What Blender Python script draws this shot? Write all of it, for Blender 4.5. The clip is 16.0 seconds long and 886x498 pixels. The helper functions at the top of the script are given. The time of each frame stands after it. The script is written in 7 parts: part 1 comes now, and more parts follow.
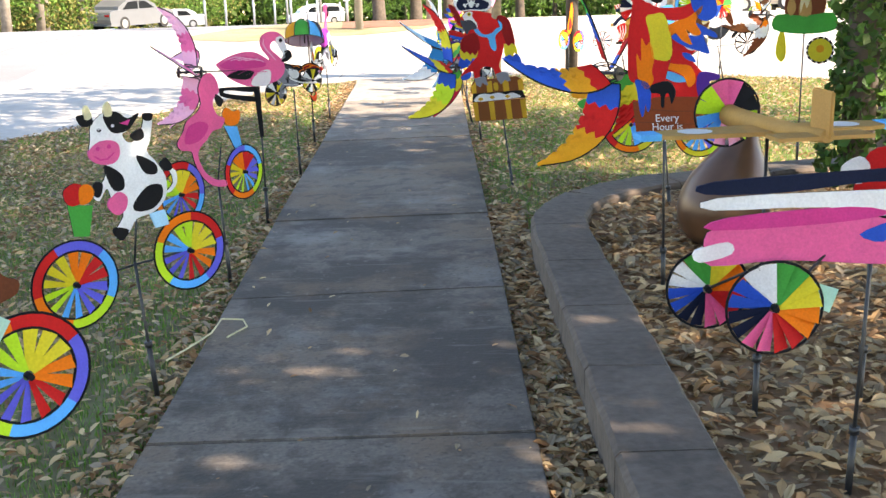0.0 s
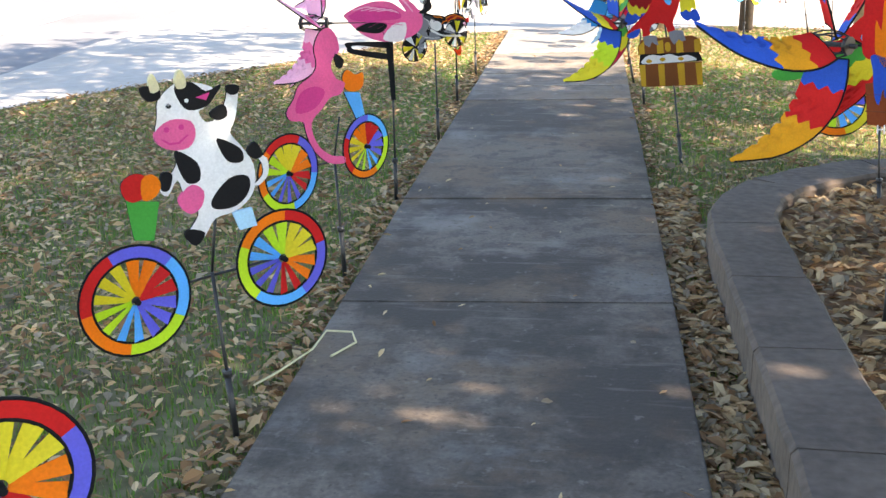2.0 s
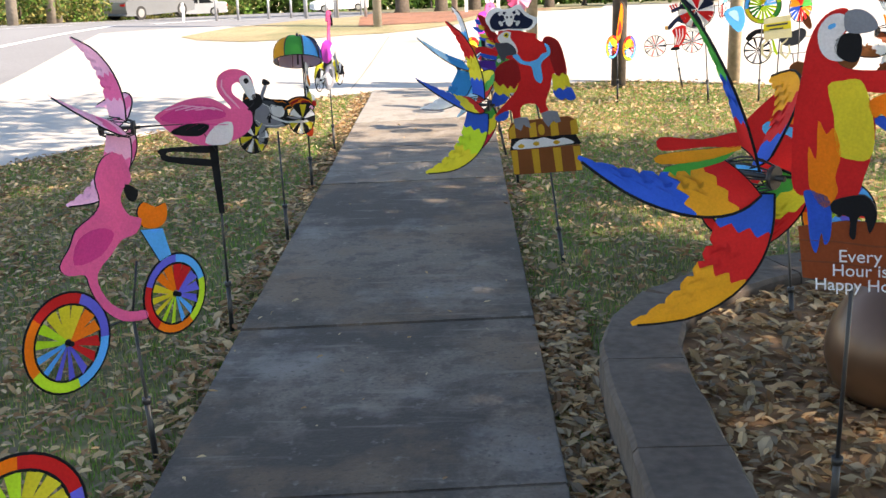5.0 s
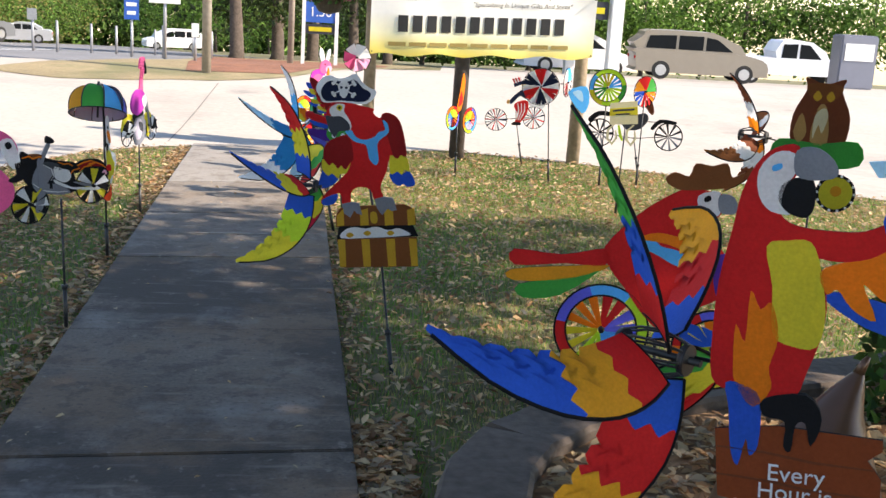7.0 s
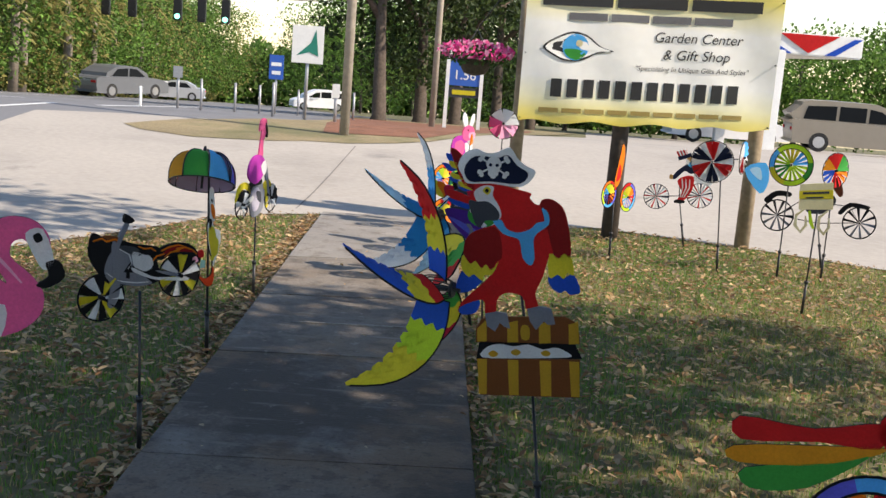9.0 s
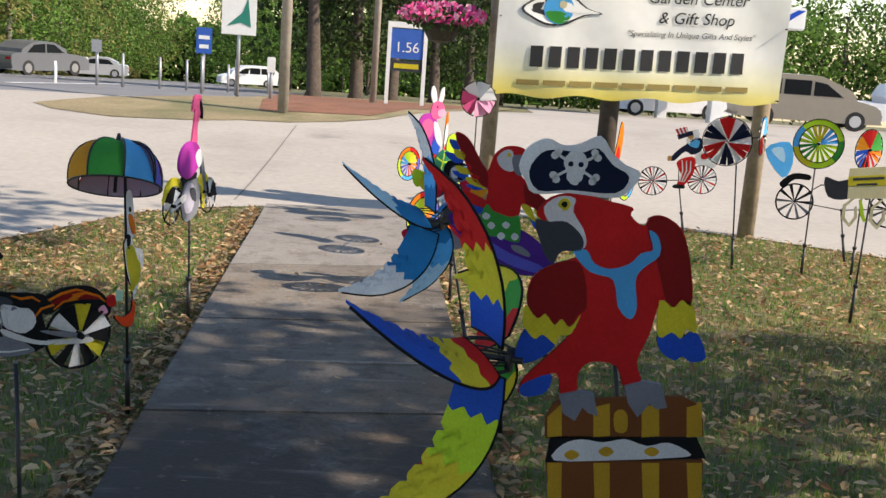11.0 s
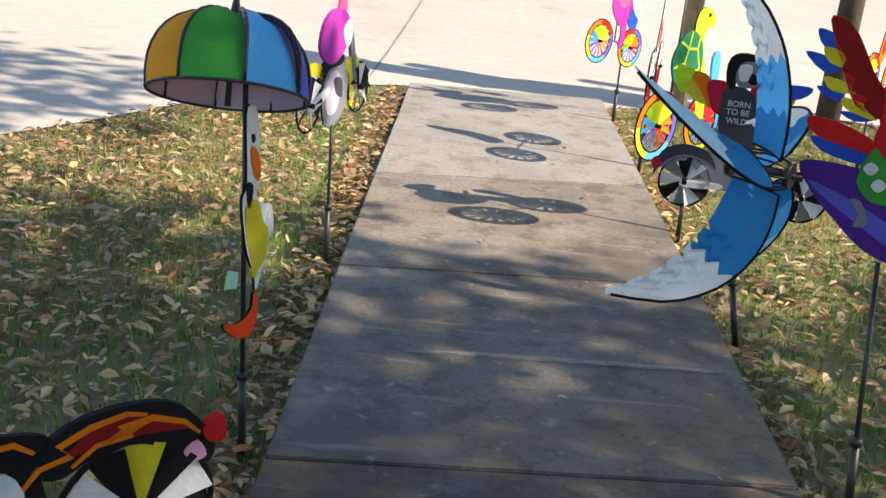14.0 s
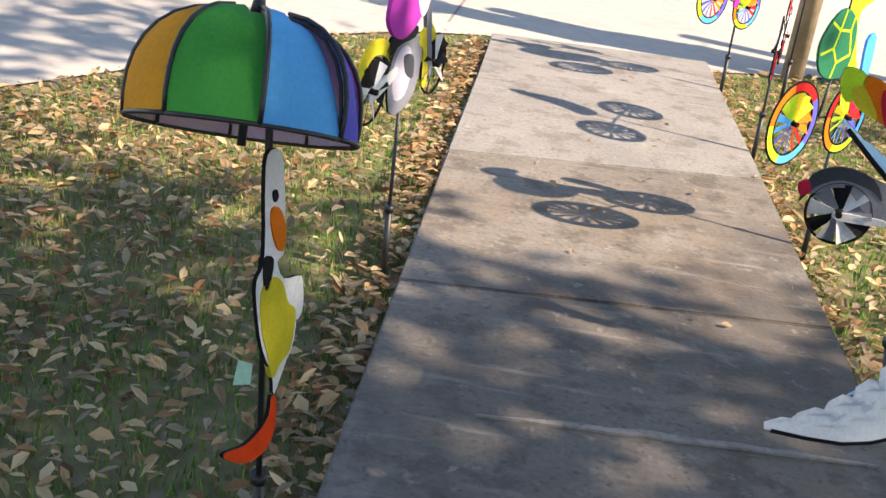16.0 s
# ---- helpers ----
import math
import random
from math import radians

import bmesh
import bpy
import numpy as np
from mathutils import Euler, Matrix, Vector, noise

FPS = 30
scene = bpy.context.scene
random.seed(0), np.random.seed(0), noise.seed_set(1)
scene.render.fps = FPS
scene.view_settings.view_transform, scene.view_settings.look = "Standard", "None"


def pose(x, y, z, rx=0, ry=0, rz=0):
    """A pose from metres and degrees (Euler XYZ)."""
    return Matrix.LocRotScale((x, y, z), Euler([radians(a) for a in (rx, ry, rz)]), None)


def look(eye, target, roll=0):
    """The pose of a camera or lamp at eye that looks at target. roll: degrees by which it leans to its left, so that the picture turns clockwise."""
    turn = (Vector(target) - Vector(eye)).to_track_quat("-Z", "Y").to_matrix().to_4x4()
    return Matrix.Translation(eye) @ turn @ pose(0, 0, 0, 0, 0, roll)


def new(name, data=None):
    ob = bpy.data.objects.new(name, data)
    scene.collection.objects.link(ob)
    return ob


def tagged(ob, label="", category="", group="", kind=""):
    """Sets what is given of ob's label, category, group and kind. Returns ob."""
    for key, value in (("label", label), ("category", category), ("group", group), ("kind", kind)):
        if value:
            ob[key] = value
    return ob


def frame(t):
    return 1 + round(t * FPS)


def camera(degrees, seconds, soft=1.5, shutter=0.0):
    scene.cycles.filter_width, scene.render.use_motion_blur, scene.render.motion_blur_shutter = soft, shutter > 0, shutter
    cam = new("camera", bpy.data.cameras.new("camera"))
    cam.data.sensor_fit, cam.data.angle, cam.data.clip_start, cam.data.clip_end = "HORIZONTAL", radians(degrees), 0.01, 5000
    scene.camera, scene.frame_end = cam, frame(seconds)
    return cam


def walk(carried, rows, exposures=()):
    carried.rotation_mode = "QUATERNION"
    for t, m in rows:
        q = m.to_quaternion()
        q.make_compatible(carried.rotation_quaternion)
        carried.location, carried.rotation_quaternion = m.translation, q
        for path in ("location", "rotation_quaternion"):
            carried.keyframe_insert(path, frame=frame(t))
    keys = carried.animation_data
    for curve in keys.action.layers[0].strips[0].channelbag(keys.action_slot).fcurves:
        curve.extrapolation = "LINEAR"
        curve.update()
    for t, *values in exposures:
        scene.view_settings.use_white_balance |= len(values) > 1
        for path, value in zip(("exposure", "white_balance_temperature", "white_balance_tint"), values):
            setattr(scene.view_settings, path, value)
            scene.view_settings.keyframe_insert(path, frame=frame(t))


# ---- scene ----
cam = camera(44.0, 16.0)

PATH = [
    (0, (0.325, -0.563, 1.455), (0.332, 1.369, 0.937), -1.6),
    (0.5, (0.3, -0.337, 1.428), (0.02, 1.559, 0.855), -2.7),
    (1, (0.241, -0.132, 1.414), (-0.139, 1.725, 0.775), -3.2),
    (1.5, (0.217, 0.103, 1.402), (-0.104, 1.965, 0.746), -2.3),
    (1.9, (0.257, 0.31, 1.441), (-0.004, 2.188, 0.803), -0.8),
    (2, (0.279, 0.349, 1.421), (0.026, 2.238, 0.814), -1.0),
    (2.5, (0.336, 0.511, 1.433), (0.149, 2.426, 0.888), -0.8),
    (3, (0.336, 0.428, 1.508), (0.256, 2.369, 1.035), -0.0),
    (3.5, (0.311, 0.486, 1.519), (0.291, 2.439, 1.086), 0.1),
    (3.7, (0.305, 0.606, 1.518), (0.286, 2.556, 1.076), -0.1),
    (5.8, (0.418, 1.632, 1.569), (0.389, 3.549, 0.997), -3.0),
    (6, (0.448, 1.723, 1.575), (0.441, 3.642, 1.011), -3.1),
    (6.5, (0.451, 1.84, 1.577), (0.69, 3.759, 1.067), 0.7),
    (7, (0.376, 2.067, 1.566), (0.651, 3.997, 1.118), 3.5),
    (7.5, (0.352, 2.414, 1.529), (0.521, 4.364, 1.118), 4.2),
    (8, (0.406, 2.692, 1.533), (0.481, 4.653, 1.149), 4.1),
    (8.5, (0.407, 2.934, 1.527), (0.442, 4.901, 1.168), 4.4),
    (8.7, (0.403, 3.028, 1.525), (0.427, 4.997, 1.173), 4.4),
    (10.8, (0.169, 4.414, 1.415), (0.291, 6.375, 1.041), 3.9),
    (11, (0.136, 4.56, 1.411), (0.288, 6.516, 1.025), 4.1),
    (11.5, (-0.028, 4.967, 1.349), (0.199, 6.91, 0.929), 4.4),
    (12, (-0.126, 5.363, 1.282), (0.101, 7.296, 0.819), 4.8),
    (12.5, (-0.13, 5.588, 1.265), (0.001, 7.517, 0.752), 4.3),
    (13, (-0.154, 5.805, 1.269), (-0.111, 7.724, 0.708), 4.0),
    (13.5, (-0.194, 6.029, 1.266), (-0.192, 7.936, 0.662), 4.6),
    (14, (-0.246, 6.247, 1.256), (-0.261, 8.141, 0.614), 5.6),
    (14.5, (-0.29, 6.45, 1.252), (-0.312, 8.326, 0.56), 6.2),
    (15, (-0.332, 6.636, 1.24), (-0.347, 8.492, 0.494), 6.7),
    (15.5, (-0.361, 6.839, 1.227), (-0.384, 8.676, 0.437), 7.1),
    (16, (-0.324, 6.934, 1.28), (-0.444, 8.771, 0.499), 7.6),
]
walk(cam, [(t, look(eye, target, roll)) for t, eye, target, roll in PATH],
     exposures=[(0, 2.39, 7500, 15), (1.5, 2.45, 7500, 15), (2.5, 2.5, 7500, 16), (3, 2.1, 7500, 16), (3.7, 1.76, 7400, 15), (6, 2.05, 7500, 16), (7, 1.42, 6900, 15), (8, 0.83, 6800, 14),
                (11, 0.84, 6900, 14), (12.5, 1.5, 7000, 16), (13, 1.5, 7000, 15), (14, 1.35, 7100, 13), (14.5, 1.33, 7100, 12), (15, 1.55, 7200, 13), (15.5, 1.58, 7000, 9), (16, 1.5, 7300, 17)])

# ---- world and sun ----
SUN_TO = Vector((1.2, -0.4, 1.0)).normalized()   # towards the sun
world = bpy.data.worlds.new("sky")
scene.world = world
world.use_nodes = True
wn = world.node_tree.nodes
sky = wn.new("ShaderNodeTexSky")
sky.sky_type = "NISHITA"
sky.sun_disc = False
sky.sun_elevation = math.asin(SUN_TO.z)
sky.sun_rotation = math.atan2(SUN_TO.x, SUN_TO.y)
sky.air_density, sky.dust_density, sky.ozone_density = 1.0, 0.1, 1.0
world.node_tree.links.new(sky.outputs[0], wn["Background"].inputs[0])
wn["Background"].inputs[1].default_value = 0.12
sun = new("sun", bpy.data.lights.new("sun", "SUN"))
sun.data.energy, sun.data.angle, sun.data.color = 4.4, radians(0.6), (1.0, 0.91, 0.78)
sun.matrix_world = look((20, 40, 30), Vector((20, 40, 30)) - SUN_TO)

# ---- materials ----
MATS = {}


def shade(name, colour, rough=0.6, vary=0.25, scale=30.0, bump=0.0, metal=0.0, coarse=3.0, spec=0.5, translucent=0.0):
    """A material whose colour wanders at two scales, with fine relief."""
    if name in MATS:
        return MATS[name]
    m = bpy.data.materials.new(name)
    m.use_nodes = True
    n, l = m.node_tree.nodes, m.node_tree.links
    b = n["Principled BSDF"]
    b.inputs["Roughness"].default_value, b.inputs["Metallic"].default_value = rough, metal
    b.inputs["Specular IOR Level"].default_value = spec
    co = n.new("ShaderNodeTexCoord")
    fine, big = n.new("ShaderNodeTexNoise"), n.new("ShaderNodeTexNoise")
    fine.inputs["Scale"].default_value, fine.inputs["Detail"].default_value = scale, 5
    big.inputs["Scale"].default_value, big.inputs["Detail"].default_value = coarse, 3
    l.new(co.outputs["Object"], fine.inputs[0]), l.new(co.outputs["Object"], big.inputs[0])
    mix = n.new("ShaderNodeMath")
    mix.operation = "ADD"
    l.new(fine.outputs[0], mix.inputs[0]), l.new(big.outputs[0], mix.inputs[1])
    ramp = n.new("ShaderNodeMapRange")
    ramp.inputs[1].default_value, ramp.inputs[2].default_value = 0.65, 1.35
    ramp.inputs[3].default_value, ramp.inputs[4].default_value = 1 - vary, 1 + vary
    l.new(mix.outputs[0], ramp.inputs[0])
    mul = n.new("ShaderNodeVectorMath")
    mul.operation = "SCALE"
    mul.inputs[0].default_value = colour[:3]
    l.new(ramp.outputs[0], mul.inputs["Scale"])
    l.new(mul.outputs[0], b.inputs["Base Color"])
    if bump:
        bp = n.new("ShaderNodeBump")
        bp.inputs["Strength"].default_value, bp.inputs["Distance"].default_value = bump, 0.01
        l.new(fine.outputs[0], bp.inputs["Height"]), l.new(bp.outputs[0], b.inputs["Normal"])
    if translucent:
        tr, add = n.new("ShaderNodeBsdfTranslucent"), n.new("ShaderNodeMixShader")
        add.inputs[0].default_value = translucent
        l.new(mul.outputs[0], tr.inputs[0]), l.new(b.outputs[0], add.inputs[1]), l.new(tr.outputs[0], add.inputs[2])
        l.new(add.outputs[0], n["Material Output"].inputs[0])
    MATS[name] = m
    return m


def cloth(name, colour):
    """Printed nylon: matt, fine weave, lets some light through."""
    return shade("cloth_" + name, colour, 0.75, 0.13, 160, 0.15, 0, 7, 0.2, 0.35)


CL = {k: cloth(k, v) for k, v in dict(
    red=(0.62, 0.02, 0.02), darkred=(0.30, 0.012, 0.012), orange=(0.85, 0.22, 0.01), amber=(0.75, 0.33, 0.02),
    yellow=(0.72, 0.62, 0.04), lime=(0.52, 0.74, 0.04), green=(0.05, 0.36, 0.06), teal=(0.02, 0.30, 0.36), sky=(0.09, 0.46, 0.86),
    blue=(0.02, 0.10, 0.55), violet=(0.14, 0.14, 0.66), lilac=(0.55, 0.52, 0.62), magenta=(0.50, 0.05, 0.42), vermilion=(0.80, 0.075, 0.01), azure=(0.015, 0.22, 0.52), bearbrown=(0.15, 0.045, 0.02), muzzle=(0.30, 0.095, 0.025), turtlegreen=(0.02, 0.20, 0.10), crimson=(0.62, 0.02, 0.06), purple=(0.10, 0.03, 0.30), navy=(0.010, 0.016, 0.045),
    pink=(0.80, 0.14, 0.34), palepink=(0.85, 0.42, 0.60), hotpink=(0.70, 0.06, 0.28), white=(0.80, 0.80, 0.80), grey=(0.24, 0.25, 0.29),
    darkgrey=(0.06, 0.065, 0.08), black=(0.012, 0.012, 0.014), brown=(0.19, 0.055, 0.022), midbrown=(0.22, 0.075, 0.022), tan=(0.50, 0.30, 0.10),
    wood=(0.27, 0.060, 0.018), gold=(0.62, 0.36, 0.03), mint=(0.45, 0.72, 0.62), ice=(0.45, 0.72, 0.88), cream=(0.72, 0.66, 0.42)).items()}
STEEL = shade("black_steel", (0.012, 0.012, 0.013), 0.45, 0.2, 60, 0.05)
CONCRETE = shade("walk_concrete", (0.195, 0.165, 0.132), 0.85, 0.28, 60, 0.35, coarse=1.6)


def stain(m, colour, scale, lo, hi, much):
    """Blotches of another colour over a material, with soft uneven edges."""
    n, l = m.node_tree.nodes, m.node_tree.links
    b = n["Principled BSDF"]
    src = b.inputs["Base Color"].links[0].from_socket
    co, ns = n.new("ShaderNodeTexCoord"), n.new("ShaderNodeTexNoise")
    ns.inputs["Scale"].default_value, ns.inputs["Detail"].default_value, ns.inputs["Roughness"].default_value = scale, 8, 0.65
    mr, mx = n.new("ShaderNodeMapRange"), n.new("ShaderNodeMix")
    mr.inputs[1].default_value, mr.inputs[2].default_value, mr.inputs[4].default_value = lo, hi, much
    mx.data_type = "RGBA"
    mx.inputs[7].default_value = (*colour, 1)
    l.new(co.outputs["Object"], ns.inputs[0]), l.new(ns.outputs[0], mr.inputs[0]), l.new(mr.outputs[0], mx.inputs[0])
    l.new(src, mx.inputs[6]), l.new(mx.outputs[2], b.inputs["Base Color"])


def streaks(m, colour):
    """Long pale scrapes across a slab, drawn out along x."""
    n, l = m.node_tree.nodes, m.node_tree.links
    b = n["Principled BSDF"]
    src = b.inputs["Base Color"].links[0].from_socket
    co, mp, ns = n.new("ShaderNodeTexCoord"), n.new("ShaderNodeMapping"), n.new("ShaderNodeTexNoise")
    mp.inputs["Scale"].default_value, mp.inputs["Rotation"].default_value = (1.1, 9.0, 1.0), (0, 0, 0.12)
    ns.inputs["Scale"].default_value, ns.inputs["Detail"].default_value = 2.2, 6
    mr, mx = n.new("ShaderNodeMapRange"), n.new("ShaderNodeMix")
    mr.inputs[1].default_value, mr.inputs[2].default_value, mr.inputs[4].default_value = 0.60, 0.72, 0.5
    mx.data_type = "RGBA"
    mx.inputs[7].default_value = (*colour, 1)
    l.new(co.outputs["Object"], mp.inputs[0]), l.new(mp.outputs[0], ns.inputs[0]), l.new(ns.outputs[0], mr.inputs[0]), l.new(mr.outputs[0], mx.inputs[0])
    l.new(src, mx.inputs[6]), l.new(mx.outputs[2], b.inputs["Base Color"])


# palest slab tone, for the sunlit far end
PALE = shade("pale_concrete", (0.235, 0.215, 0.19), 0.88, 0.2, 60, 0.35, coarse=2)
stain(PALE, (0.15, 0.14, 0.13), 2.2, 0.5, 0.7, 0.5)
# stained slabs, base also darkened to deepen the shade under the oak
WORN_SHADED = shade("worn_shaded_concrete", (0.122, 0.099, 0.078), 0.85, 0.36, 60, 0.4, coarse=1.4)
stain(WORN_SHADED, (0.036, 0.029, 0.023), 0.85, 0.455, 0.53, 0.85)
stain(WORN_SHADED, (0.15, 0.098, 0.058), 1.1, 0.50, 0.60, 0.65)
stain(WORN_SHADED, (0.21, 0.195, 0.18), 1.3, 0.55, 0.66, 0.6)
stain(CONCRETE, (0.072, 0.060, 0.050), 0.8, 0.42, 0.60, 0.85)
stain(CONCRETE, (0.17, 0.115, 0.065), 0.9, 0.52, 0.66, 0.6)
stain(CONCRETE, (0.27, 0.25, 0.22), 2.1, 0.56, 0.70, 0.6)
for path_mat, dirt, worn in ((PALE, (0.125, 0.100, 0.075), (0.36, 0.325, 0.27)), (CONCRETE, (0.060, 0.047, 0.036), (0.30, 0.265, 0.22)), (WORN_SHADED, (0.042, 0.034, 0.027), (0.20, 0.175, 0.145))):
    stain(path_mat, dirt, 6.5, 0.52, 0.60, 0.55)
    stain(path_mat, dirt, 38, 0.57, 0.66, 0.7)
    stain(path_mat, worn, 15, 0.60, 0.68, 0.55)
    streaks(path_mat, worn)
DRIVE = shade("drive_concrete", (0.38, 0.345, 0.30), 0.9, 0.13, 14, 0.3, coarse=0.35)
ASPHALT = shade("asphalt", (0.17, 0.17, 0.175), 0.9, 0.15, 30, 0.4, coarse=0.3)
KERB = shade("kerb_stone", (0.090, 0.069, 0.054), 0.9, 0.4, 26, 0.6, coarse=4)
LAWN = shade("lawn_soil", (0.14, 0.13, 0.058), 0.95, 0.5, 22, 0.8, coarse=1.2)
MULCH = shade("leaf_mulch", (0.21, 0.125, 0.065), 0.95, 0.5, 25, 0.9, coarse=2.5)


stain(DRIVE, (0.20, 0.185, 0.165), 0.22, 0.52, 0.70, 0.6)
stain(DRIVE, (0.15, 0.14, 0.13), 0.9, 0.62, 0.72, 0.5)
stain(ASPHALT, (0.10, 0.10, 0.105), 0.25, 0.5, 0.7, 0.6)


# ---- helpers for meshes ----
def mesh_of(bm, name, mats):
    me = bpy.data.meshes.new(name)
    bm.to_mesh(me)
    bm.free()
    for m in (mats if isinstance(mats, (list, tuple)) else [mats]):
        me.materials.append(m)
    return me


def part(name, bm, material, parent, label=""):
    ob = new(name, mesh_of(bm, name, material))
    ob.parent = parent
    return tagged(ob, label)


def thing(name, m, label, category, group=""):
    ob = new(name)
    ob.matrix_world = m
    ob.empty_display_size = 0.1
    return tagged(ob, label, category, group)


def tube(bm, pts, r, sides=8, mi=0, r_end=None):
    """A round bar along pts, with closed ends."""
    pts = [Vector(p) for p in pts]
    rings = []
    for i, p in enumerate(pts):
        d = (pts[min(i + 1, len(pts) - 1)] - pts[max(i - 1, 0)]).normalized()
        a = d.orthogonal().normalized() if i == 0 else (a0 - d * a0.dot(d)).normalized()
        a0 = a
        b = d.cross(a)
        rr = r if r_end is None else r + (r_end - r) * i / (len(pts) - 1)
        rings.append([bm.verts.new(p + (a * math.cos(2 * math.pi * k / sides) + b * math.sin(2 * math.pi * k / sides)) * rr) for k in range(sides)])
    for u, v in zip(rings, rings[1:]):
        for k in range(sides):
            f = bm.faces.new((u[k], u[(k + 1) % sides], v[(k + 1) % sides], v[k]))
            f.smooth, f.material_index = True, mi
    for ring in (rings[0][::-1], rings[-1]):
        bm.faces.new(ring).material_index = mi
    return bm


def box(bm, lo, hi, mi=0, bevel=0.0):
    x0, y0, z0 = lo
    x1, y1, z1 = hi
    v = [bm.verts.new(p) for p in ((x0, y0, z0), (x1, y0, z0), (x1, y1, z0), (x0, y1, z0), (x0, y0, z1), (x1, y0, z1), (x1, y1, z1), (x0, y1, z1))]
    fs = [bm.faces.new([v[i] for i in q]) for q in ((3, 2, 1, 0), (4, 5, 6, 7), (0, 1, 5, 4), (1, 2, 6, 5), (2, 3, 7, 6), (3, 0, 4, 7))]
    for f in fs:
        f.material_index = mi
    if bevel:
        bmesh.ops.bevel(bm, geom=list({e for f in fs for e in f.edges}), offset=bevel, segments=2, affect="EDGES", clamp_overlap=True)
    return bm


def spline(pts, per=3):
    """Rounds a closed outline."""
    out, n = [], len(pts)
    for i in range(n):
        p0, p1, p2, p3 = (Vector((*pts[(i + k) % n], 0)) for k in (-1, 0, 1, 2))
        for s in range(per):
            t = s / per
            q = 0.5 * (2 * p1 + (p2 - p0) * t + (2 * p0 - 5 * p1 + 4 * p2 - p3) * t * t + (3 * p1 - p0 - 3 * p2 + p3) * t ** 3)
            out.append((q.x, q.y))
    return out


def plate(bm, pts, half, mi=0, edge=None, lift=0.0):
    """A flat board in the x-z plane with the outline pts, half its thickness to each side."""
    if sum(a[0] * b[1] - b[0] * a[1] for a, b in zip(pts, pts[1:] + pts[:1])) < 0:
        pts = pts[::-1]
    f = [bm.verts.new((x, -half + lift, z)) for x, z in pts]
    g = [bm.verts.new((x, half + lift, z)) for x, z in pts]
    bm.faces.new(f).material_index = mi
    bm.faces.new(g[::-1]).material_index = mi
    for i in range(len(f)):
        j = (i + 1) % len(f)
        bm.faces.new((f[j], f[i], g[i], g[j])).material_index = mi if edge is None else edge
    return bm


def circle(cx, cy, r, n=12, ry=None):
    return [(cx + r * math.cos(2 * math.pi * k / n), cy + (ry or r) * math.sin(2 * math.pi * k / n)) for k in range(n)]


def rise(x, y):
    """Height of the land: flat by the path, a low swell past the drive, then falling gently away."""
    if y < 13.2:
        return 0.0
    if y < 21:
        t = (y - 13.2) / 7.8
        return 0.30 * t * t * (3 - 2 * t)
    return 0.30 - 0.058 * (y - 21)


def sheet(name, xs, ys, material, lift, label, category, inside=None, wobble=0.0):
    """A sheet of ground that follows the land."""
    bm = bmesh.new()
    grid = [[bm.verts.new((x, y, rise(x, y) + lift + wobble * noise.noise((x * 1.3, y * 1.3, 0)))) for x in xs] for y in ys]
    for j in range(len(ys) - 1):
        for i in range(len(xs) - 1):
            if inside is None or inside((xs[i] + xs[i + 1]) / 2, (ys[j] + ys[j + 1]) / 2):
                bm.faces.new((grid[j][i], grid[j][i + 1], grid[j + 1][i + 1], grid[j + 1][i]))
    ob = new(name, mesh_of(bm, name, material))
    return tagged(ob, label, category, kind="structure")


def steps(a, b, n):
    return [a + (b - a) * i / n for i in range(n + 1)]


# ---- ground ----
sheet("ground", [-900, -300, -100, -40] + steps(-22, 30, 26) + [45, 100, 300, 900], [-60, -20, -8] + steps(-4, 44, 48) + [60, 100, 200, 500, 1500],
      LAWN, -0.06, "grassy ground strewn with dry leaves", "ground")


def flat(name, pts, material, lift, label, category):
    """A level piece of ground with the given outline, cut so that it can follow the land."""
    b = bmesh.new()
    b.faces.new([b.verts.new((x, y, 0)) for x, y in pts])
    ys = [p[1] for p in pts]
    y = 13.2
    while y < max(ys):
        if y > min(ys):
            bmesh.ops.bisect_plane(b, geom=b.verts[:] + b.edges[:] + b.faces[:], plane_co=(0, y, 0), plane_no=(0, 1, 0))
        y += 1.3 if y < 22 else 30
    for v in b.verts:
        v.co.z = rise(v.co.x, v.co.y) + lift
    for f in b.faces:
        if f.normal.z < 0:
            f.normal_flip()
    return tagged(new(name, mesh_of(b, name, material)), label, category, kind="structure")


flat("driveway", [(-4.9, 6.6), (-4.0, 8.5), (-2.9, 10.2), (-2.1, 11.5), (-1.5, 12.7), (-1.1, 13.1), (-0.66, 13.3), (0.62, 13.2), (1.2, 13.45), (2.0, 13.7),
                  (3.4, 13.1), (4.72, 12.25), (7, 10.95), (40, 10), (60, 60), (8, 60), (4, 30), (1.6, 24), (0.4, 21.3), (-1, 20.7), (-2.6, 20.3), (-4.6, 20.0), (-5.6, 19.6)], DRIVE, -0.048,
     "pale sunlit concrete driveway apron", "driveway")
flat("road", [(-4.9, -60), (-4.9, 19.6), (-3.0, 20.0), (-0.5, 21.5), (0.5, 44), (-4.0, 60), (-13, 110), (-33, 320), (-46, 320), (-24, 110), (-17, 50), (-15, 20), (-15, -60)], ASPHALT, -0.053, "grey asphalt road with white lane lines", "road")
flat("planting_bed", [(1.0, -6), (1.0, 4.9), (1.08, 5.3), (1.3, 5.6), (1.9, 5.98), (3, 6.3), (7, 7.2), (9, -6)], MULCH, 0.07, "planting bed covered in dry brown leaf mulch", "planting bed")

# ---- path of concrete slabs ----
walkway = tagged(new("pavement"), "grey concrete garden path with stained slabs", "path", kind="structure")
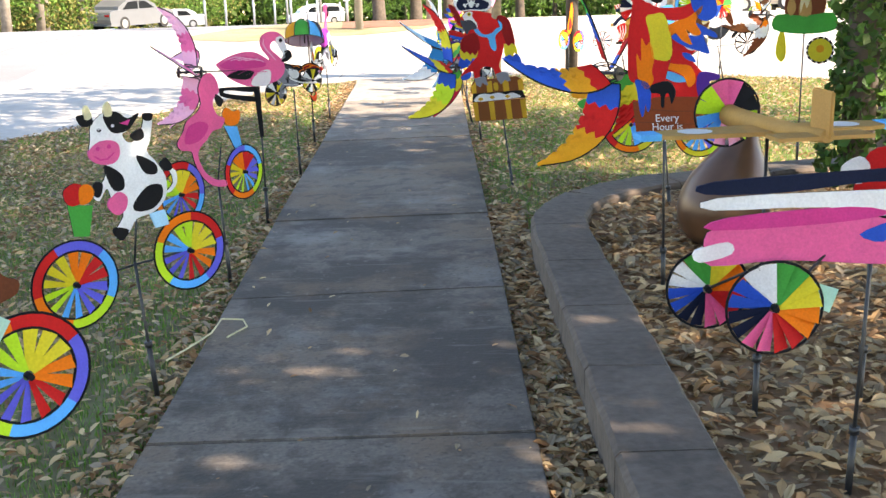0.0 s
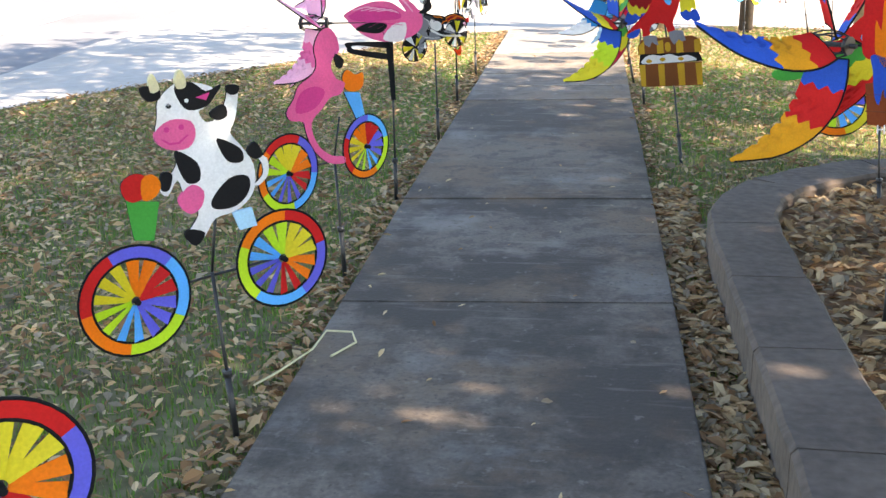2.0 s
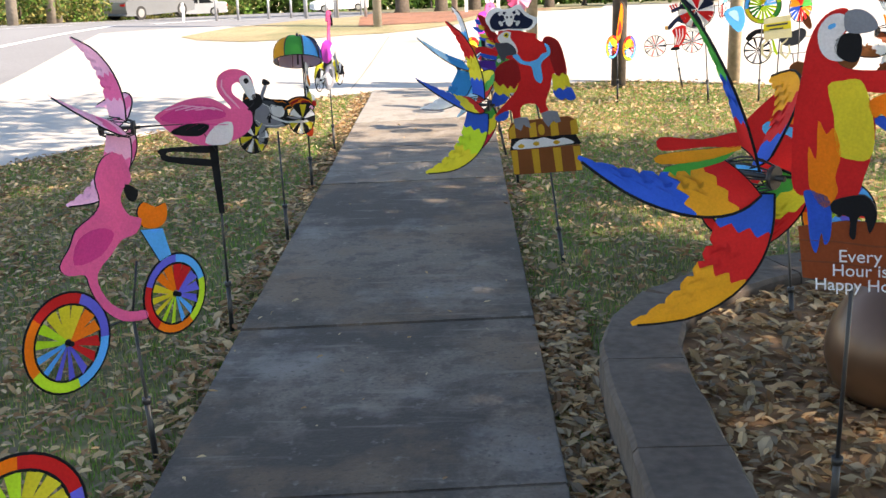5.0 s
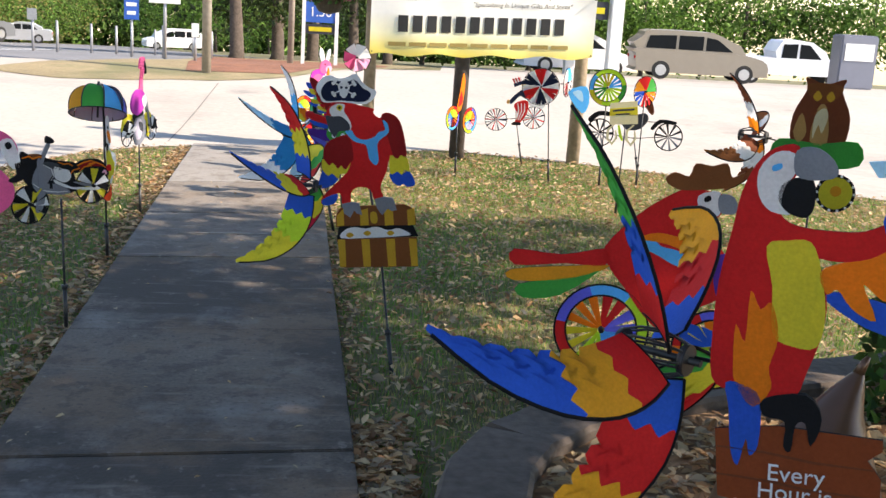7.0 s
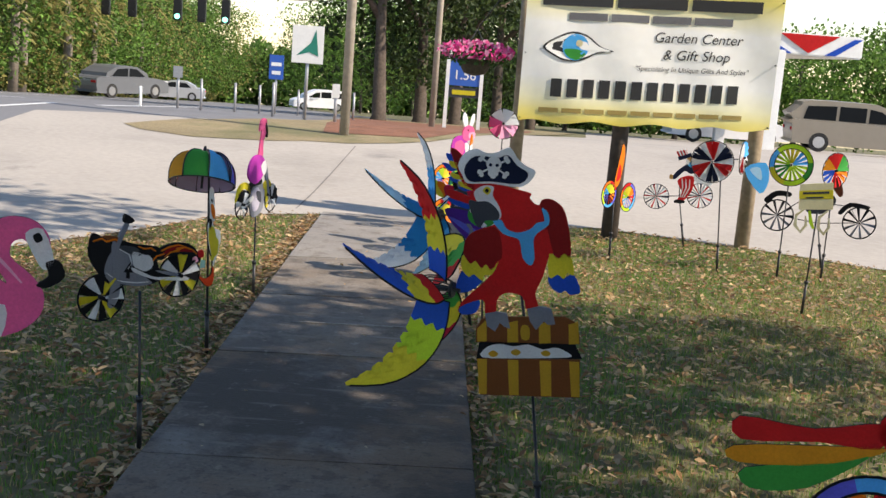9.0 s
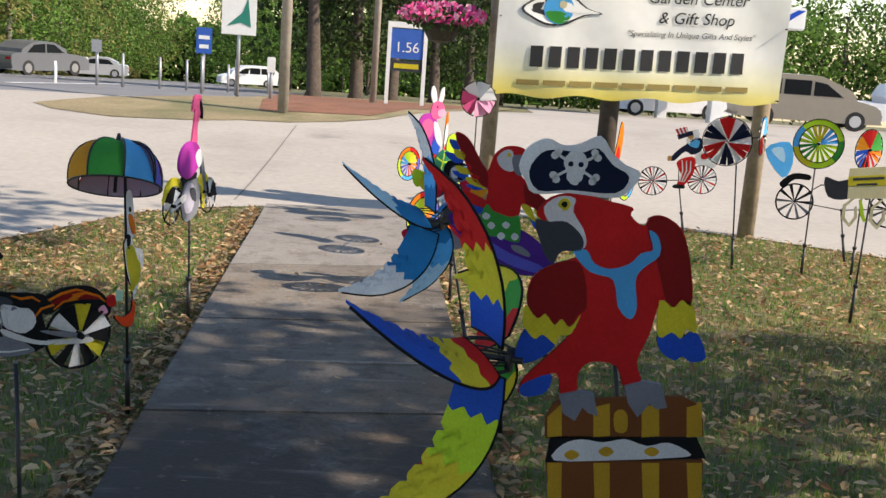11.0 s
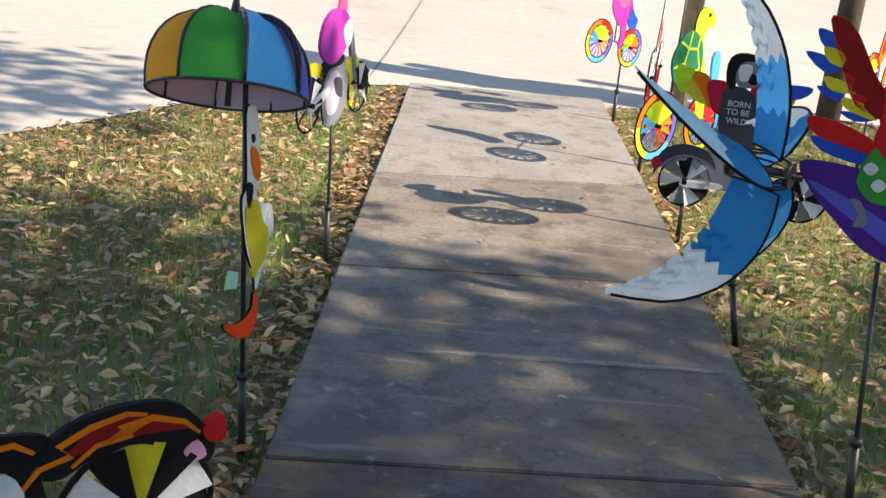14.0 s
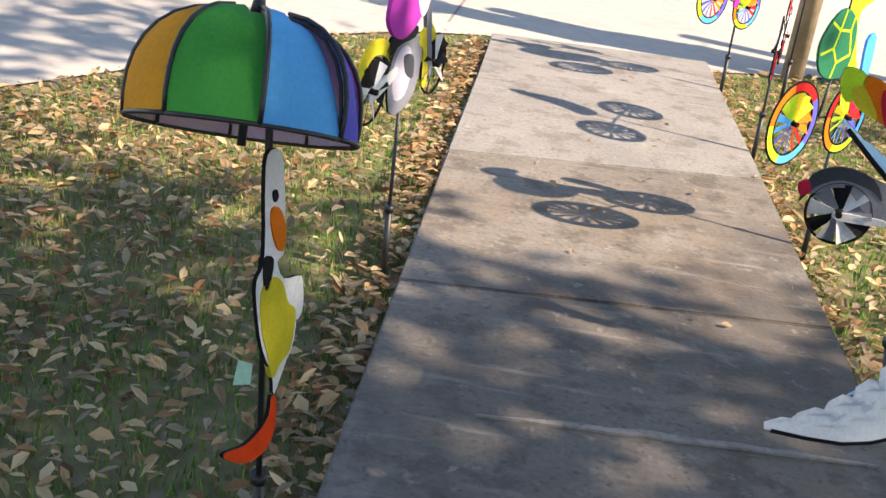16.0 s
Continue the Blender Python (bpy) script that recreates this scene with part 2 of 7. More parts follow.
# each joint: where it crosses the middle of the path, and how far it runs askew
JOINTS = ((-3.30, 0.0), (-1.82, 0.0), (-0.35, 0.01), (1.13, 0.0), (2.615, 0.012), (4.15, 0.065), (5.62, 0.06), (7.03, 0.05), (8.45, 0.085), (9.755, 0.11), (11.01, 0.185), (12.15, 0.12), (13.21, 0.06))
for (y0, skew0), (y1, skew1) in zip(JOINTS, JOINTS[1:]):
    b = bmesh.new()
    box(b, (-0.61, y0 + 0.004, -0.10), (0.61, y1 - 0.004, 0.0 + random.uniform(-0.005, 0.004)), bevel=0.005)
    for v in b.verts:
        t = (v.co.y - y0) / (y1 - y0)
        v.co.y += v.co.x * (skew0 + (skew1 - skew0) * t)
        if abs(v.co.x) > 0.59:
            v.co.x += math.copysign(0.006 * math.sin(7 * v.co.y), v.co.x)
    # slab tone follows the shade: darkest under the oak, pale where sunlit
    part("slab", b, PALE if y0 > 10.8 else (CONCRETE if y0 > 8.3 else WORN_SHADED), walkway)
b = bmesh.new()
edge_far, edge_near = [], []
for k in range(25):
    x = -0.34 + 0.90 * k / 24
    y = 9.035 + 0.075 * (x + 0.34) + 0.006 * noise.noise((x * 14, 0, 0))
    edge_near.append((x, y))
    edge_far.append((x, y + 0.028 * math.sin(math.pi * (k + 0.5) / 25) * (0.75 + 0.5 * noise.noise((x * 9, 3, 0))) + 0.002))
lo = [b.verts.new((x, y, 0.0)) for x, y in edge_near + edge_far[::-1]]
hi = [b.verts.new((x, y, 0.0065)) for x, y in edge_near + edge_far[::-1]]
b.faces.new(hi)
for k in range(len(lo)):
    q = (k + 1) % len(lo)
    b.faces.new((lo[k], lo[q], hi[q], hi[k]))
part("spall", b, PALE, walkway, "pale scraped ridge across the slab")
b = bmesh.new()
box(b, (-0.60, -3.3, -0.1), (0.60, 13.2, -0.009))
part("joint_bed", b, shade("joint_dirt", (0.03, 0.026, 0.02), 0.95, 0.4, 50, 0.5), walkway)

# ---- kerb ----
kerb = tagged(new("kerb"), "worn dark stone kerb round the planting bed", "kerb", kind="structure")
line = [Vector((0.94, y)) for y in (-3.0, 0, 2, 4, 4.7)] + [Vector(p) for p in ((0.955, 5.0), (1.03, 5.28), (1.17, 5.52), (1.36, 5.7), (1.62, 5.88), (2.2, 6.1), (3.2, 6.4), (4.5, 6.75))]
dense = []
for a, c in zip(line, line[1:]):
    n = max(1, int((c - a).length / 0.05))
    dense += [a.lerp(c, i / n) for i in range(n)]
run = 13
for i in range(0, len(dense) - run, run):
    seg = dense[i:i + run + 1]
    b = bmesh.new()
    rows_ = []
    for j, p in enumerate(seg):
        d = (seg[min(j + 1, run)] - seg[max(j - 1, 0)]).normalized()
        nrm = Vector((-d.y, d.x))
        e = 0.004 if j == 0 else (-0.004 if j == run else 0)
        q = p + d * e
        prof = ((0.145, -0.12), (0.145, 0.105), (0.13, 0.122), (-0.13, 0.122), (-0.145, 0.105), (-0.145, -0.12))
        rows_.append([b.verts.new((q.x + nrm.x * s + noise.noise((q.x * 9, q.y * 9, s * 9)) * 0.006, q.y + nrm.y * s, z + (noise.noise((q.x * 5, q.y * 5, s * 9)) * 0.008 if z > 0 else 0))) for s, z in prof])
    for r0, r1 in zip(rows_, rows_[1:]):
        for q in range(6):
            b.faces.new((r0[q], r1[q], r1[(q + 1) % 6], r0[(q + 1) % 6]))
    b.faces.new(rows_[0]), b.faces.new(rows_[-1][::-1])
    bmesh.ops.recalc_face_normals(b, faces=b.faces[:])
    part("kerb_stone", b, KERB, kerb)
# ==== THINGS ====

# ---- wind spinners: cut-out figures on poles ----
class Figure:
    """Collects the coloured pieces of one flat cloth figure, in centimetres, into a single mesh."""

    def __init__(self):
        self.bm, self.mats = bmesh.new(), []

    def s(self, colour, pts, layer=0, smooth=1):
        if colour not in self.mats:
            self.mats.append(colour)
        pts = [(x / 100, z / 100) for x, z in pts]
        if smooth:
            pts = spline(pts)
        if "black" not in self.mats:
            self.mats.append("black")
        plate(self.bm, pts, 0.0030 + 0.0012 * layer, self.mats.index(colour), self.mats.index("black") if layer <= 0 else None)

    def line(self, colour, pts, w, layer):
        """A tapering stroke along pts."""
        n = len(pts) - 1
        left, right = [], []
        for i, (x, z) in enumerate(pts):
            d = Vector((pts[min(i + 1, n)][0] - pts[max(i - 1, 0)][0], pts[min(i + 1, n)][1] - pts[max(i - 1, 0)][1])).normalized() * w * (0.25 + 0.75 * math.sin(math.pi * (i + 0.6) / (n + 1.2)))
            left.append((x - d.y, z + d.x)), right.append((x + d.y, z - d.x))
        self.s(colour, left + right[::-1], layer, 0)

    def put(self, parent, name="figure", label="", m=None):
        ob = part(name, self.bm, [CL[c] for c in self.mats], parent, label)
        if m is not None:
            ob.matrix_local = m
        return ob


RAINBOW = ("red", "orange", "yellow", "lime", "sky", "violet")
RIM = ("red", "orange", "lime", "sky", "violet")
BLADE = {}


def vane(r0, r1, w, colour, twist=0.5):
    """One cloth blade of a wheel, along +x, set askew."""
    key = (round(r0, 3), round(r1, 3), round(w, 3), colour, twist)
    if key not in BLADE:
        b = bmesh.new()
        a = [(r0, -w * 0.18), (r1, -w * 0.5), (r1, w * 0.5), (r0, w * 0.18)]
        for s in (-0.0006, 0.0006):
            vs = [b.verts.new((x, s + z * twist, z)) for x, z in a]
            b.faces.new(vs if s < 0 else vs[::-1])
        vs = b.verts[:]
        for i in range(4):
            j = (i + 1) % 4
            b.faces.new((vs[j], vs[i], vs[4 + i], vs[4 + j]))
        BLADE[key] = mesh_of(b, "blade", CL[colour])
    return BLADE[key]


def wheel(parent, x, z, r, colours=RAINBOW, ring=True, blades=14, turn=0.0, yaw=0.0, y=0.0, name="wheel", label="", edge=0.006, fill=0.9):
    """A spinning wheel: cloth rim in coloured sectors between two black wires, and cloth blades round a hub."""
    b = bmesh.new()
    rim = RIM if colours is RAINBOW else colours
    mats = ["black"] + list(dict.fromkeys(rim))
    for rr in ((r, r * 0.76) if ring else (r,)):
        tube(b, [(rr * math.cos(a), 0, rr * math.sin(a)) for a in steps(0, 2 * math.pi, 36)], edge * 0.6, 5)
    if ring:
        n = 40
        for i in range(n):
            c = rim[int((i / n) * len(rim)) % len(rim)]
            q = []
            for a, rad in ((i, r * 0.77), (i + 1, r * 0.77), (i + 1, r * 0.985), (i, r * 0.985)):
                t = 2 * math.pi * a / n + turn
                q.append((rad * math.cos(t), rad * math.sin(t)))
            plate(b, q, 0.0012, mats.index(c))
    tube(b, [(0, -0.02, 0), (0, 0.02, 0)], 0.008, 8)
    ob = part(name, b, [CL[c] for c in mats], parent, label)
    ob.matrix_local = pose(x, y, z, 0, 0, yaw)
    r1 = r * (0.74 if ring else 0.96)
    for i in range(blades):
        c = colours[(i * len(colours) // blades + 2) % len(colours)]
        v = new("blade", vane(0.012, r1, 2 * math.pi * r1 / blades * (0.62 if ring else fill), c, 0.45))
        v.parent = ob
        v.matrix_local = Matrix.Rotation(-2 * math.pi * i / blades - turn, 4, "Y")
    return ob


def pole(parent, top, foot=(0, 0), name="pole", r=0.0055, sleeve=0.16, y0=0.0, y1=0.008):
    """A thin black ground stake with a thicker sleeve at its foot."""
    b = bmesh.new()
    f, t = Vector((foot[0], y0, foot[1] - 0.05)), Vector((top[0], y1, top[1]))
    tube(b, [f, t], r, 8)
    tube(b, [f, f + (t - f).normalized() * (sleeve + 0.05)], r * 1.8, 8)
    tube(b, [f + (t - f).normalized() * (sleeve + 0.05), f + (t - f).normalized() * (sleeve + 0.07)], r * 2.6, 8)
    return part(name, b, STEEL, parent)


def rods(parent, *lines, r=0.004, name="frame"):
    b = bmesh.new()
    for ln in lines:
        tube(b, [(x, y, z) for x, y, z in ln], r, 6)
    return part(name, b, STEEL, parent)


def feather(r, cols, cup=0.22):
    """A swept cloth blade: a convex wire edge, a ragged trailing edge and three bands of colour.
    x runs along the axle, z away from it, y across the blade."""
    k = r / 0.42
    wire = [(0.058, 0.040), (0.062, 0.120), (0.042, 0.205), (-0.012, 0.285), (-0.105, 0.348), (-0.235, 0.378)]
    trail = [(-0.055, 0.040), (-0.064, 0.100), (-0.080, 0.165), (-0.115, 0.240), (-0.172, 0.312), (-0.240, 0.368)]

    def at(line, t):
        f = t * (len(line) - 1)
        i = min(int(f), len(line) - 2)
        p = [Vector((*line[max(0, min(len(line) - 1, i + d))], 0)) for d in (-1, 0, 1, 2)]
        u = f - i
        return 0.5 * (2 * p[1] + (p[2] - p[0]) * u + (2 * p[0] - 5 * p[1] + 4 * p[2] - p[3]) * u * u + (3 * p[1] - p[0] - 3 * p[2] + p[3]) * u ** 3)

    b = bmesh.new()
    mats = list(dict.fromkeys(cols)) + ["black"]
    n, m = 40, 18
    grid = []
    for i in range(n + 1):
        row = []
        for j in range(m + 1):
            t = i / n
            t += (0.055 * abs((j / m * 3.0 + 0.3) % 1.0 - 0.5) * 2 - 0.03) * min(1.0, 6 * t, 6 * (1 - t))
            a, c = at(wire, max(0.0, t)), at(trail, max(0.0, t))
            if 0.30 < i / n < 0.97 and i % 4 == 0:
                c = c.lerp(a, 0.14)
            q = a.lerp(c, j / m)
            w = (a - c).length * j / m
            row.append(b.verts.new((q.x * k, (cup * w * (1 - 0.6 * j / m) * 2 + 0.05 * t * t) * k, q.y * k)))
        grid.append(row)
    for i in range(n):
        for j in range(m):
            f = b.faces.new((grid[i][j], grid[i + 1][j], grid[i + 1][j + 1], grid[i][j + 1]))
            f.smooth = True
            f.material_index = mats.index(cols[2] if i < 0.24 * n else (cols[1] if i < 0.52 * n else cols[0]))
    tube(b, [row[0].co.copy() for row in grid[::3]], 0.0034, 5, mats.index("black"))
    tube(b, [v.co.copy() for v in grid[0][::3]], 0.0022, 5, mats.index("black"))
    return mesh_of(b, "blade", [CL[c] for c in mats])


def rotor(parent, x, z, r, sets, turn=20.0, y=0.0, yaw=-20.0, pitch=-30.0):
    """A tail rotor: a long wire cage on a level axle with swept cloth blades."""
    hub = part("rotor", tube(bmesh.new(), [(-0.075, 0, 0), (0.09, 0, 0)], 0.007, 8), STEEL, parent)
    hub.matrix_local = pose(x, y, z, 0, 0, yaw)
    for k in range(8):
        a = 2 * math.pi * k / 8
        part("wire", tube(bmesh.new(), [(0.062 * s, 0.042 * math.cos(a) * (1 - s * s * 0.35), 0.042 * math.sin(a) * (1 - s * s * 0.35)) for s in (-1, -0.5, 0, 0.5, 1)], 0.0026, 5), STEEL, hub)
    for sx in (-0.062, 0.062):
        part("collar", tube(bmesh.new(), [(sx - 0.006, 0, 0), (sx + 0.006, 0, 0)], 0.028, 14), STEEL, hub)
    made = {}
    for k, cols in enumerate(sets):
        if cols not in made:
            made[cols] = feather(r, cols)
        f = new("blade", made[cols])
        f.parent = hub
        f.matrix_local = Matrix.Rotation(radians(turn) + 2 * math.pi * k / len(sets), 4, "X") @ Matrix.Rotation(radians(pitch), 4, "Z")
    return hub


def bike_frame(parent, w0, w1, join, top):
    """Black rods from the pole's head to both wheels and up to the rider."""
    rods(parent, [(join[0], 0.012, join[1]), (w0[0], 0.012, w0[1])], [(join[0], 0.012, join[1]), (w1[0], 0.012, w1[1])],
         [(join[0], 0.012, join[1]), (top[0], 0.012, top[1])])


ROW = "wind spinners along the path"
def draw_bear(f):
    f.s("bearbrown", [(-12.4, 103.3), (-9.0, 104.0), (-7.6, 102.5), (-4.2, 104.2), (-0.8, 104.4), (0.1, 106.6), (3.5, 106.7), (5.3, 104.5), (4.4, 100.5), (4.3, 94.8), (9.0, 91.2), (13.7, 86.0), (16.3, 81.0), (19.5, 79.2), (18.9, 76.4), (15.5, 75.1), (9.1, 72.9), (6.1, 69.1), (5.4, 64.6), (2.7, 62.5), (-3.5, 63.8), (-6.8, 66.1), (-5.7, 68.4), (-2.0, 70.0), (-1.7, 76.6), (-1.5, 82.0), (-4.8, 82.2), (-8.9, 81.3), (-9.2, 79.2), (-11.4, 78.0), (-13.9, 79.2), (-14.4, 82.2), (-13.0, 85.1), (-8.5, 86.7), (-3.9, 88.7), (-4.3, 91.3), (-8.1, 92.1), (-10.4, 94.9), (-10.8, 97.7), (-13.0, 99.7)])
    f.s("muzzle", [(-5.7, 96.1), (-2.9, 97.1), (-1.1, 94.7), (-2.4, 92.3), (-5.0, 92.1), (-6.1, 93.8)], 1)
    f.s("black", [(-6.0, 96.7), (-3.5, 96.5), (-4.9, 94.9)], 2, 0)
    f.s("red", [(-5.1, 94.2), (-2.3, 94.7), (-2.8, 92.9), (-4.6, 92.8)], 2)
    f.s("white", [(-7.9, 98.5), (-7.2, 99.1), (-6.6, 98.3), (-7.4, 97.7)], 1)
    f.s("black", [(-7.6, 98.4), (-7.2, 98.7), (-6.9, 98.3), (-7.4, 98.0)], 2)
    f.s("white", [(-2.0, 99.5), (-1.3, 100.1), (-0.7, 99.3), (-1.5, 98.7)], 1)
    f.s("black", [(-1.7, 99.5), (-1.3, 99.7), (-1.0, 99.3), (-1.4, 99.0)], 2)
    f.s("amber", [(-22.6, 89.7), (-17.0, 90.6), (-12.8, 90.2), (-11.5, 87.9), (-12.0, 83.3), (-14.3, 81.1), (-23.9, 82.8)], -1)
    f.s("green", [(-23.9, 82.8), (-13.0, 80.3), (-12.2, 78.2), (-15.1, 67.8), (-25.2, 70.5)], -1, 0)
    f.s("magenta", [(-19.3, 77.3), (-17.7, 78.2), (-16.4, 77.4), (-14.9, 77.6), (-14.8, 75.4), (-16.5, 73.6), (-18.4, 74.1), (-19.4, 75.6)], 1)
    f.s("yellow", [(-17.8, 76.6), (-16.8, 76.7), (-16.7, 75.4), (-17.7, 75.2)], 2)
    f.s("mint", [(11.3, 74.5), (16.6, 70.6), (13.1, 65.6), (7.9, 69.8)], 2, 0)
    f.s("muzzle", circle(-7.1, 98.7, 1.05, 10), 0.5, 0)
    f.s("muzzle", circle(-1.4, 99.7, 1.05, 10), 0.5, 0)
    f.s("brown", circle(-10.6, 101.6, 1.6, 10), 1, 0)
    f.s("brown", circle(2.6, 104.2, 1.7, 10), 1, 0)
    f.s("brown", [(-13.2, 83.5), (-9.0, 85.2), (-3.6, 87.2), (-3.9, 86.2), (-9.0, 83.9), (-13.0, 82.6)], 1)
    for z in (84.2, 86.0, 87.8):
        f.s("gold", [(-23.2, z), (-12.4, z + 0.5), (-12.4, z), (-23.2, z - 0.5)], 1, 0)
    f.s("black", [(-17.8, 90.0), (-15.2, 91.4), (-13.6, 90.4), (-15.6, 89.2)], 2)
    f.s("yellow", [(-16.8, 90.6), (-15.8, 91.0), (-15.6, 89.6), (-16.5, 89.4)], 3)


def draw_cow(f):
    f.s("white", [(-14.2, 95.0), (-11.2, 97.8), (-8.3, 99.1), (-2.7, 98.4), (1.3, 96.3), (-1.4, 92.2), (-3.4, 91.1), (-1.8, 88.3), (1.4, 88.8), (4.0, 92.7), (5.3, 96.5), (8.0, 96.1), (6.6, 88.1), (4.9, 84.5), (7.7, 80.6), (10.9, 75.2), (10.9, 68.9), (8.0, 64.9), (3.8, 62.9), (-1.3, 62.0), (-4.6, 57.7), (-7.7, 56.1), (-9.8, 58.6), (-6.0, 63.7), (-6.9, 66.5), (-9.3, 69.5), (-10.8, 74.1), (-13.8, 70.3), (-15.8, 72.7), (-11.6, 76.9), (-10.0, 81.8), (-14.3, 83.3), (-15.6, 86.8), (-14.7, 90.9)])
    f.s("black", [(-18.4, 98.8), (-13.9, 98.6), (-13.4, 95.7), (-16.9, 95.3)], 1)
    f.s("black", [(-9.3, 98.5), (-4.6, 98.8), (-1.0, 96.2), (3.3, 97.4), (1.1, 94.4), (-1.4, 92.2), (-6.2, 91.8), (-8.7, 94.8)], 1)
    f.s("black", [(5.0, 97.0), (8.3, 96.6), (7.5, 94.5), (5.0, 94.8)], 1)
    f.s("black", [(-0.4, 90.4), (3.6, 92.2), (4.3, 89.1), (1.3, 88.3)], 1)
    f.s("black", [(1.1, 83.6), (7.3, 80.1), (7.9, 76.5), (4.0, 76.7), (1.7, 80.1)], 1)
    f.s("black", [(-10.4, 81.8), (-5.0, 77.9), (-4.7, 73.2), (-8.2, 72.9), (-10.4, 77.5)], 1)
    f.s("black", [(-1.8, 67.4), (3.6, 72.4), (9.0, 72.2), (9.0, 67.9), (4.9, 64.5), (-1.0, 64.6)], 1)
    f.s("black", [(-9.2, 60.5), (-4.5, 58.8), (-7.2, 55.6), (-10.0, 58.3)], 1)
    f.s("black", [(9.2, 79.0), (11.8, 81.2), (13.9, 77.4), (11.4, 76.5)], 1)
    f.s("black", [(-15.0, 76.5), (-12.1, 75.9), (-13.3, 71.9), (-15.5, 72.3)], 1)
    f.s("white", [(11.5, 77.8), (15.0, 76.3), (15.1, 71.8), (12.4, 69.2), (10.8, 69.5), (13.4, 71.9), (13.3, 75.2)])
    f.s("hotpink", [(-4.0, 94.9), (-0.1, 95.8), (-1.2, 93.9)], 2, 0)
    f.s("pink", [(-15.6, 87.3), (-11.4, 89.9), (-5.9, 89.0), (-4.9, 85.3), (-7.1, 82.2), (-11.8, 82.2), (-15.2, 84.2)], 2)
    f.s("pink", [(-10.9, 69.4), (-7.1, 72.3), (-3.9, 70.1), (-4.8, 66.1), (-7.9, 64.5), (-10.4, 66.6)], 1)
    f.s("black", [(-12.2, 93.6), (-11.4, 94.1), (-10.7, 93.4), (-11.5, 92.8)], 2)
    f.s("cream", [(-15.8, 97.4), (-16.0, 100.4), (-14.9, 102.0), (-13.8, 99.8), (-13.6, 97.8)], 3)
    f.s("cream", [(-9.0, 97.8), (-9.0, 100.6), (-7.6, 102.4), (-6.4, 100.2), (-6.6, 97.8)], 3)
    f.line("hotpink", [(-14.0, 85.2), (-12.2, 83.9), (-9.6, 83.8), (-7.0, 85.6)], 0.3, 3)
    f.s("hotpink", circle(-12.6, 87.6, 0.75, 8), 3, 0)
    f.s("hotpink", circle(-8.6, 87.8, 0.75, 8), 3, 0)
    f.s("white", circle(-6.6, 94.4, 0.55, 8), 3, 0)
    f.line("white", [(-12.0, 93.9), (-11.5, 93.6), (-11.2, 93.9)], 0.18, 3)
    f.s("green", [(-24.9, 70.8), (-16.2, 69.3), (-18.5, 59.2), (-23.8, 60.2)], -1, 0)
    f.s("red", [(-25.6, 75.7), (-22.1, 77.5), (-19.0, 76.0), (-20.0, 71.3), (-23.3, 70.2), (-25.5, 72.2)])
    f.s("orange", [(-20.3, 75.7), (-17.1, 76.5), (-15.3, 73.7), (-17.1, 70.8), (-20.5, 70.4)], 1)
    f.s("ice", [(3.8, 62.9), (9.5, 63.3), (10.7, 58.0), (5.7, 57.6)], 2, 0)


def draw_flamingo_rider(f):
    f.s("pink", [(-7.7, 95.6), (-2.7, 96.7), (1.0, 92.9), (2.0, 87.5), (-1.2, 85.6), (-2.6, 81.8), (-0.1, 77.2), (4.4, 75.0), (1.8, 71.1), (-3.9, 70.3), (-8.3, 66.8), (-13.1, 63.5), (-14.2, 59.5), (-10.6, 52.3), (-4.0, 47.7), (2.2, 46.3), (2.1, 43.5), (-6.9, 45.5), (-14.0, 52.0), (-17.2, 59.0), (-18.5, 63.2), (-24.4, 64.6), (-26.5, 68.0), (-22.5, 72.5), (-19.6, 77.1), (-12.8, 80.2), (-10.1, 83.9), (-11.0, 90.2)])
    f.s("hotpink", [(-21.6, 67.1), (-19.3, 74.0), (-11.7, 75.8), (-6.5, 72.9), (-12.3, 67.5)], 1)
    f.s("black", [(-0.5, 86.8), (4.1, 84.0), (2.5, 80.8), (0.3, 82.4)], 1)
    f.s("orange", [(3.1, 77.3), (5.8, 79.9), (10.3, 77.5), (14.5, 77.8), (14.2, 72.8), (10.5, 70.9), (4.8, 72.3)])
    f.s("sky", [(3.6, 71.6), (12.3, 70.2), (14.7, 60.9), (9.9, 60.0)], 0, 0)


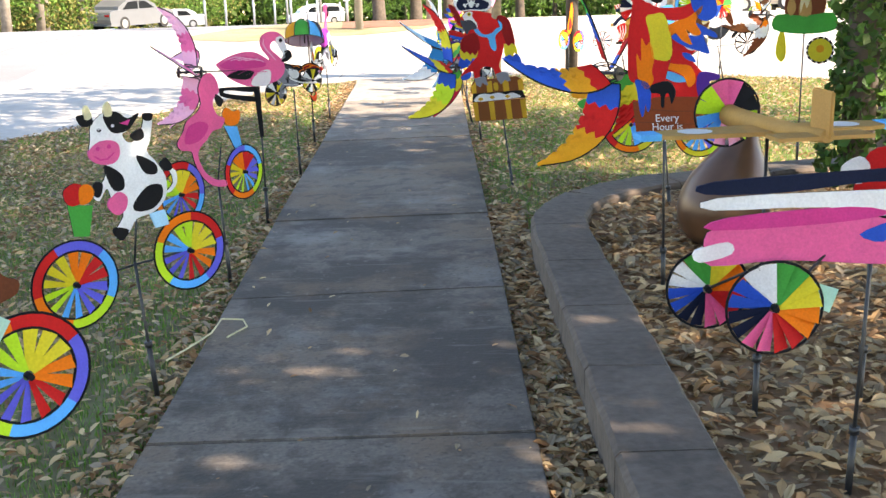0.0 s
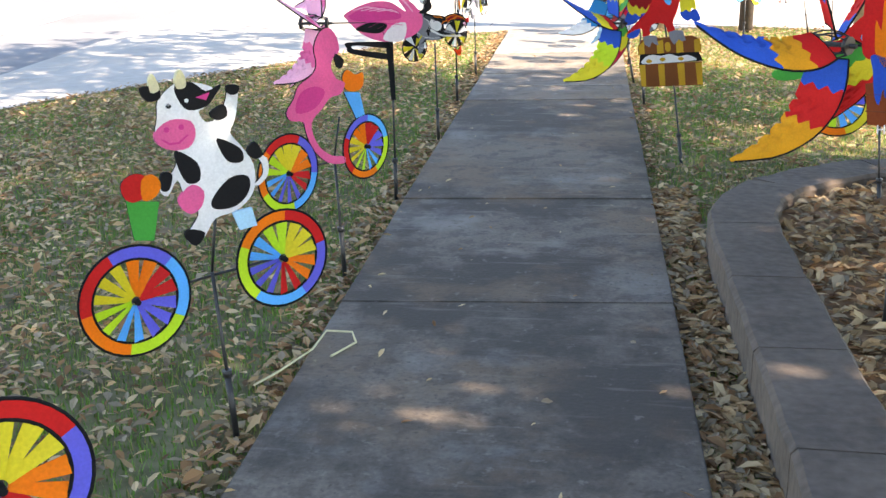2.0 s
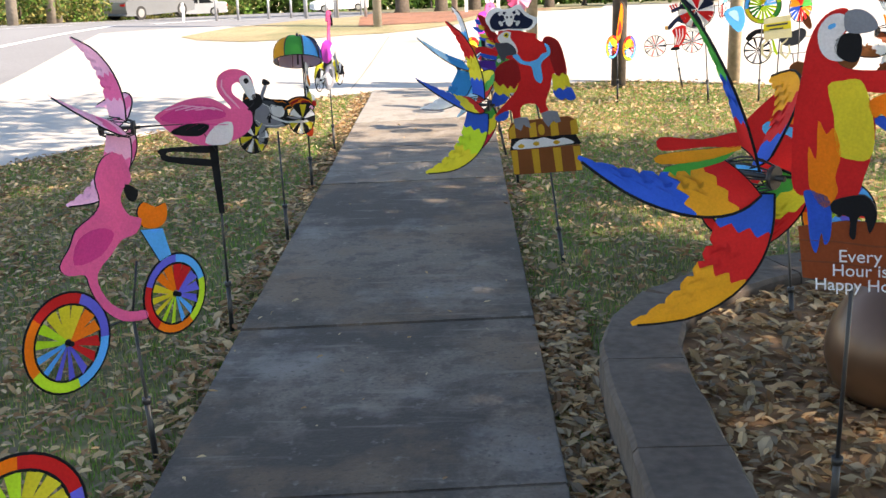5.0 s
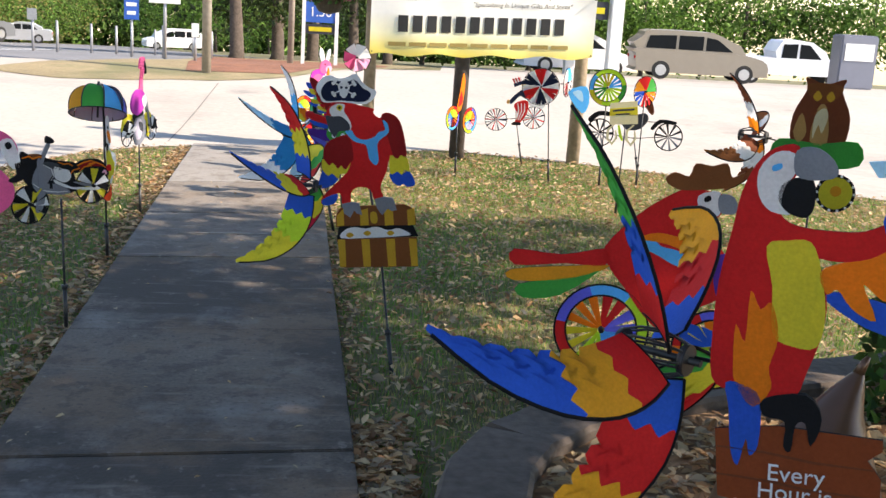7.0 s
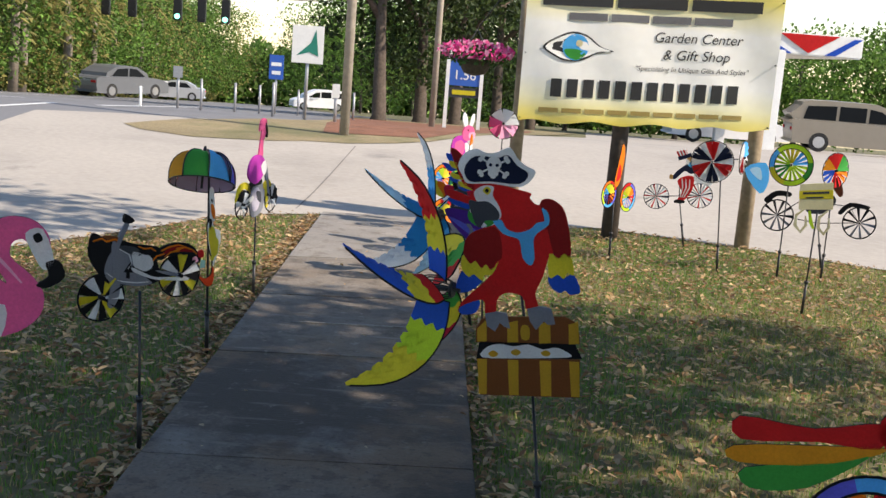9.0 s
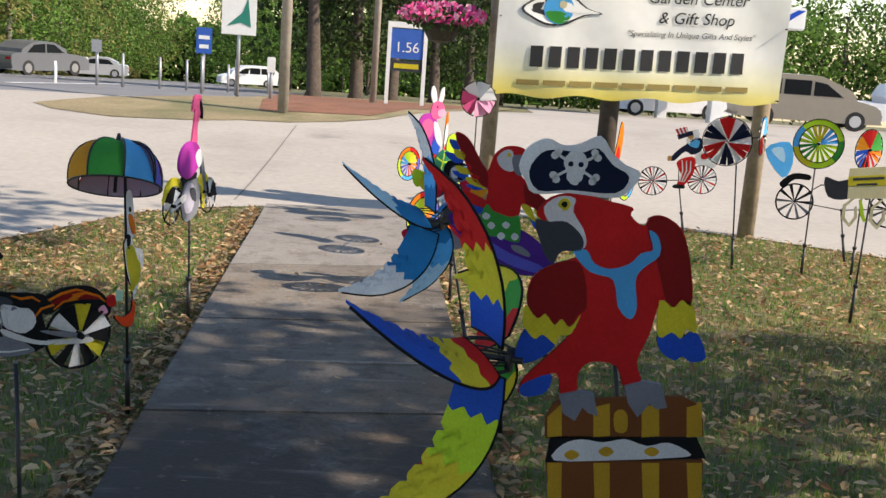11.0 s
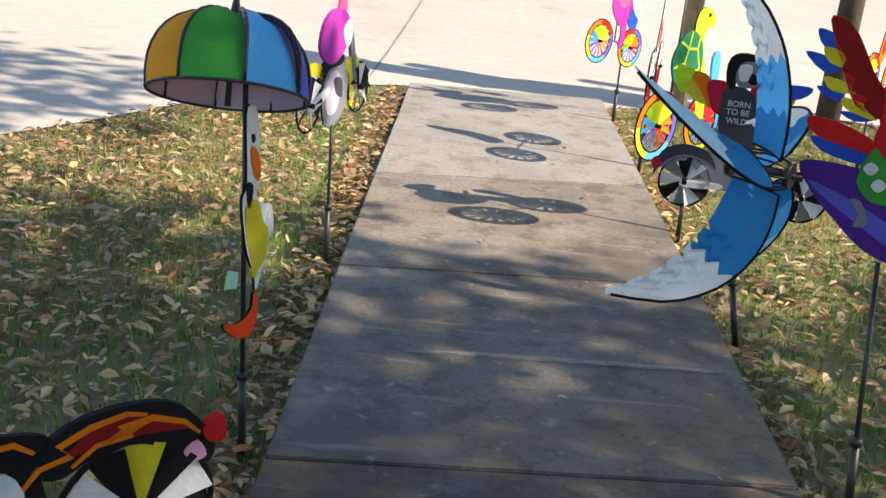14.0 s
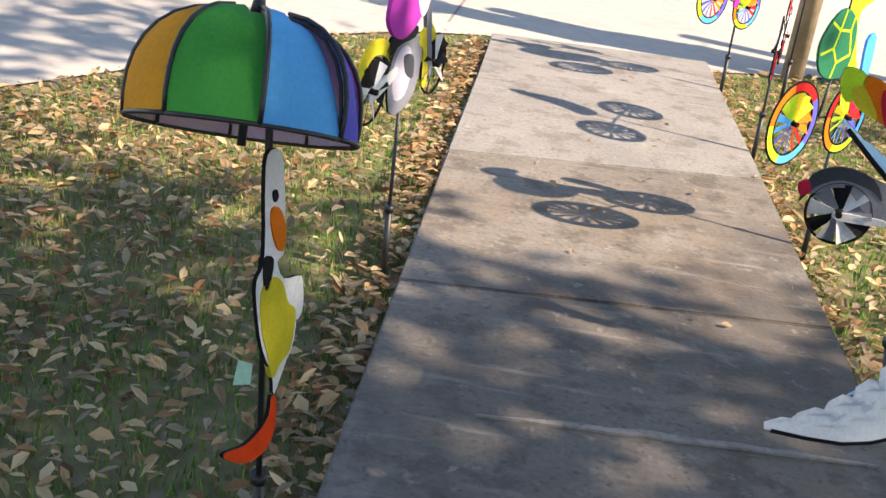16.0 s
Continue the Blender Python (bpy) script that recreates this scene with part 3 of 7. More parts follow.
def draw_flamingo(f):
    f.s("pink", [(-20.0, 88.0), (-21.0, 90.4), (-14.0, 94.0), (-6.0, 96.0), (1.0, 95.6), (5.6, 93.2), (9.6, 90.4), (8.2, 93.0), (5.4, 96.8), (4.4, 100.4), (5.6, 104.2), (9.8, 106.4), (15.0, 105.8), (18.6, 102.6), (19.4, 98.4), (17.6, 96.4), (15.4, 98.6), (13.2, 101.0), (10.8, 100.0), (10.6, 96.6), (14.6, 92.8), (17.9, 88.0), (17.2, 82.4), (12.0, 78.4), (3.0, 76.6), (-5.0, 77.2), (-13.0, 81.0), (-17.4, 85.0)])
    f.s("hotpink", [(-19.4, 89.4), (-8.4, 93.6), (4.1, 91.8), (6.9, 87.6), (-2.0, 86.8), (-12.0, 86.6)], 1)
    for k in range(4):
        f.line("palepink", [(-17 + k * 4, 92.2 - k * 0.3), (-10 + k * 4, 93.6 - k * 0.6), (-3 + k * 3, 92.4 - k * 0.8)], 0.3, 2)
        f.line("hotpink", [(-14 + k * 4.5, 84.6 - k * 0.8), (-9 + k * 4.5, 86.4 - k * 0.6), (-4 + k * 4, 86.0 - k * 0.6)], 0.25, 1)
    f.line("palepink", [(6.6, 102.6), (6.2, 99.8), (7.8, 96.6), (10.4, 93.6), (13.0, 90.4)], 0.4, 2)
    f.s("white", [(-2.3, 78.0), (2.1, 84.0), (9.3, 85.2), (8.5, 77.6), (3.2, 76.3)], 1)
    f.s("black", [(-15.9, 83.3), (-8.7, 86.2), (-0.1, 84.9), (-3.5, 81.0), (-10.3, 81.4)], 1)
    f.s("white", [(13.7, 102.4), (17.7, 103.3), (20.2, 95.6), (17.9, 93.5), (15.3, 97.7)], 1)
    f.s("black", [(15.4, 101.8), (16.8, 102.5), (17.6, 100.9), (16.2, 100.1)], 2)
    f.s("black", [(18.3, 95.2), (21.4, 95.6), (22.7, 91.7), (18.9, 89.1), (16.1, 89.8), (19.0, 91.9)], 1)
    f.s("black", [(-19.9, 77.1), (-0.4, 76.5), (1.8, 75.8), (1.1, 73.2), (-15.9, 75.5), (-16.8, 73.7), (0.4, 70.5), (0.3, 67.7), (-18.0, 71.6), (-20.5, 74.5)])
    f.s("black", [(-1.0, 76.6), (2.6, 76.3), (3.2, 47.6), (1.0, 47.8)], 0, 0)


def draw_motorcycle(f):
    f.s("black", [(-8.9, 75.4), (-4.9, 73.9), (-0.7, 73.7), (2.5, 72.3), (7.3, 70.7), (14.5, 69.6), (16.8, 68.4), (15.6, 65.6), (17.2, 57.5), (12.6, 55.2), (4.2, 55.7), (-1.5, 56.3), (-5.6, 60.0), (-10.0, 67.4)])
    f.s("grey", [(0.9, 69.6), (6.4, 66.4), (7.9, 63.2), (6.3, 62.3), (13.4, 56.7), (13.2, 55.4), (7.7, 55.2), (1.5, 56.5), (-1.5, 56.9), (-4.2, 61.2), (-2.5, 67.2)], 1)
    f.s("black", [(2.9, 60.7), (5.6, 64.3), (6.4, 60.2), (5.3, 60.5), (5.4, 58.1), (3.9, 58.5), (4.1, 60.4)], 2, 0)
    f.s("darkgrey", [(0.9, 69.6), (6.4, 66.8), (8.8, 67.9), (7.3, 69.5), (2.8, 70.4)], 2)
    f.s("white", [(6.5, 68.0), (12.7, 65.4), (13.6, 61.8), (12.5, 61.1), (7.5, 61.9), (6.2, 65.2)], 2)
    f.s("grey", [(8.4, 66.8), (9.9, 66.4), (11.9, 61.4), (9.4, 61.6)], 3)
    f.s("black", [(15.5, 65.0), (16.9, 68.6), (22.1, 70.3), (28.4, 69.7), (31.7, 66.9), (33.4, 63.7), (32.4, 61.8), (30.3, 63.4), (25.7, 65.8), (21.2, 65.8), (17.7, 64.2)], 1)
    f.s("darkred", [(17.5, 66.0), (21.5, 69.0), (27.0, 68.8), (31.0, 66.4), (26.5, 66.8), (21.5, 66.9)], 1.5)
    for colour, w, dz in (("orange", 0.36, 0.0), ("amber", 0.19, 0.05)):
        f.line(colour, [(13.6, 63.6), (15.6, 65.8), (18.6, 66.4), (17.4, 67.6), (20.4, 68.9), (24.0, 69.5), (26.0, 69.0)], w, 2 + w)
        f.line(colour, [(18.6, 65.2), (21.0, 66.9), (24.6, 67.2), (23.2, 68.1), (26.6, 68.5), (30.0, 67.2), (31.6, 65.6)], w, 2 + w)
        f.line(colour, [(-8.6, 72.6), (-5.4, 73.4), (-3.6, 72.2), (-0.6, 72.9), (1.8, 72.0)], w, 2 + w)
        f.line(colour, [(8.4, 69.8), (10.8, 68.8), (13.4, 68.9), (15.2, 67.6)], w * 0.8, 2 + w)
    f.line("white", [(-3.6, 61.0), (0.2, 58.0), (3.0, 57.2), (8.0, 56.4), (12.6, 56.4)], 0.22, 2)
    f.line("white", [(1.2, 69.2), (5.0, 67.0), (6.0, 63.8), (4.4, 61.6)], 0.2, 2)
    f.s("white", [(6.3, 62.2), (13.5, 58.6), (18.5, 57.6), (27.4, 57.3), (27.8, 55.8), (18.5, 56.6), (13.4, 57.6), (7.0, 60.4)], 3)
    f.s("grey", [(15.2, 60.4), (21.2, 59.5), (27.6, 57.5), (21.2, 58.1)], 4)
    f.s("red", [(32.0, 66.0), (34.1, 67.0), (34.5, 64.3), (32.7, 64.3)], 2)
    f.s("palepink", [(29.9, 63.8), (31.4, 64.8), (32.4, 62.9), (31.1, 62.5)], 2)
    f.s("white", [(-1.3, 56.3), (2.6, 55.9), (2.5, 54.8), (-1.2, 55.2)], 0, 0)
    f.s("midbrown", [(-4.9, 74.2), (-0.7, 74.0), (2.1, 72.5), (0.6, 71.6), (-2.9, 72.6)], 1)
    f.s("grey", [(-1.0, 58.4), (-0.9, 67.7), (1.3, 74.6), (3.4, 78.4), (4.6, 77.8), (2.6, 73.6), (0.5, 67.3), (0.8, 58.2)], 3)
    f.s("black", [(3.3, 81.8), (6.6, 79.5), (5.1, 78.4), (2.7, 78.9)], 4)
    f.s("grey", [(-1.7, 70.7), (0.1, 71.6), (1.7, 65.3), (1.6, 53.0), (-0.6, 48.2), (-2.7, 49.2), (-1.2, 59.2)], 2)
    f.s("white", [(7.9, 66.0), (12.6, 66.2), (14.2, 62.8), (11.5, 60.5), (7.9, 62.1)], 4)


def draw_duck(f):
    f.s("white", [(-11.3, 77.0), (-7.5, 76.8), (-5.8, 72.8), (-4.1, 63.0), (-4.2, 59.0), (-6.0, 58.3), (-3.5, 54.6), (2.5, 52.7), (3.4, 49.3), (2.1, 47.5), (1.7, 41.3), (-1.0, 37.8), (-4.1, 33.9), (-5.2, 38.0), (-9.2, 44.8), (-11.6, 52.4), (-12.3, 57.4), (-10.5, 59.5), (-10.5, 64.4), (-11.3, 71.1)])
    f.s("black", [(-10.6, 60.6), (-7.4, 59.3), (-8.3, 54.9), (-9.9, 55.6)], 1)
    f.s("yellow", [(-10.8, 55.1), (-7.0, 56.2), (-3.9, 54.0), (-1.5, 49.5), (1.3, 46.9), (0.5, 40.4), (-2.8, 39.0), (-5.1, 37.4), (-7.5, 43.0), (-9.9, 48.5)], 1)
    f.s("orange", [(-9.2, 68.3), (-6.4, 67.1), (-4.3, 63.0), (-4.7, 59.9), (-6.8, 61.1), (-9.0, 65.2)], 2)
    f.s("black", [(-9.2, 70.7), (-8.2, 70.9), (-7.5, 69.5), (-8.5, 69.0)], 2)
    f.s("vermilion", [(-4.9, 33.9), (-2.9, 32.1), (-2.9, 26.8), (-5.5, 24.0), (-12.0, 25.2), (-18.6, 29.9), (-18.8, 31.2), (-13.2, 29.2), (-8.7, 29.1), (-5.5, 30.6)])
    f.s("white", [(2.5, 52.7), (3.9, 46.8), (1.9, 44.9), (0.2, 49.6)], 1)


def draw_pirate(f):
    f.s("red", [(-32.3, 105.8), (-29.6, 109.3), (-23.3, 110.8), (-17.8, 109.4), (-11.7, 108.2), (-11.9, 106.5), (-8.9, 104.3), (-6.1, 106.6), (-2.7, 105.9), (0.4, 102.7), (2.9, 94.3), (3.6, 87.4), (0.2, 88.2), (-2.8, 88.0), (-3.8, 86.2), (-5.0, 80.2), (-7.1, 73.8), (-5.6, 69.0), (-9.2, 67.3), (-11.6, 72.6), (-17.2, 73.3), (-20.0, 70.6), (-20.1, 65.8), (-23.6, 65.6), (-24.1, 68.9), (-26.1, 70.3), (-32.4, 65.2), (-32.1, 68.8), (-24.8, 76.7), (-21.1, 81.9), (-25.2, 80.4), (-27.2, 82.5), (-30.9, 83.6), (-32.7, 86.2), (-32.2, 91.1), (-28.9, 94.3), (-23.1, 96.5), (-22.1, 98.3), (-27.2, 102.3), (-30.3, 103.9)])
    f.s("darkred", [(-32.7, 85.9), (-32.2, 91.1), (-28.9, 94.2), (-23.0, 95.8), (-20.6, 92.4), (-19.6, 85.7), (-21.5, 83.7), (-22.8, 81.1), (-24.8, 82.9), (-26.3, 81.3), (-28.5, 83.7), (-30.2, 82.6)], 1)
    f.s("darkred", [(-8.3, 104.8), (-5.5, 106.8), (-1.7, 105.0), (1.3, 100.3), (3.2, 91.8), (3.4, 87.1), (1.4, 88.6), (-0.2, 86.7), (-2.2, 88.1), (-5.0, 96.3)], 1)
    f.s("yellow", [(-32.9, 85.4), (-30.2, 82.6), (-28.5, 83.7), (-26.3, 81.3), (-24.8, 82.7), (-22.8, 80.9), (-20.7, 84.0), (-22.4, 79.5), (-25.1, 78.9), (-25.8, 76.9), (-28.7, 79.0), (-30.4, 77.9), (-33.1, 81.0)], 1)
    f.s("yellow", [(-3.6, 88.0), (-0.2, 86.7), (1.4, 88.4), (4.2, 86.9), (5.4, 81.2), (3.1, 81.9), (2.1, 79.6), (-0.1, 81.0), (-2.9, 79.8)], 1)
    f.s("blue", [(-34.4, 74.9), (-32.7, 80.0), (-30.4, 77.9), (-28.7, 79.0), (-25.8, 76.6), (-29.4, 73.2), (-33.6, 72.2)])
    f.s("blue", [(-3.2, 80.0), (-0.1, 81.2), (2.1, 79.8), (5.3, 81.5), (8.3, 75.6), (4.9, 74.4), (2.9, 75.6), (1.2, 74.6), (-2.1, 76.6)])
    f.s("blue", [(-32.5, 67.2), (-26.1, 70.1), (-26.9, 65.8), (-31.7, 64.7)], 1)
    f.s("sky", [(-23.6, 97.7), (-20.9, 98.4), (-18.8, 95.5), (-15.1, 94.5), (-11.0, 95.9), (-8.8, 98.3), (-6.3, 99.3), (-7.6, 103.4), (-5.4, 102.1), (-4.7, 98.1), (-8.2, 94.9), (-9.4, 92.1), (-8.5, 86.2), (-9.7, 83.5), (-12.6, 86.0), (-14.2, 91.9), (-17.9, 93.1), (-20.5, 94.2)], 2)
    f.s("white", [(-30.9, 107.1), (-27.9, 109.6), (-24.3, 109.4), (-24.5, 106.6), (-21.9, 102.8), (-21.0, 99.6), (-22.6, 98.7), (-26.0, 104.1), (-29.1, 103.6)], 1)
    f.s("yellow", [(-28.0, 107.9), (-26.7, 109.4), (-25.2, 108.3), (-26.2, 106.6)], 2)
    f.s("black", [(-27.3, 108.0), (-26.6, 108.7), (-25.9, 108.1), (-26.5, 107.3)], 3)
    f.s("darkgrey", [(-32.4, 104.1), (-29.2, 104.1), (-25.6, 104.2), (-22.0, 101.1), (-22.1, 98.2), (-26.2, 97.8), (-27.8, 95.2), (-29.5, 96.4), (-31.0, 99.6)], 2)
    f.s("white", [(-36.9, 115.6), (-35.3, 119.7), (-31.4, 121.8), (-27.8, 120.6), (-24.3, 121.1), (-20.0, 123.0), (-17.3, 119.7), (-14.2, 117.3), (-10.7, 115.4), (-14.9, 110.2), (-25.6, 110.5), (-33.3, 110.0), (-35.2, 112.5)], 2)
    f.s("navy", [(-34.8, 114.6), (-32.5, 118.7), (-28.8, 119.6), (-24.1, 119.2), (-20.4, 120.4), (-17.0, 117.1), (-13.2, 114.8), (-15.8, 111.1), (-25.7, 111.2), (-32.5, 110.7)], 3)
    f.s("white", [(-27.1, 115.9), (-25.6, 117.7), (-23.4, 117.2), (-22.9, 115.0), (-23.8, 114.1), (-24.2, 112.4), (-25.8, 112.6), (-26.4, 114.2)], 4)
    f.s("grey", [(-23.8, 65.6), (-20.2, 66.5), (-16.2, 66.2), (-14.7, 60.9), (-17.0, 61.6), (-18.4, 62.8), (-19.8, 59.6), (-22.7, 61.3)], 4, 0)
    f.s("grey", [(-9.5, 68.3), (-5.7, 69.5), (-1.2, 69.0), (0.7, 63.7), (-1.8, 63.2), (-3.3, 64.4), (-5.8, 61.1), (-8.2, 64.2)], 4, 0)
    f.s("midbrown", [(-26.4, 59.8), (-24.8, 63.4), (-21.9, 64.5), (4.0, 66.4), (7.3, 64.9), (9.3, 61.1), (9.7, 57.2), (-26.0, 55.2)], 2, 0)
    f.s("black", [(-24.8, 55.7), (8.2, 57.1), (11.1, 52.0), (-25.4, 49.5)], 2, 0)
    f.s("white", [(-23.6, 50.1), (-22.1, 53.8), (-17.9, 55.3), (-12.9, 54.8), (-8.0, 55.8), (-2.8, 54.4), (2.1, 55.4), (7.5, 52.8), (2.5, 51.8), (-9.9, 50.7)], 3)
    f.s("gold", [(-21.5, 51.5), (-19.9, 52.8), (-18.0, 51.7), (-19.7, 50.4)], 4)
    f.s("gold", [(-13.8, 52.6), (-12.1, 53.9), (-10.3, 52.8), (-11.9, 51.5)], 4)
    f.s("gold", [(-3.4, 53.1), (-1.8, 54.3), (0.1, 53.2), (-1.5, 52.0)], 4)
    f.s("midbrown", [(-25.4, 49.5), (10.4, 51.6), (11.5, 38.0), (-23.0, 36.6)], 2, 0)
    f.s("gold", [(-26.0, 60.1), (-23.1, 63.5), (-22.4, 55.9), (-25.6, 55.5)], 3, 0)
    f.s("gold", [(-25.1, 49.4), (-21.8, 49.5), (-20.8, 37.0), (-23.5, 36.9)], 3, 0)
    f.s("gold", [(-15.9, 62.9), (-12.3, 64.0), (-11.5, 56.4), (-15.2, 56.0)], 3, 0)
    f.s("gold", [(-14.6, 49.8), (-10.9, 50.0), (-9.7, 37.4), (-13.0, 37.3)], 3, 0)
    f.s("gold", [(-5.0, 63.4), (-1.2, 64.5), (-0.3, 56.9), (-4.3, 56.4)], 3, 0)
    f.s("gold", [(-3.6, 50.3), (0.4, 50.5), (1.7, 37.9), (-1.9, 37.7)], 3, 0)
    f.s("gold", [(5.2, 63.9), (8.5, 65.0), (9.5, 57.3), (6.0, 56.9)], 3, 0)
    f.s("gold", [(6.7, 50.8), (10.2, 50.9), (11.6, 38.3), (8.6, 38.2)], 3, 0)
    f.s("gold", [(-11.1, 61.5), (-9.7, 62.7), (-8.1, 61.6), (-7.9, 57.7), (-10.4, 57.6)], 3)


def draw_parrot(f):
    f.s("red", [(-7.1, 133.3), (-4.4, 136.3), (-0.9, 136.9), (-0.3, 132.9), (-2.2, 130.4), (-2.8, 127.4), (-1.8, 125.0), (1.4, 123.9), (6.9, 123.9), (10.7, 124.4), (14.4, 126.1), (16.9, 124.6), (14.8, 122.0), (11.9, 119.9), (7.4, 119.0), (4.0, 119.1), (5.3, 116.9), (6.6, 111.2), (6.2, 105.1), (5.0, 100.2), (3.7, 95.6), (-0.3, 94.3), (-2.6, 95.5), (-4.9, 98.8), (-7.2, 95.1), (-10.1, 96.7), (-10.8, 103.8), (-10.8, 113.5), (-9.6, 122.3), (-8.8, 128.6)])
    f.s("white", [(-6.6, 132.4), (-4.4, 135.5), (-1.5, 135.7), (-0.8, 132.9), (-2.3, 130.1), (-2.4, 127.1), (-1.0, 125.8), (-4.0, 126.0), (-6.1, 128.3)], 1)
    f.s("sky", [(-4.6, 133.3), (-3.3, 133.9), (-3.1, 133.1), (-4.3, 132.5)], 2)
    f.s("grey", [(-1.2, 136.1), (1.9, 136.8), (4.7, 135.0), (5.4, 132.7), (2.3, 131.7), (-0.9, 132.3)], 2)
    f.s("black", [(-2.9, 130.2), (-0.9, 131.7), (2.0, 131.5), (2.6, 127.9), (1.6, 125.6), (-1.2, 126.0), (-2.9, 127.8)], 1)
    f.s("yellow", [(-3.9, 120.2), (-0.8, 121.5), (2.8, 121.7), (4.8, 117.7), (6.5, 110.3), (5.9, 104.5), (2.2, 104.0), (-1.2, 105.7), (-2.2, 113.6)], 1)
    f.s("orange", [(-5.5, 112.4), (-3.6, 109.5), (-1.9, 110.9), (-0.2, 105.2), (-1.1, 99.8), (-0.3, 96.3), (-2.8, 92.6), (-6.1, 96.2), (-6.9, 99.8), (-7.2, 106.5), (-5.4, 103.6)], 1)
    f.s("blue", [(-7.7, 96.1), (-4.7, 96.1), (-1.8, 94.1), (-1.2, 86.2), (-2.4, 83.9), (-3.3, 86.7), (-4.1, 81.8), (-5.6, 84.5), (-6.7, 91.7)], 1)
    f.s("orange", [(4.8, 116.9), (8.1, 118.9), (11.9, 120.1), (14.8, 122.1), (17.7, 124.5), (17.2, 122.0), (15.1, 118.8), (17.5, 114.5), (14.8, 113.6), (11.5, 115.9), (14.2, 110.2), (10.4, 111.6), (7.8, 114.5), (6.3, 113.5)], 1)
    f.s("blue", [(5.9, 112.8), (8.6, 114.1), (11.2, 111.7), (14.3, 110.1), (12.5, 113.5), (15.6, 113.2), (17.4, 114.4), (15.1, 118.3), (20.7, 115.7), (23.1, 114.3), (23.2, 112.7), (18.3, 113.5), (21.0, 106.9), (16.2, 107.9), (11.4, 109.4)])
    f.s("blue", [(13.4, 127.9), (20.9, 129.3), (23.2, 122.8), (21.7, 119.8), (18.1, 118.9), (14.8, 122.0)], 1)
    f.s("green", [(12.3, 133.8), (24.4, 134.9), (23.0, 129.4), (14.8, 129.0)], 1, 0)
    f.s("ice", [(9.7, 135.4), (25.5, 137.8), (24.6, 134.6), (11.4, 133.1)], 1, 0)
    f.s("black", [(-1.2, 94.4), (5.3, 96.1), (8.3, 92.3), (7.1, 87.4), (5.8, 91.2), (4.3, 90.6), (4.1, 86.0), (2.8, 86.7), (2.5, 90.9), (-1.0, 91.5)], 3)
    f.s("wood", [(-8.5, 87.7), (1.7, 89.9), (18.1, 90.4), (18.3, 88.5), (16.2, 86.5), (18.7, 83.6), (19.4, 75.6), (15.8, 74.5), (-6.8, 75.6)], 0, 0)
    for z in (84.6, 79.6):
        f.line("brown", [(-7.8, z), (0, z + 0.3), (8, z - 0.1), (17.5, z + 0.4)], 0.22, 1)


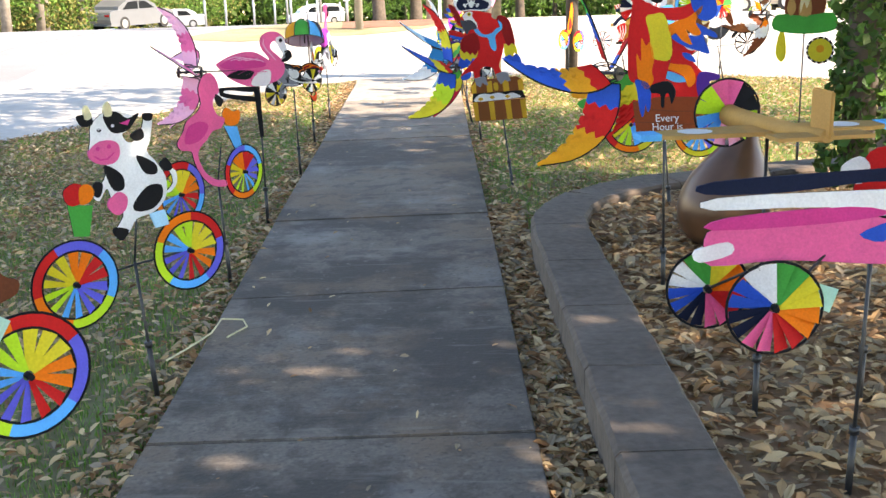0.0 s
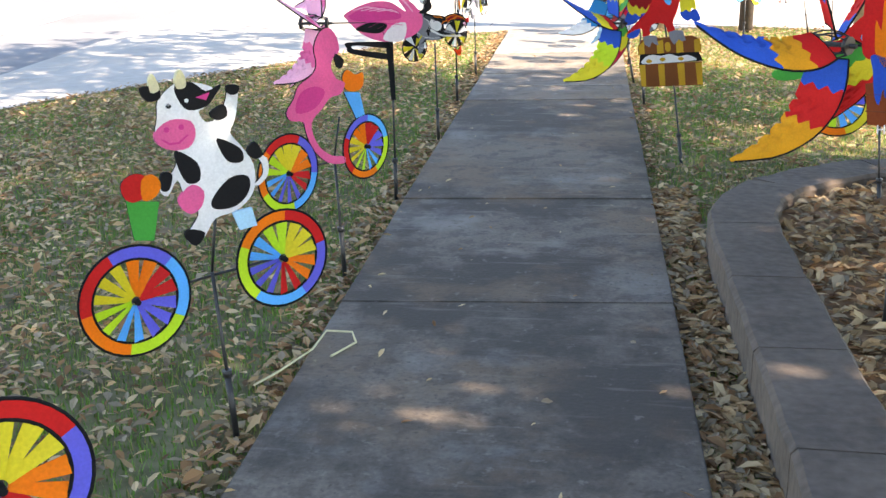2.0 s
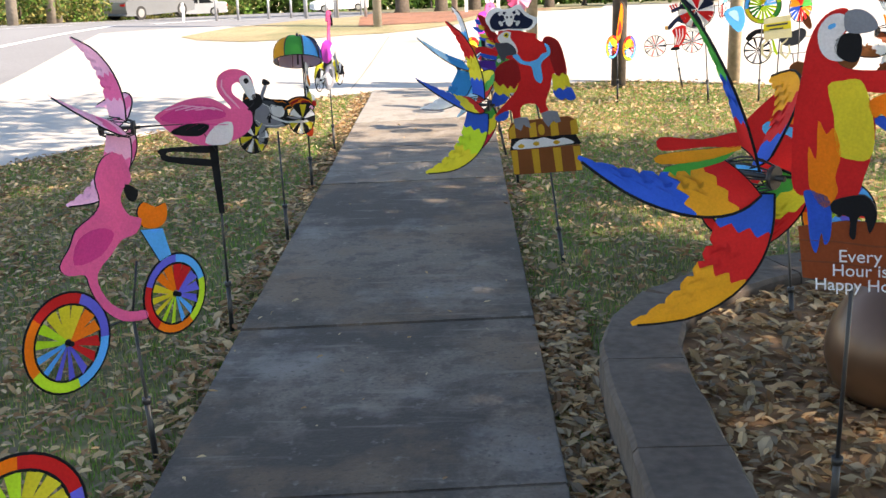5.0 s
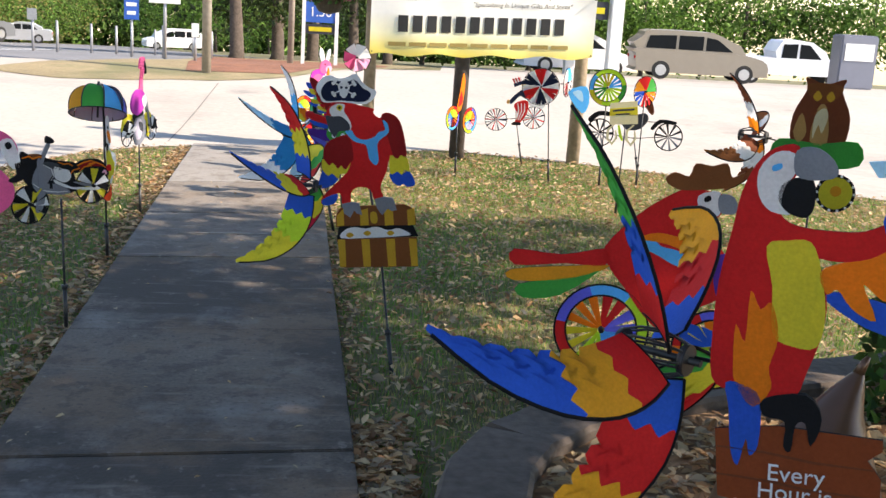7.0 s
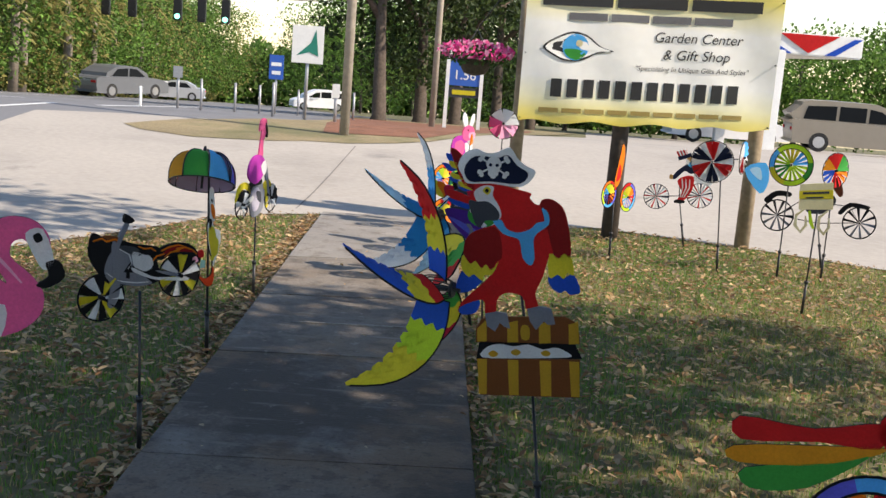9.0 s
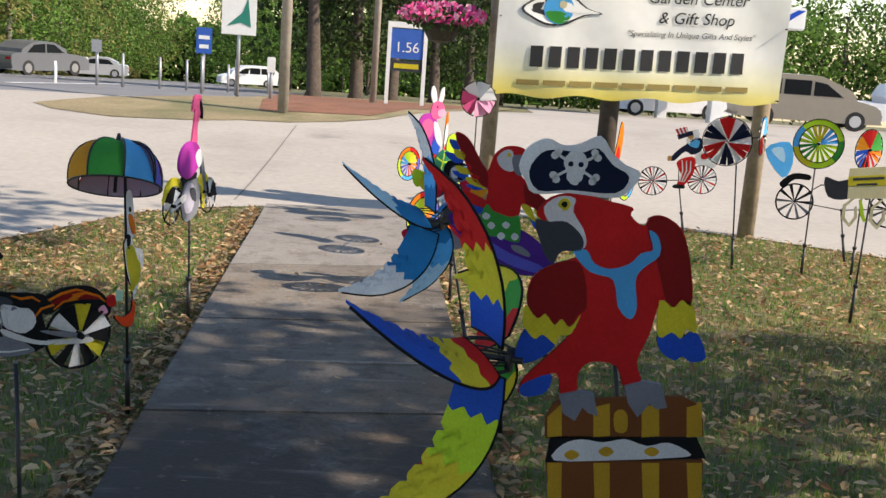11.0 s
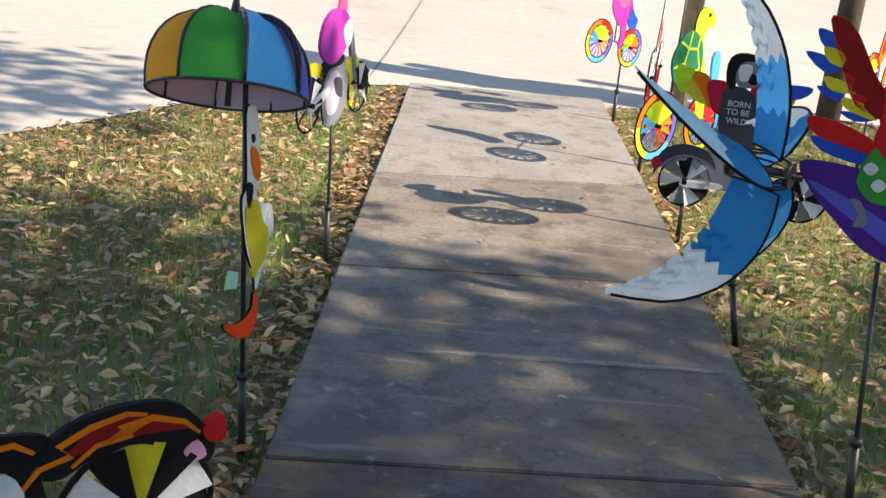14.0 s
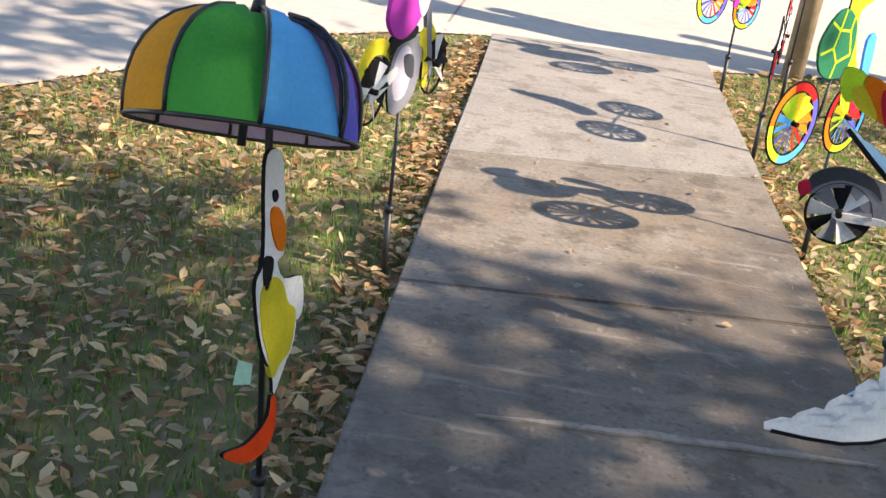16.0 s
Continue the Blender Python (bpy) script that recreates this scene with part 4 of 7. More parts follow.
def draw_surfer(f):
    f.s("purple", [(-25.6, 76.8), (-18.8, 77.6), (-8.6, 76.2), (2.6, 73.1), (10.9, 67.2), (14.9, 61.5), (14.0, 58.5), (7.6, 57.2), (-0.7, 57.5), (-9.5, 60.1), (-17.2, 66.3), (-22.1, 71.0)])
    f.s("violet", [(-23.7, 73.5), (-13.9, 66.7), (-2.9, 60.9), (6.6, 58.6), (11.9, 58.9), (8.6, 61.6), (-1.9, 64.7), (-13.6, 70.3)], 1)
    f.s("red", [(-12.5, 93.7), (-10.6, 99.7), (-7.1, 102.9), (-2.8, 103.5), (0.3, 102.4), (-0.1, 99.9), (-0.7, 94.1), (2.0, 91.0), (9.4, 85.1), (17.0, 82.4), (18.5, 80.4), (11.7, 80.9), (5.2, 81.9), (0.9, 83.1), (-0.0, 78.9), (-3.9, 77.9), (-10.7, 79.4), (-12.2, 83.5), (-12.0, 87.7), (-17.2, 89.8), (-21.1, 97.0), (-25.0, 105.8), (-22.9, 106.5), (-19.3, 103.8), (-15.0, 96.8)], 2)
    f.s("darkred", [(-12.4, 93.3), (-15.0, 96.8), (-19.3, 103.8), (-22.9, 106.5), (-24.9, 105.8), (-23.0, 101.8), (-20.8, 98.7), (-21.1, 96.6), (-18.3, 95.2), (-18.5, 92.7), (-15.2, 91.7), (-15.6, 89.8), (-12.0, 87.7)], 3)
    f.s("darkred", [(1.3, 90.9), (9.4, 85.1), (17.0, 82.4), (18.5, 80.4), (14.2, 80.5), (12.4, 81.6), (11.1, 80.2), (8.4, 82.0), (7.0, 80.6), (4.1, 83.2), (2.1, 83.4)], 3)
    f.s("blue", [(-27.0, 103.9), (-23.7, 103.3), (-22.0, 101.1), (-25.3, 100.6)], 1)
    f.s("blue", [(-28.6, 99.2), (-23.8, 98.6), (-21.3, 96.5), (-24.6, 95.7)], 1)
    f.s("blue", [(-25.1, 92.7), (-20.9, 92.3), (-19.1, 90.0), (-23.2, 90.9)], 1)
    f.s("blue", [(-19.9, 88.2), (-15.3, 88.2), (-13.2, 87.3), (-16.8, 86.6)], 1)
    f.s("blue", [(4.1, 78.3), (6.3, 77.5), (8.2, 73.2), (5.6, 75.2)], 1)
    f.s("blue", [(8.7, 77.3), (13.2, 74.9), (15.8, 72.1), (11.6, 74.7)], 1)
    f.s("blue", [(13.6, 79.2), (18.3, 77.6), (19.8, 76.1), (15.7, 76.4)], 1)
    f.s("yellow", [(-25.2, 100.6), (-21.3, 99.7), (-19.3, 97.0), (-23.7, 97.6)], 2)
    f.s("yellow", [(-24.1, 94.7), (-19.8, 94.0), (-17.6, 92.2), (-22.3, 92.2)], 2)
    f.s("yellow", [(-19.9, 91.1), (-13.9, 89.7), (-12.7, 87.3), (-18.7, 88.8)], 2)
    f.s("yellow", [(0.6, 82.8), (3.9, 82.3), (6.1, 77.0), (2.2, 80.0)], 2)
    f.s("yellow", [(5.1, 81.6), (8.1, 81.1), (10.1, 76.2), (7.0, 78.4)], 2)
    f.s("yellow", [(8.9, 81.2), (12.6, 80.8), (14.9, 76.8), (11.4, 78.3)], 2)
    f.s("red", [(-25.8, 86.2), (-20.0, 86.1), (-11.9, 82.9), (-12.1, 79.9), (-22.8, 82.5)], 1)
    f.s("blue", [(-24.5, 82.6), (-19.4, 81.7), (-12.3, 80.1), (-13.5, 78.0), (-21.6, 79.7)], 1)
    f.s("white", [(-9.4, 98.8), (-6.9, 101.7), (-4.0, 101.5), (-2.8, 95.5), (-4.9, 94.3), (-7.9, 95.7)], 3)
    f.s("yellow", [(-5.9, 100.6), (-5.0, 100.9), (-4.5, 100.0), (-5.4, 99.6)], 4)
    f.s("grey", [(-4.0, 99.5), (-1.1, 100.6), (2.8, 99.0), (3.4, 96.3), (0.7, 95.4), (-0.5, 93.1), (-2.9, 94.5)], 4)
    f.s("green", [(-11.9, 81.8), (-9.1, 79.6), (-3.1, 78.0), (0.2, 78.4), (1.1, 69.9), (-1.7, 69.1), (-6.1, 70.3), (-10.3, 70.7), (-14.0, 74.7)], 3)
    f.s("white", [(-13.2, 77.4), (-11.9, 78.9), (-10.2, 77.7), (-11.5, 76.2)], 4)
    f.s("white", [(-11.0, 74.1), (-9.8, 75.7), (-8.1, 74.5), (-9.4, 72.9)], 4)
    f.s("white", [(-5.7, 74.8), (-4.5, 76.3), (-2.8, 75.1), (-4.1, 73.6)], 4)
    f.s("white", [(-2.2, 70.8), (-1.0, 72.4), (0.7, 71.2), (-0.6, 69.6)], 4)
    f.s("white", [(-7.2, 70.6), (-5.9, 72.2), (-4.2, 71.0), (-5.5, 69.4)], 4)
    f.s("grey", [(-14.4, 70.6), (-12.1, 70.5), (-10.0, 65.9), (-12.8, 65.1), (-12.3, 67.8)], 3)
    f.s("grey", [(-1.9, 67.8), (1.8, 67.6), (4.9, 65.5), (4.8, 64.1), (-0.3, 65.6)], 3)


def draw_cowboy(f):
    f.s("red", [(-24.3, 80.2), (-14.5, 91.7), (-5.2, 98.7), (1.6, 101.8), (6.8, 101.0), (11.7, 100.1), (11.9, 94.0), (8.1, 88.7), (12.8, 82.5), (17.2, 77.2), (16.8, 71.4), (13.9, 65.5), (7.0, 61.4), (-1.3, 52.5), (-9.3, 57.7), (-16.6, 66.8), (-21.9, 73.1)])
    f.s("midbrown", [(-7.0, 103.7), (-4.2, 106.3), (0.4, 105.3), (2.1, 109.5), (7.4, 109.1), (12.0, 110.2), (13.9, 105.8), (17.6, 107.7), (14.9, 103.1), (5.3, 101.3), (-2.8, 100.9)], 2)
    f.s("white", [(3.9, 99.3), (10.5, 100.9), (11.6, 94.7), (9.0, 92.3), (5.2, 93.9)], 1)
    f.s("grey", [(10.6, 100.0), (15.4, 99.5), (16.6, 94.9), (13.3, 93.8), (10.8, 95.1)], 2)
    f.s("black", [(5.8, 98.7), (7.5, 99.6), (8.0, 98.2), (6.3, 97.3)], 2)
    f.s("blue", [(3.4, 91.1), (7.8, 90.5), (11.1, 86.1), (5.9, 87.6)], 1)
    f.s("sky", [(-15.7, 82.2), (-10.1, 84.9), (-6.2, 81.8), (-0.6, 80.7), (7.2, 76.4), (-0.0, 75.4), (-9.6, 79.8), (-14.1, 78.5)], 1)
    f.s("orange", [(-13.7, 83.8), (-7.6, 86.2), (0.8, 85.0), (8.1, 84.0), (11.1, 76.7), (7.6, 72.6), (4.1, 79.0), (-4.5, 82.7)], 2)
    f.s("purple", [(13.0, 80.6), (23.1, 79.5), (22.6, 76.7), (18.2, 75.4), (22.3, 68.1), (16.0, 62.7), (11.8, 71.0)], 1)
    f.s("red", [(-53.7, 77.3), (-37.9, 76.6), (-23.4, 79.7), (-23.8, 73.9), (-36.7, 73.7), (-53.0, 72.0)])
    f.s("amber", [(-54.3, 70.3), (-33.9, 73.1), (-21.9, 74.1), (-33.5, 68.9), (-52.9, 66.6)])
    f.s("green", [(-51.3, 65.5), (-33.0, 69.3), (-25.4, 71.9), (-37.7, 62.8), (-49.7, 61.0)])
    f.s("blue", [(-1.9, 58.3), (5.7, 56.6), (20.9, 52.5), (19.3, 50.4), (6.5, 49.3)], 1)


def draw_biker(f):
    f.s("grey", [(-32.8, 49.6), (-30.4, 54.8), (-22.8, 56.5), (-15.9, 55.2), (-9.1, 54.0), (-1.4, 53.8), (-0.8, 48.9), (-11.9, 44.7), (-18.0, 47.1), (-24.3, 52.4), (-29.9, 49.9)])
    f.s("darkgrey", [(-33.5, 47.0), (-32.0, 54.0), (-26.0, 57.2), (-18.5, 55.8), (-15.5, 51.0), (-18.5, 53.0), (-25.0, 54.2), (-30.4, 51.5)], 1)
    f.s("crimson", [(-34.6, 51.0), (-32.6, 52.6), (-31.4, 50.0), (-33.4, 48.6)], 2)
    f.s("white", [(-24.5, 46.2), (-14.0, 46.6), (-13.6, 45.0), (-24.0, 44.4)], 3)
    f.s("darkgrey", [(-17.3, 74.4), (-8.6, 74.4), (-5.7, 62.8), (-6.7, 57.5), (-15.3, 58.0)], 2)
    f.s("crimson", [(-16.3, 76.8), (-22.0, 76.3), (-19.7, 68.6), (-16.5, 67.6), (-15.0, 74.0)], 1)
    f.s("crimson", [(-9.6, 76.0), (-4.6, 76.6), (-5.7, 67.6), (-8.6, 71.0)], 1)
    f.s("crimson", [(-15.3, 60.0), (-8.0, 59.0), (-6.0, 54.0), (-2.0, 50.5), (-6.0, 49.5), (-11.0, 53.0)], 1)
    f.s("orange", [(-21.1, 77.2), (-26.4, 78.7), (-25.0, 73.0), (-19.7, 68.6)], 0)
    f.s("yellow", [(-25.9, 76.2), (-28.6, 75.2), (-26.4, 71.4), (-21.5, 69.8)], 1)
    f.s("lime", [(-25.9, 78.9), (-30.9, 80.1), (-31.2, 75.6), (-29.3, 72.4), (-26.8, 73.6)])
    f.s("blue", [(-4.8, 76.6), (1.0, 78.2), (7.3, 78.0), (4.8, 74.8), (-2.9, 73.4)], 1)
    f.s("amber", [(-5.3, 74.4), (2.9, 74.8), (1.0, 70.5), (-5.7, 66.2)])
    f.s("grey", [(-14.9, 82.7), (-7.2, 83.0), (-6.3, 78.4), (-9.8, 76.0), (-13.9, 76.6)], 3)
    f.s("white", [(-13.8, 82.0), (-10.4, 82.4), (-10.8, 78.2), (-13.4, 78.0)], 4)
    f.s("black", [(-17.3, 81.5), (-15.6, 85.0), (-11.0, 85.6), (-7.0, 83.6), (-12.5, 83.4), (-14.6, 80.1), (-14.1, 75.6), (-16.5, 76.0)], 4)
    f.s("black", [(-10.4, 80.2), (-8.0, 79.0), (-8.8, 77.0), (-10.8, 77.6)], 4)


def draw_turtle(f):
    f.s("turtlegreen", [(-21.2, 62.0), (-24.3, 69.9), (-20.1, 77.3), (-13.7, 80.5), (-6.5, 76.0), (-4.3, 67.1), (-6.7, 60.1), (-14.3, 58.9)], 1)
    f.s("lime", [(-11.1, 72.8), (-12.6, 82.2), (-10.7, 87.6), (-5.5, 88.8), (-1.0, 86.5), (0.5, 82.6), (-5.5, 79.4), (-3.8, 70.7), (3.0, 57.6), (7.3, 52.6), (1.7, 46.6), (-3.3, 49.8), (-5.8, 58.3)])
    for a, c in (((-23.0, 67.0), (-16.5, 68.5)), ((-16.5, 68.5), (-13.0, 64.0)), ((-13.0, 64.0), (-14.3, 59.2)), ((-13.0, 64.0), (-6.0, 66.0)), ((-16.5, 68.5), (-15.0, 74.0)), ((-15.0, 74.0), (-20.4, 76.6)),
                 ((-15.0, 74.0), (-9.0, 73.5)), ((-9.0, 73.5), (-6.0, 66.0)), ((-9.0, 73.5), (-8.5, 77.6)), ((-15.0, 74.0), (-13.9, 80.2))):
        d = Vector((c[0] - a[0], c[1] - a[1])).normalized() * 0.45
        f.s("lime", [(a[0] - d.y, a[1] + d.x), (c[0] - d.y, c[1] + d.x), (c[0] + d.y, c[1] - d.x), (a[0] + d.y, a[1] - d.x)], 2, 0)
    f.s("black", circle(-4.2, 86.0, 0.8, 8), 2, 0)
    f.s("sky", [(3.0, 70.0), (8.0, 71.0), (9.0, 58.0), (5.5, 57.0)], 1)
    f.s("crimson", [(2.0, 57.0), (6.0, 58.5), (7.5, 48.0), (3.5, 47.0)], 2)


def draw_bunny(f):
    f.s("magenta", [(-15.0, 79.0), (-8.0, 83.0), (1.5, 82.0), (4.9, 73.0), (2.0, 62.0), (-3.4, 55.0), (-9.0, 56.0), (-16.0, 66.0)])
    f.s("pink", [(-12.0, 76.0), (-4.0, 79.0), (1.0, 74.0), (-2.0, 66.0), (-9.0, 66.0)], 1)
    f.s("pink", [(-3.0, 86.0), (0.0, 91.0), (7.0, 91.5), (12.0, 87.0), (11.0, 81.0), (3.0, 78.5), (-2.5, 81.0)], 2)
    f.s("palepink", [(5.0, 85.0), (11.5, 86.0), (13.0, 82.5), (9.0, 80.0), (5.0, 81.5)], 3)
    f.s("white", [(-0.5, 90.0), (-4.0, 97.0), (-2.5, 103.0), (1.5, 99.0), (3.0, 91.0)], 1)
    f.s("white", [(5.0, 91.0), (7.0, 99.0), (10.5, 102.0), (11.0, 96.0), (8.0, 89.5)], 1)
    f.s("black", circle(3.6, 87.6, 0.8, 8), 4, 0)
    f.s("white", [(0.9, 76.5), (6.4, 74.2), (11.8, 61.6), (9.8, 58.2), (3.5, 64.8)], 2)
    f.s("blue", [(0.7, 65.4), (9.5, 65.1), (8.5, 52.9), (1.1, 54.9)])
    f.s("magenta", [(-6.0, 58.0), (-1.0, 57.0), (-2.0, 44.0), (-6.0, 43.0), (-5.0, 50.0)], 1)


def draw_doll(f):
    f.s("navy", [(-15.4, 58.3), (-10.0, 65.5), (-2.8, 71.5), (2.0, 75.4), (7.2, 75.0), (7.7, 66.7), (1.0, 62.5), (-4.9, 64.6), (-12.0, 57.0)], 1)
    f.s("sky", [(-3.0, 70.2), (2.0, 74.0), (5.6, 73.2), (4.0, 68.0)], 2)
    f.s("tan", [(-17.4, 60.0), (-15.0, 60.4), (-14.4, 57.4), (-17.0, 56.4)], 2)
    f.s("tan", [(-4.6, 77.4), (-1.6, 79.2), (0.6, 76.6), (-2.0, 73.2)], 2)
    f.s("white", [(-0.8, 80.6), (3.2, 82.4), (5.0, 78.0), (2.6, 73.8), (-0.2, 75.4)], 1)
    f.s("white", [(-5.0, 74.4), (-2.2, 74.6), (-1.8, 70.6), (-4.0, 71.4)], 3)
    f.s("red", [(-14.0, 81.0), (-5.6, 83.6), (-2.6, 77.6), (-9.6, 74.4)], 2, 0)
    for k in range(3):
        f.s("white", [(-12.4 + 2.7 * k, 81.6 + 0.8 * k), (-11.2 + 2.7 * k, 82.0 + 0.8 * k), (-7.4 + 2.3 * k, 75.6 + 0.9 * k), (-8.6 + 2.3 * k, 75.0 + 0.9 * k)], 3, 0)
    f.s("navy", [(-12.0, 76.6), (-1.2, 81.0), (0.2, 78.0), (-10.8, 73.4)], 4, 0)
    f.s("white", [(4.0, 64.6), (12.0, 66.0), (20.4, 62.6), (19.4, 54.0), (11.0, 54.8), (4.5, 56.2)], 0)
    f.s("red", [(8.0, 63.6), (13.0, 64.4), (12.6, 60.4), (8.4, 60.2)], 1)
    f.s("red", [(-10.2, 55.2), (-4.0, 60.0), (3.4, 60.0), (3.5, 48.7), (-3.0, 38.3), (-8.6, 38.0), (-5.6, 46.0)], 2)
    for k in range(3):
        f.line("white", [(-6.4 + 3.4 * k, 57.6), (-5.0 + 2.9 * k, 50.0), (-6.4 + 1.6 * k, 41.0)], 0.55, 3)
    f.s("black", [(-9.6, 38.6), (-2.6, 38.6), (-2.8, 36.0), (-11.0, 35.8)], 3)


def draw_card(f):
    f.s("cream", [(-12, 83), (9, 86), (11, 68), (-11, 66)], 1, 0)
    f.s("yellow", [(-12, 78.6), (9.4, 81.4), (10.2, 75.2), (-11.6, 73.2)], 2, 0)
    f.s("darkgrey", [(-9.7, 77.9), (7.0, 80.0), (7.2, 78.6), (-9.5, 76.4)], 3, 0)
    f.s("darkgrey", [(-7.4, 74.9), (3.7, 76.2), (3.9, 75.0), (-7.1, 73.8)], 3, 0)
    for dx in (-9, 6):
        f.line("cream", [(dx + 2, 67), (dx - 3, 62), (dx - 3, 55), (dx + 1, 51), (dx + 4, 56), (dx + 3, 62)], 1.1, 0)
    f.line("lime", [(-4, 66), (-2, 58), (0, 54)], 1.2, 0)


# bear
bear = thing("bear_spinner", pose(-0.745, 1.62, 0, 0, 0, 42), "brown cloth bear riding a rainbow-wheeled bicycle spinner", "wind spinner", ROW)
f = Figure()
draw_bear(f)
f.put(bear)
pole(bear, (0, 0.56))
wheel(bear, 0.19, 0.57, 0.145, turn=0.5)
wheel(bear, -0.21, 0.54, 0.15, turn=1.5)
bike_frame(bear, (-0.21, 0.54), (0.19, 0.57), (0, 0.54), (0.04, 0.70))
# cow
cow = thing("cow_spinner", pose(-0.688, 3.07, 0, 0, 0, 43), "black and white cloth cow on a rainbow-wheeled bicycle spinner", "wind spinner", ROW)
f = Figure()
draw_cow(f)
f.put(cow)
pole(cow, (-0.03, 0.47))
wheel(cow, -0.25, 0.44, 0.15, turn=2.0)
wheel(cow, 0.18, 0.47, 0.14, turn=0.2)
bike_frame(cow, (-0.25, 0.44), (0.18, 0.47), (-0.03, 0.46), (0.0, 0.66))
# flamingo on a bicycle
rider = thing("flamingo_bicycle_spinner", pose(-0.678, 4.48, 0, 0, 0, 57), "pink cloth flamingo on a rainbow-wheeled bicycle spinner with a flower vase", "wind spinner", ROW)
f = Figure()
draw_flamingo_rider(f)
f.put(rider)
pole(rider, (-0.02, 0.45))
wheel(rider, -0.27, 0.45, 0.15, turn=1.1)
wheel(rider, 0.15, 0.48, 0.13, turn=2.7)
bike_frame(rider, (-0.27, 0.45), (0.15, 0.48), (-0.02, 0.45), (0.02, 0.62))
# large flamingo with rotor
flam = thing("flamingo_spinner", pose(-0.69, 5.68, 0, 0, 0, 25), "large pink cloth flamingo spinner with a pink tail rotor", "wind spinner", ROW)
f = Figure()
draw_flamingo(f)
f.put(flam)
pole(flam, (0.02, 0.74), (0.02, 0))
rotor(flam, -0.36, 0.87, 0.37, [("palepink", "pink", "palepink")] * 5, 12)
rods(flam, [(-0.36, 0, 0.87), (-0.05, 0, 0.86), (0.02, 0, 0.74)], name="axle")
# grey motorcycle
moto = thing("motorcycle_spinner", pose(-0.640, 7.094, 0, 0, 0, 40), "black and grey cloth motorcycle spinner with flame decoration", "wind spinner", ROW)
f = Figure()
draw_motorcycle(f)
f.put(moto, m=pose(-0.11, 0, 0.05))
pole(moto, (-0.01, 0.58))
BIKER = ("yellow", "black", "white", "black") * 3
wheel(moto, 0.14, 0.63, 0.082, BIKER, False, 12, 0.4)
wheel(moto, -0.16, 0.57, 0.085, BIKER, False, 12, 0.1)
# duck under an umbrella
duck = thing("duck_umbrella_spinner", pose(-0.684, 8.49, 0, 0, 0, 4), "white and yellow cloth duck under a rainbow umbrella spinner", "wind spinner", ROW)
f = Figure()
draw_duck(f)
f.put(duck, m=pose(0.05, -0.17, 0.135, 0, 0, 72) @ Matrix.Diagonal((0.9, 1, 0.89, 1)))
pole(duck, (0.0, 0.97), y1=-0.17)
b = bmesh.new()
plate(b, [(-0.028, 0.415), (-0.002, 0.42), (0.0, 0.455), (-0.022, 0.458)], 0.0008, lift=-0.16)
part("price_tag", b, CL["mint"], duck, "pale green price tag")


def umbrella(parent, m, r, h):
    """A tilted dome of eight cloth pockets with black seams, a pale lining and an open foot."""
    um = part("umbrella", tube(bmesh.new(), [(0, 0, -0.02), (0, 0, h + 0.015)], 0.006, 8), STEEL, parent, "rainbow cloth umbrella with black seams")
    um.matrix_local = m
    cols = ("red", "orange", "amber", "green", "sky", "violet", "magenta", "pink")

    def spot(a, e, grow):
        rr = r * math.cos(e) ** 0.62 * (1 + grow * math.sin(2 * e) ** 1.0)
        return (rr * math.cos(a), rr * math.sin(a), h * math.sin(e) * (1.02 if grow > 0 else 0.97))

    for k in range(8):
        a0, a1 = 2 * math.pi * (k + 0.35) / 8, 2 * math.pi * (k + 1.35) / 8
        top = math.pi / 2 - 0.16
        b = bmesh.new()
        rows = [[b.verts.new(spot(a0 + (a1 - a0) * j / 5, top * i / 8, 0.07 - 0.17 * j / 5)) for j in range(6)] for i in range(9)]
        for u, v in zip(rows, rows[1:]):
            for j in range(5):
                b.faces.new((u[j], u[j + 1], v[j + 1], v[j])).smooth = True
        panel = part("panel", b, CL[cols[k]], um)
        part("seam", tube(bmesh.new(), [spot(a0, top * i / 8, 0.075) for i in range(9)], 0.0034, 5), STEEL, panel)
        part("hem", tube(bmesh.new(), [spot(a0 + (a1 - a0) * j / 5, 0, 0) for j in range(6)], 0.0034, 5), STEEL, panel)
        b = bmesh.new()
        rows = [[b.verts.new([c * 0.985 for c in spot(a0 + (a1 - a0) * j / 5, top * i / 8, 0.055 - 0.17 * j / 5)]) for j in range(6)] for i in range(9)]
        for u, v in zip(rows, rows[1:]):
            for j in range(5):
                b.faces.new((u[j + 1], u[j], v[j], v[j + 1])).smooth = True
        part("lining", b, CL["lilac"], um)
        part("rib", tube(bmesh.new(), [[c * 0.965 for c in spot(a0, top * i / 6, 0.05)] for i in range(7)], 0.0026, 5), STEEL, um)
    part("finial", tube(bmesh.new(), [(0, 0, h * 0.98), (0, 0, h + 0.03)], 0.012, 10, 0, 0.006), STEEL, um)
    return um


umbrella(duck, pose(-0.025, -0.20, 0.826, -22, 0, 0) @ pose(0, 0, 0, 0, 0, 92), 0.153, 0.155)
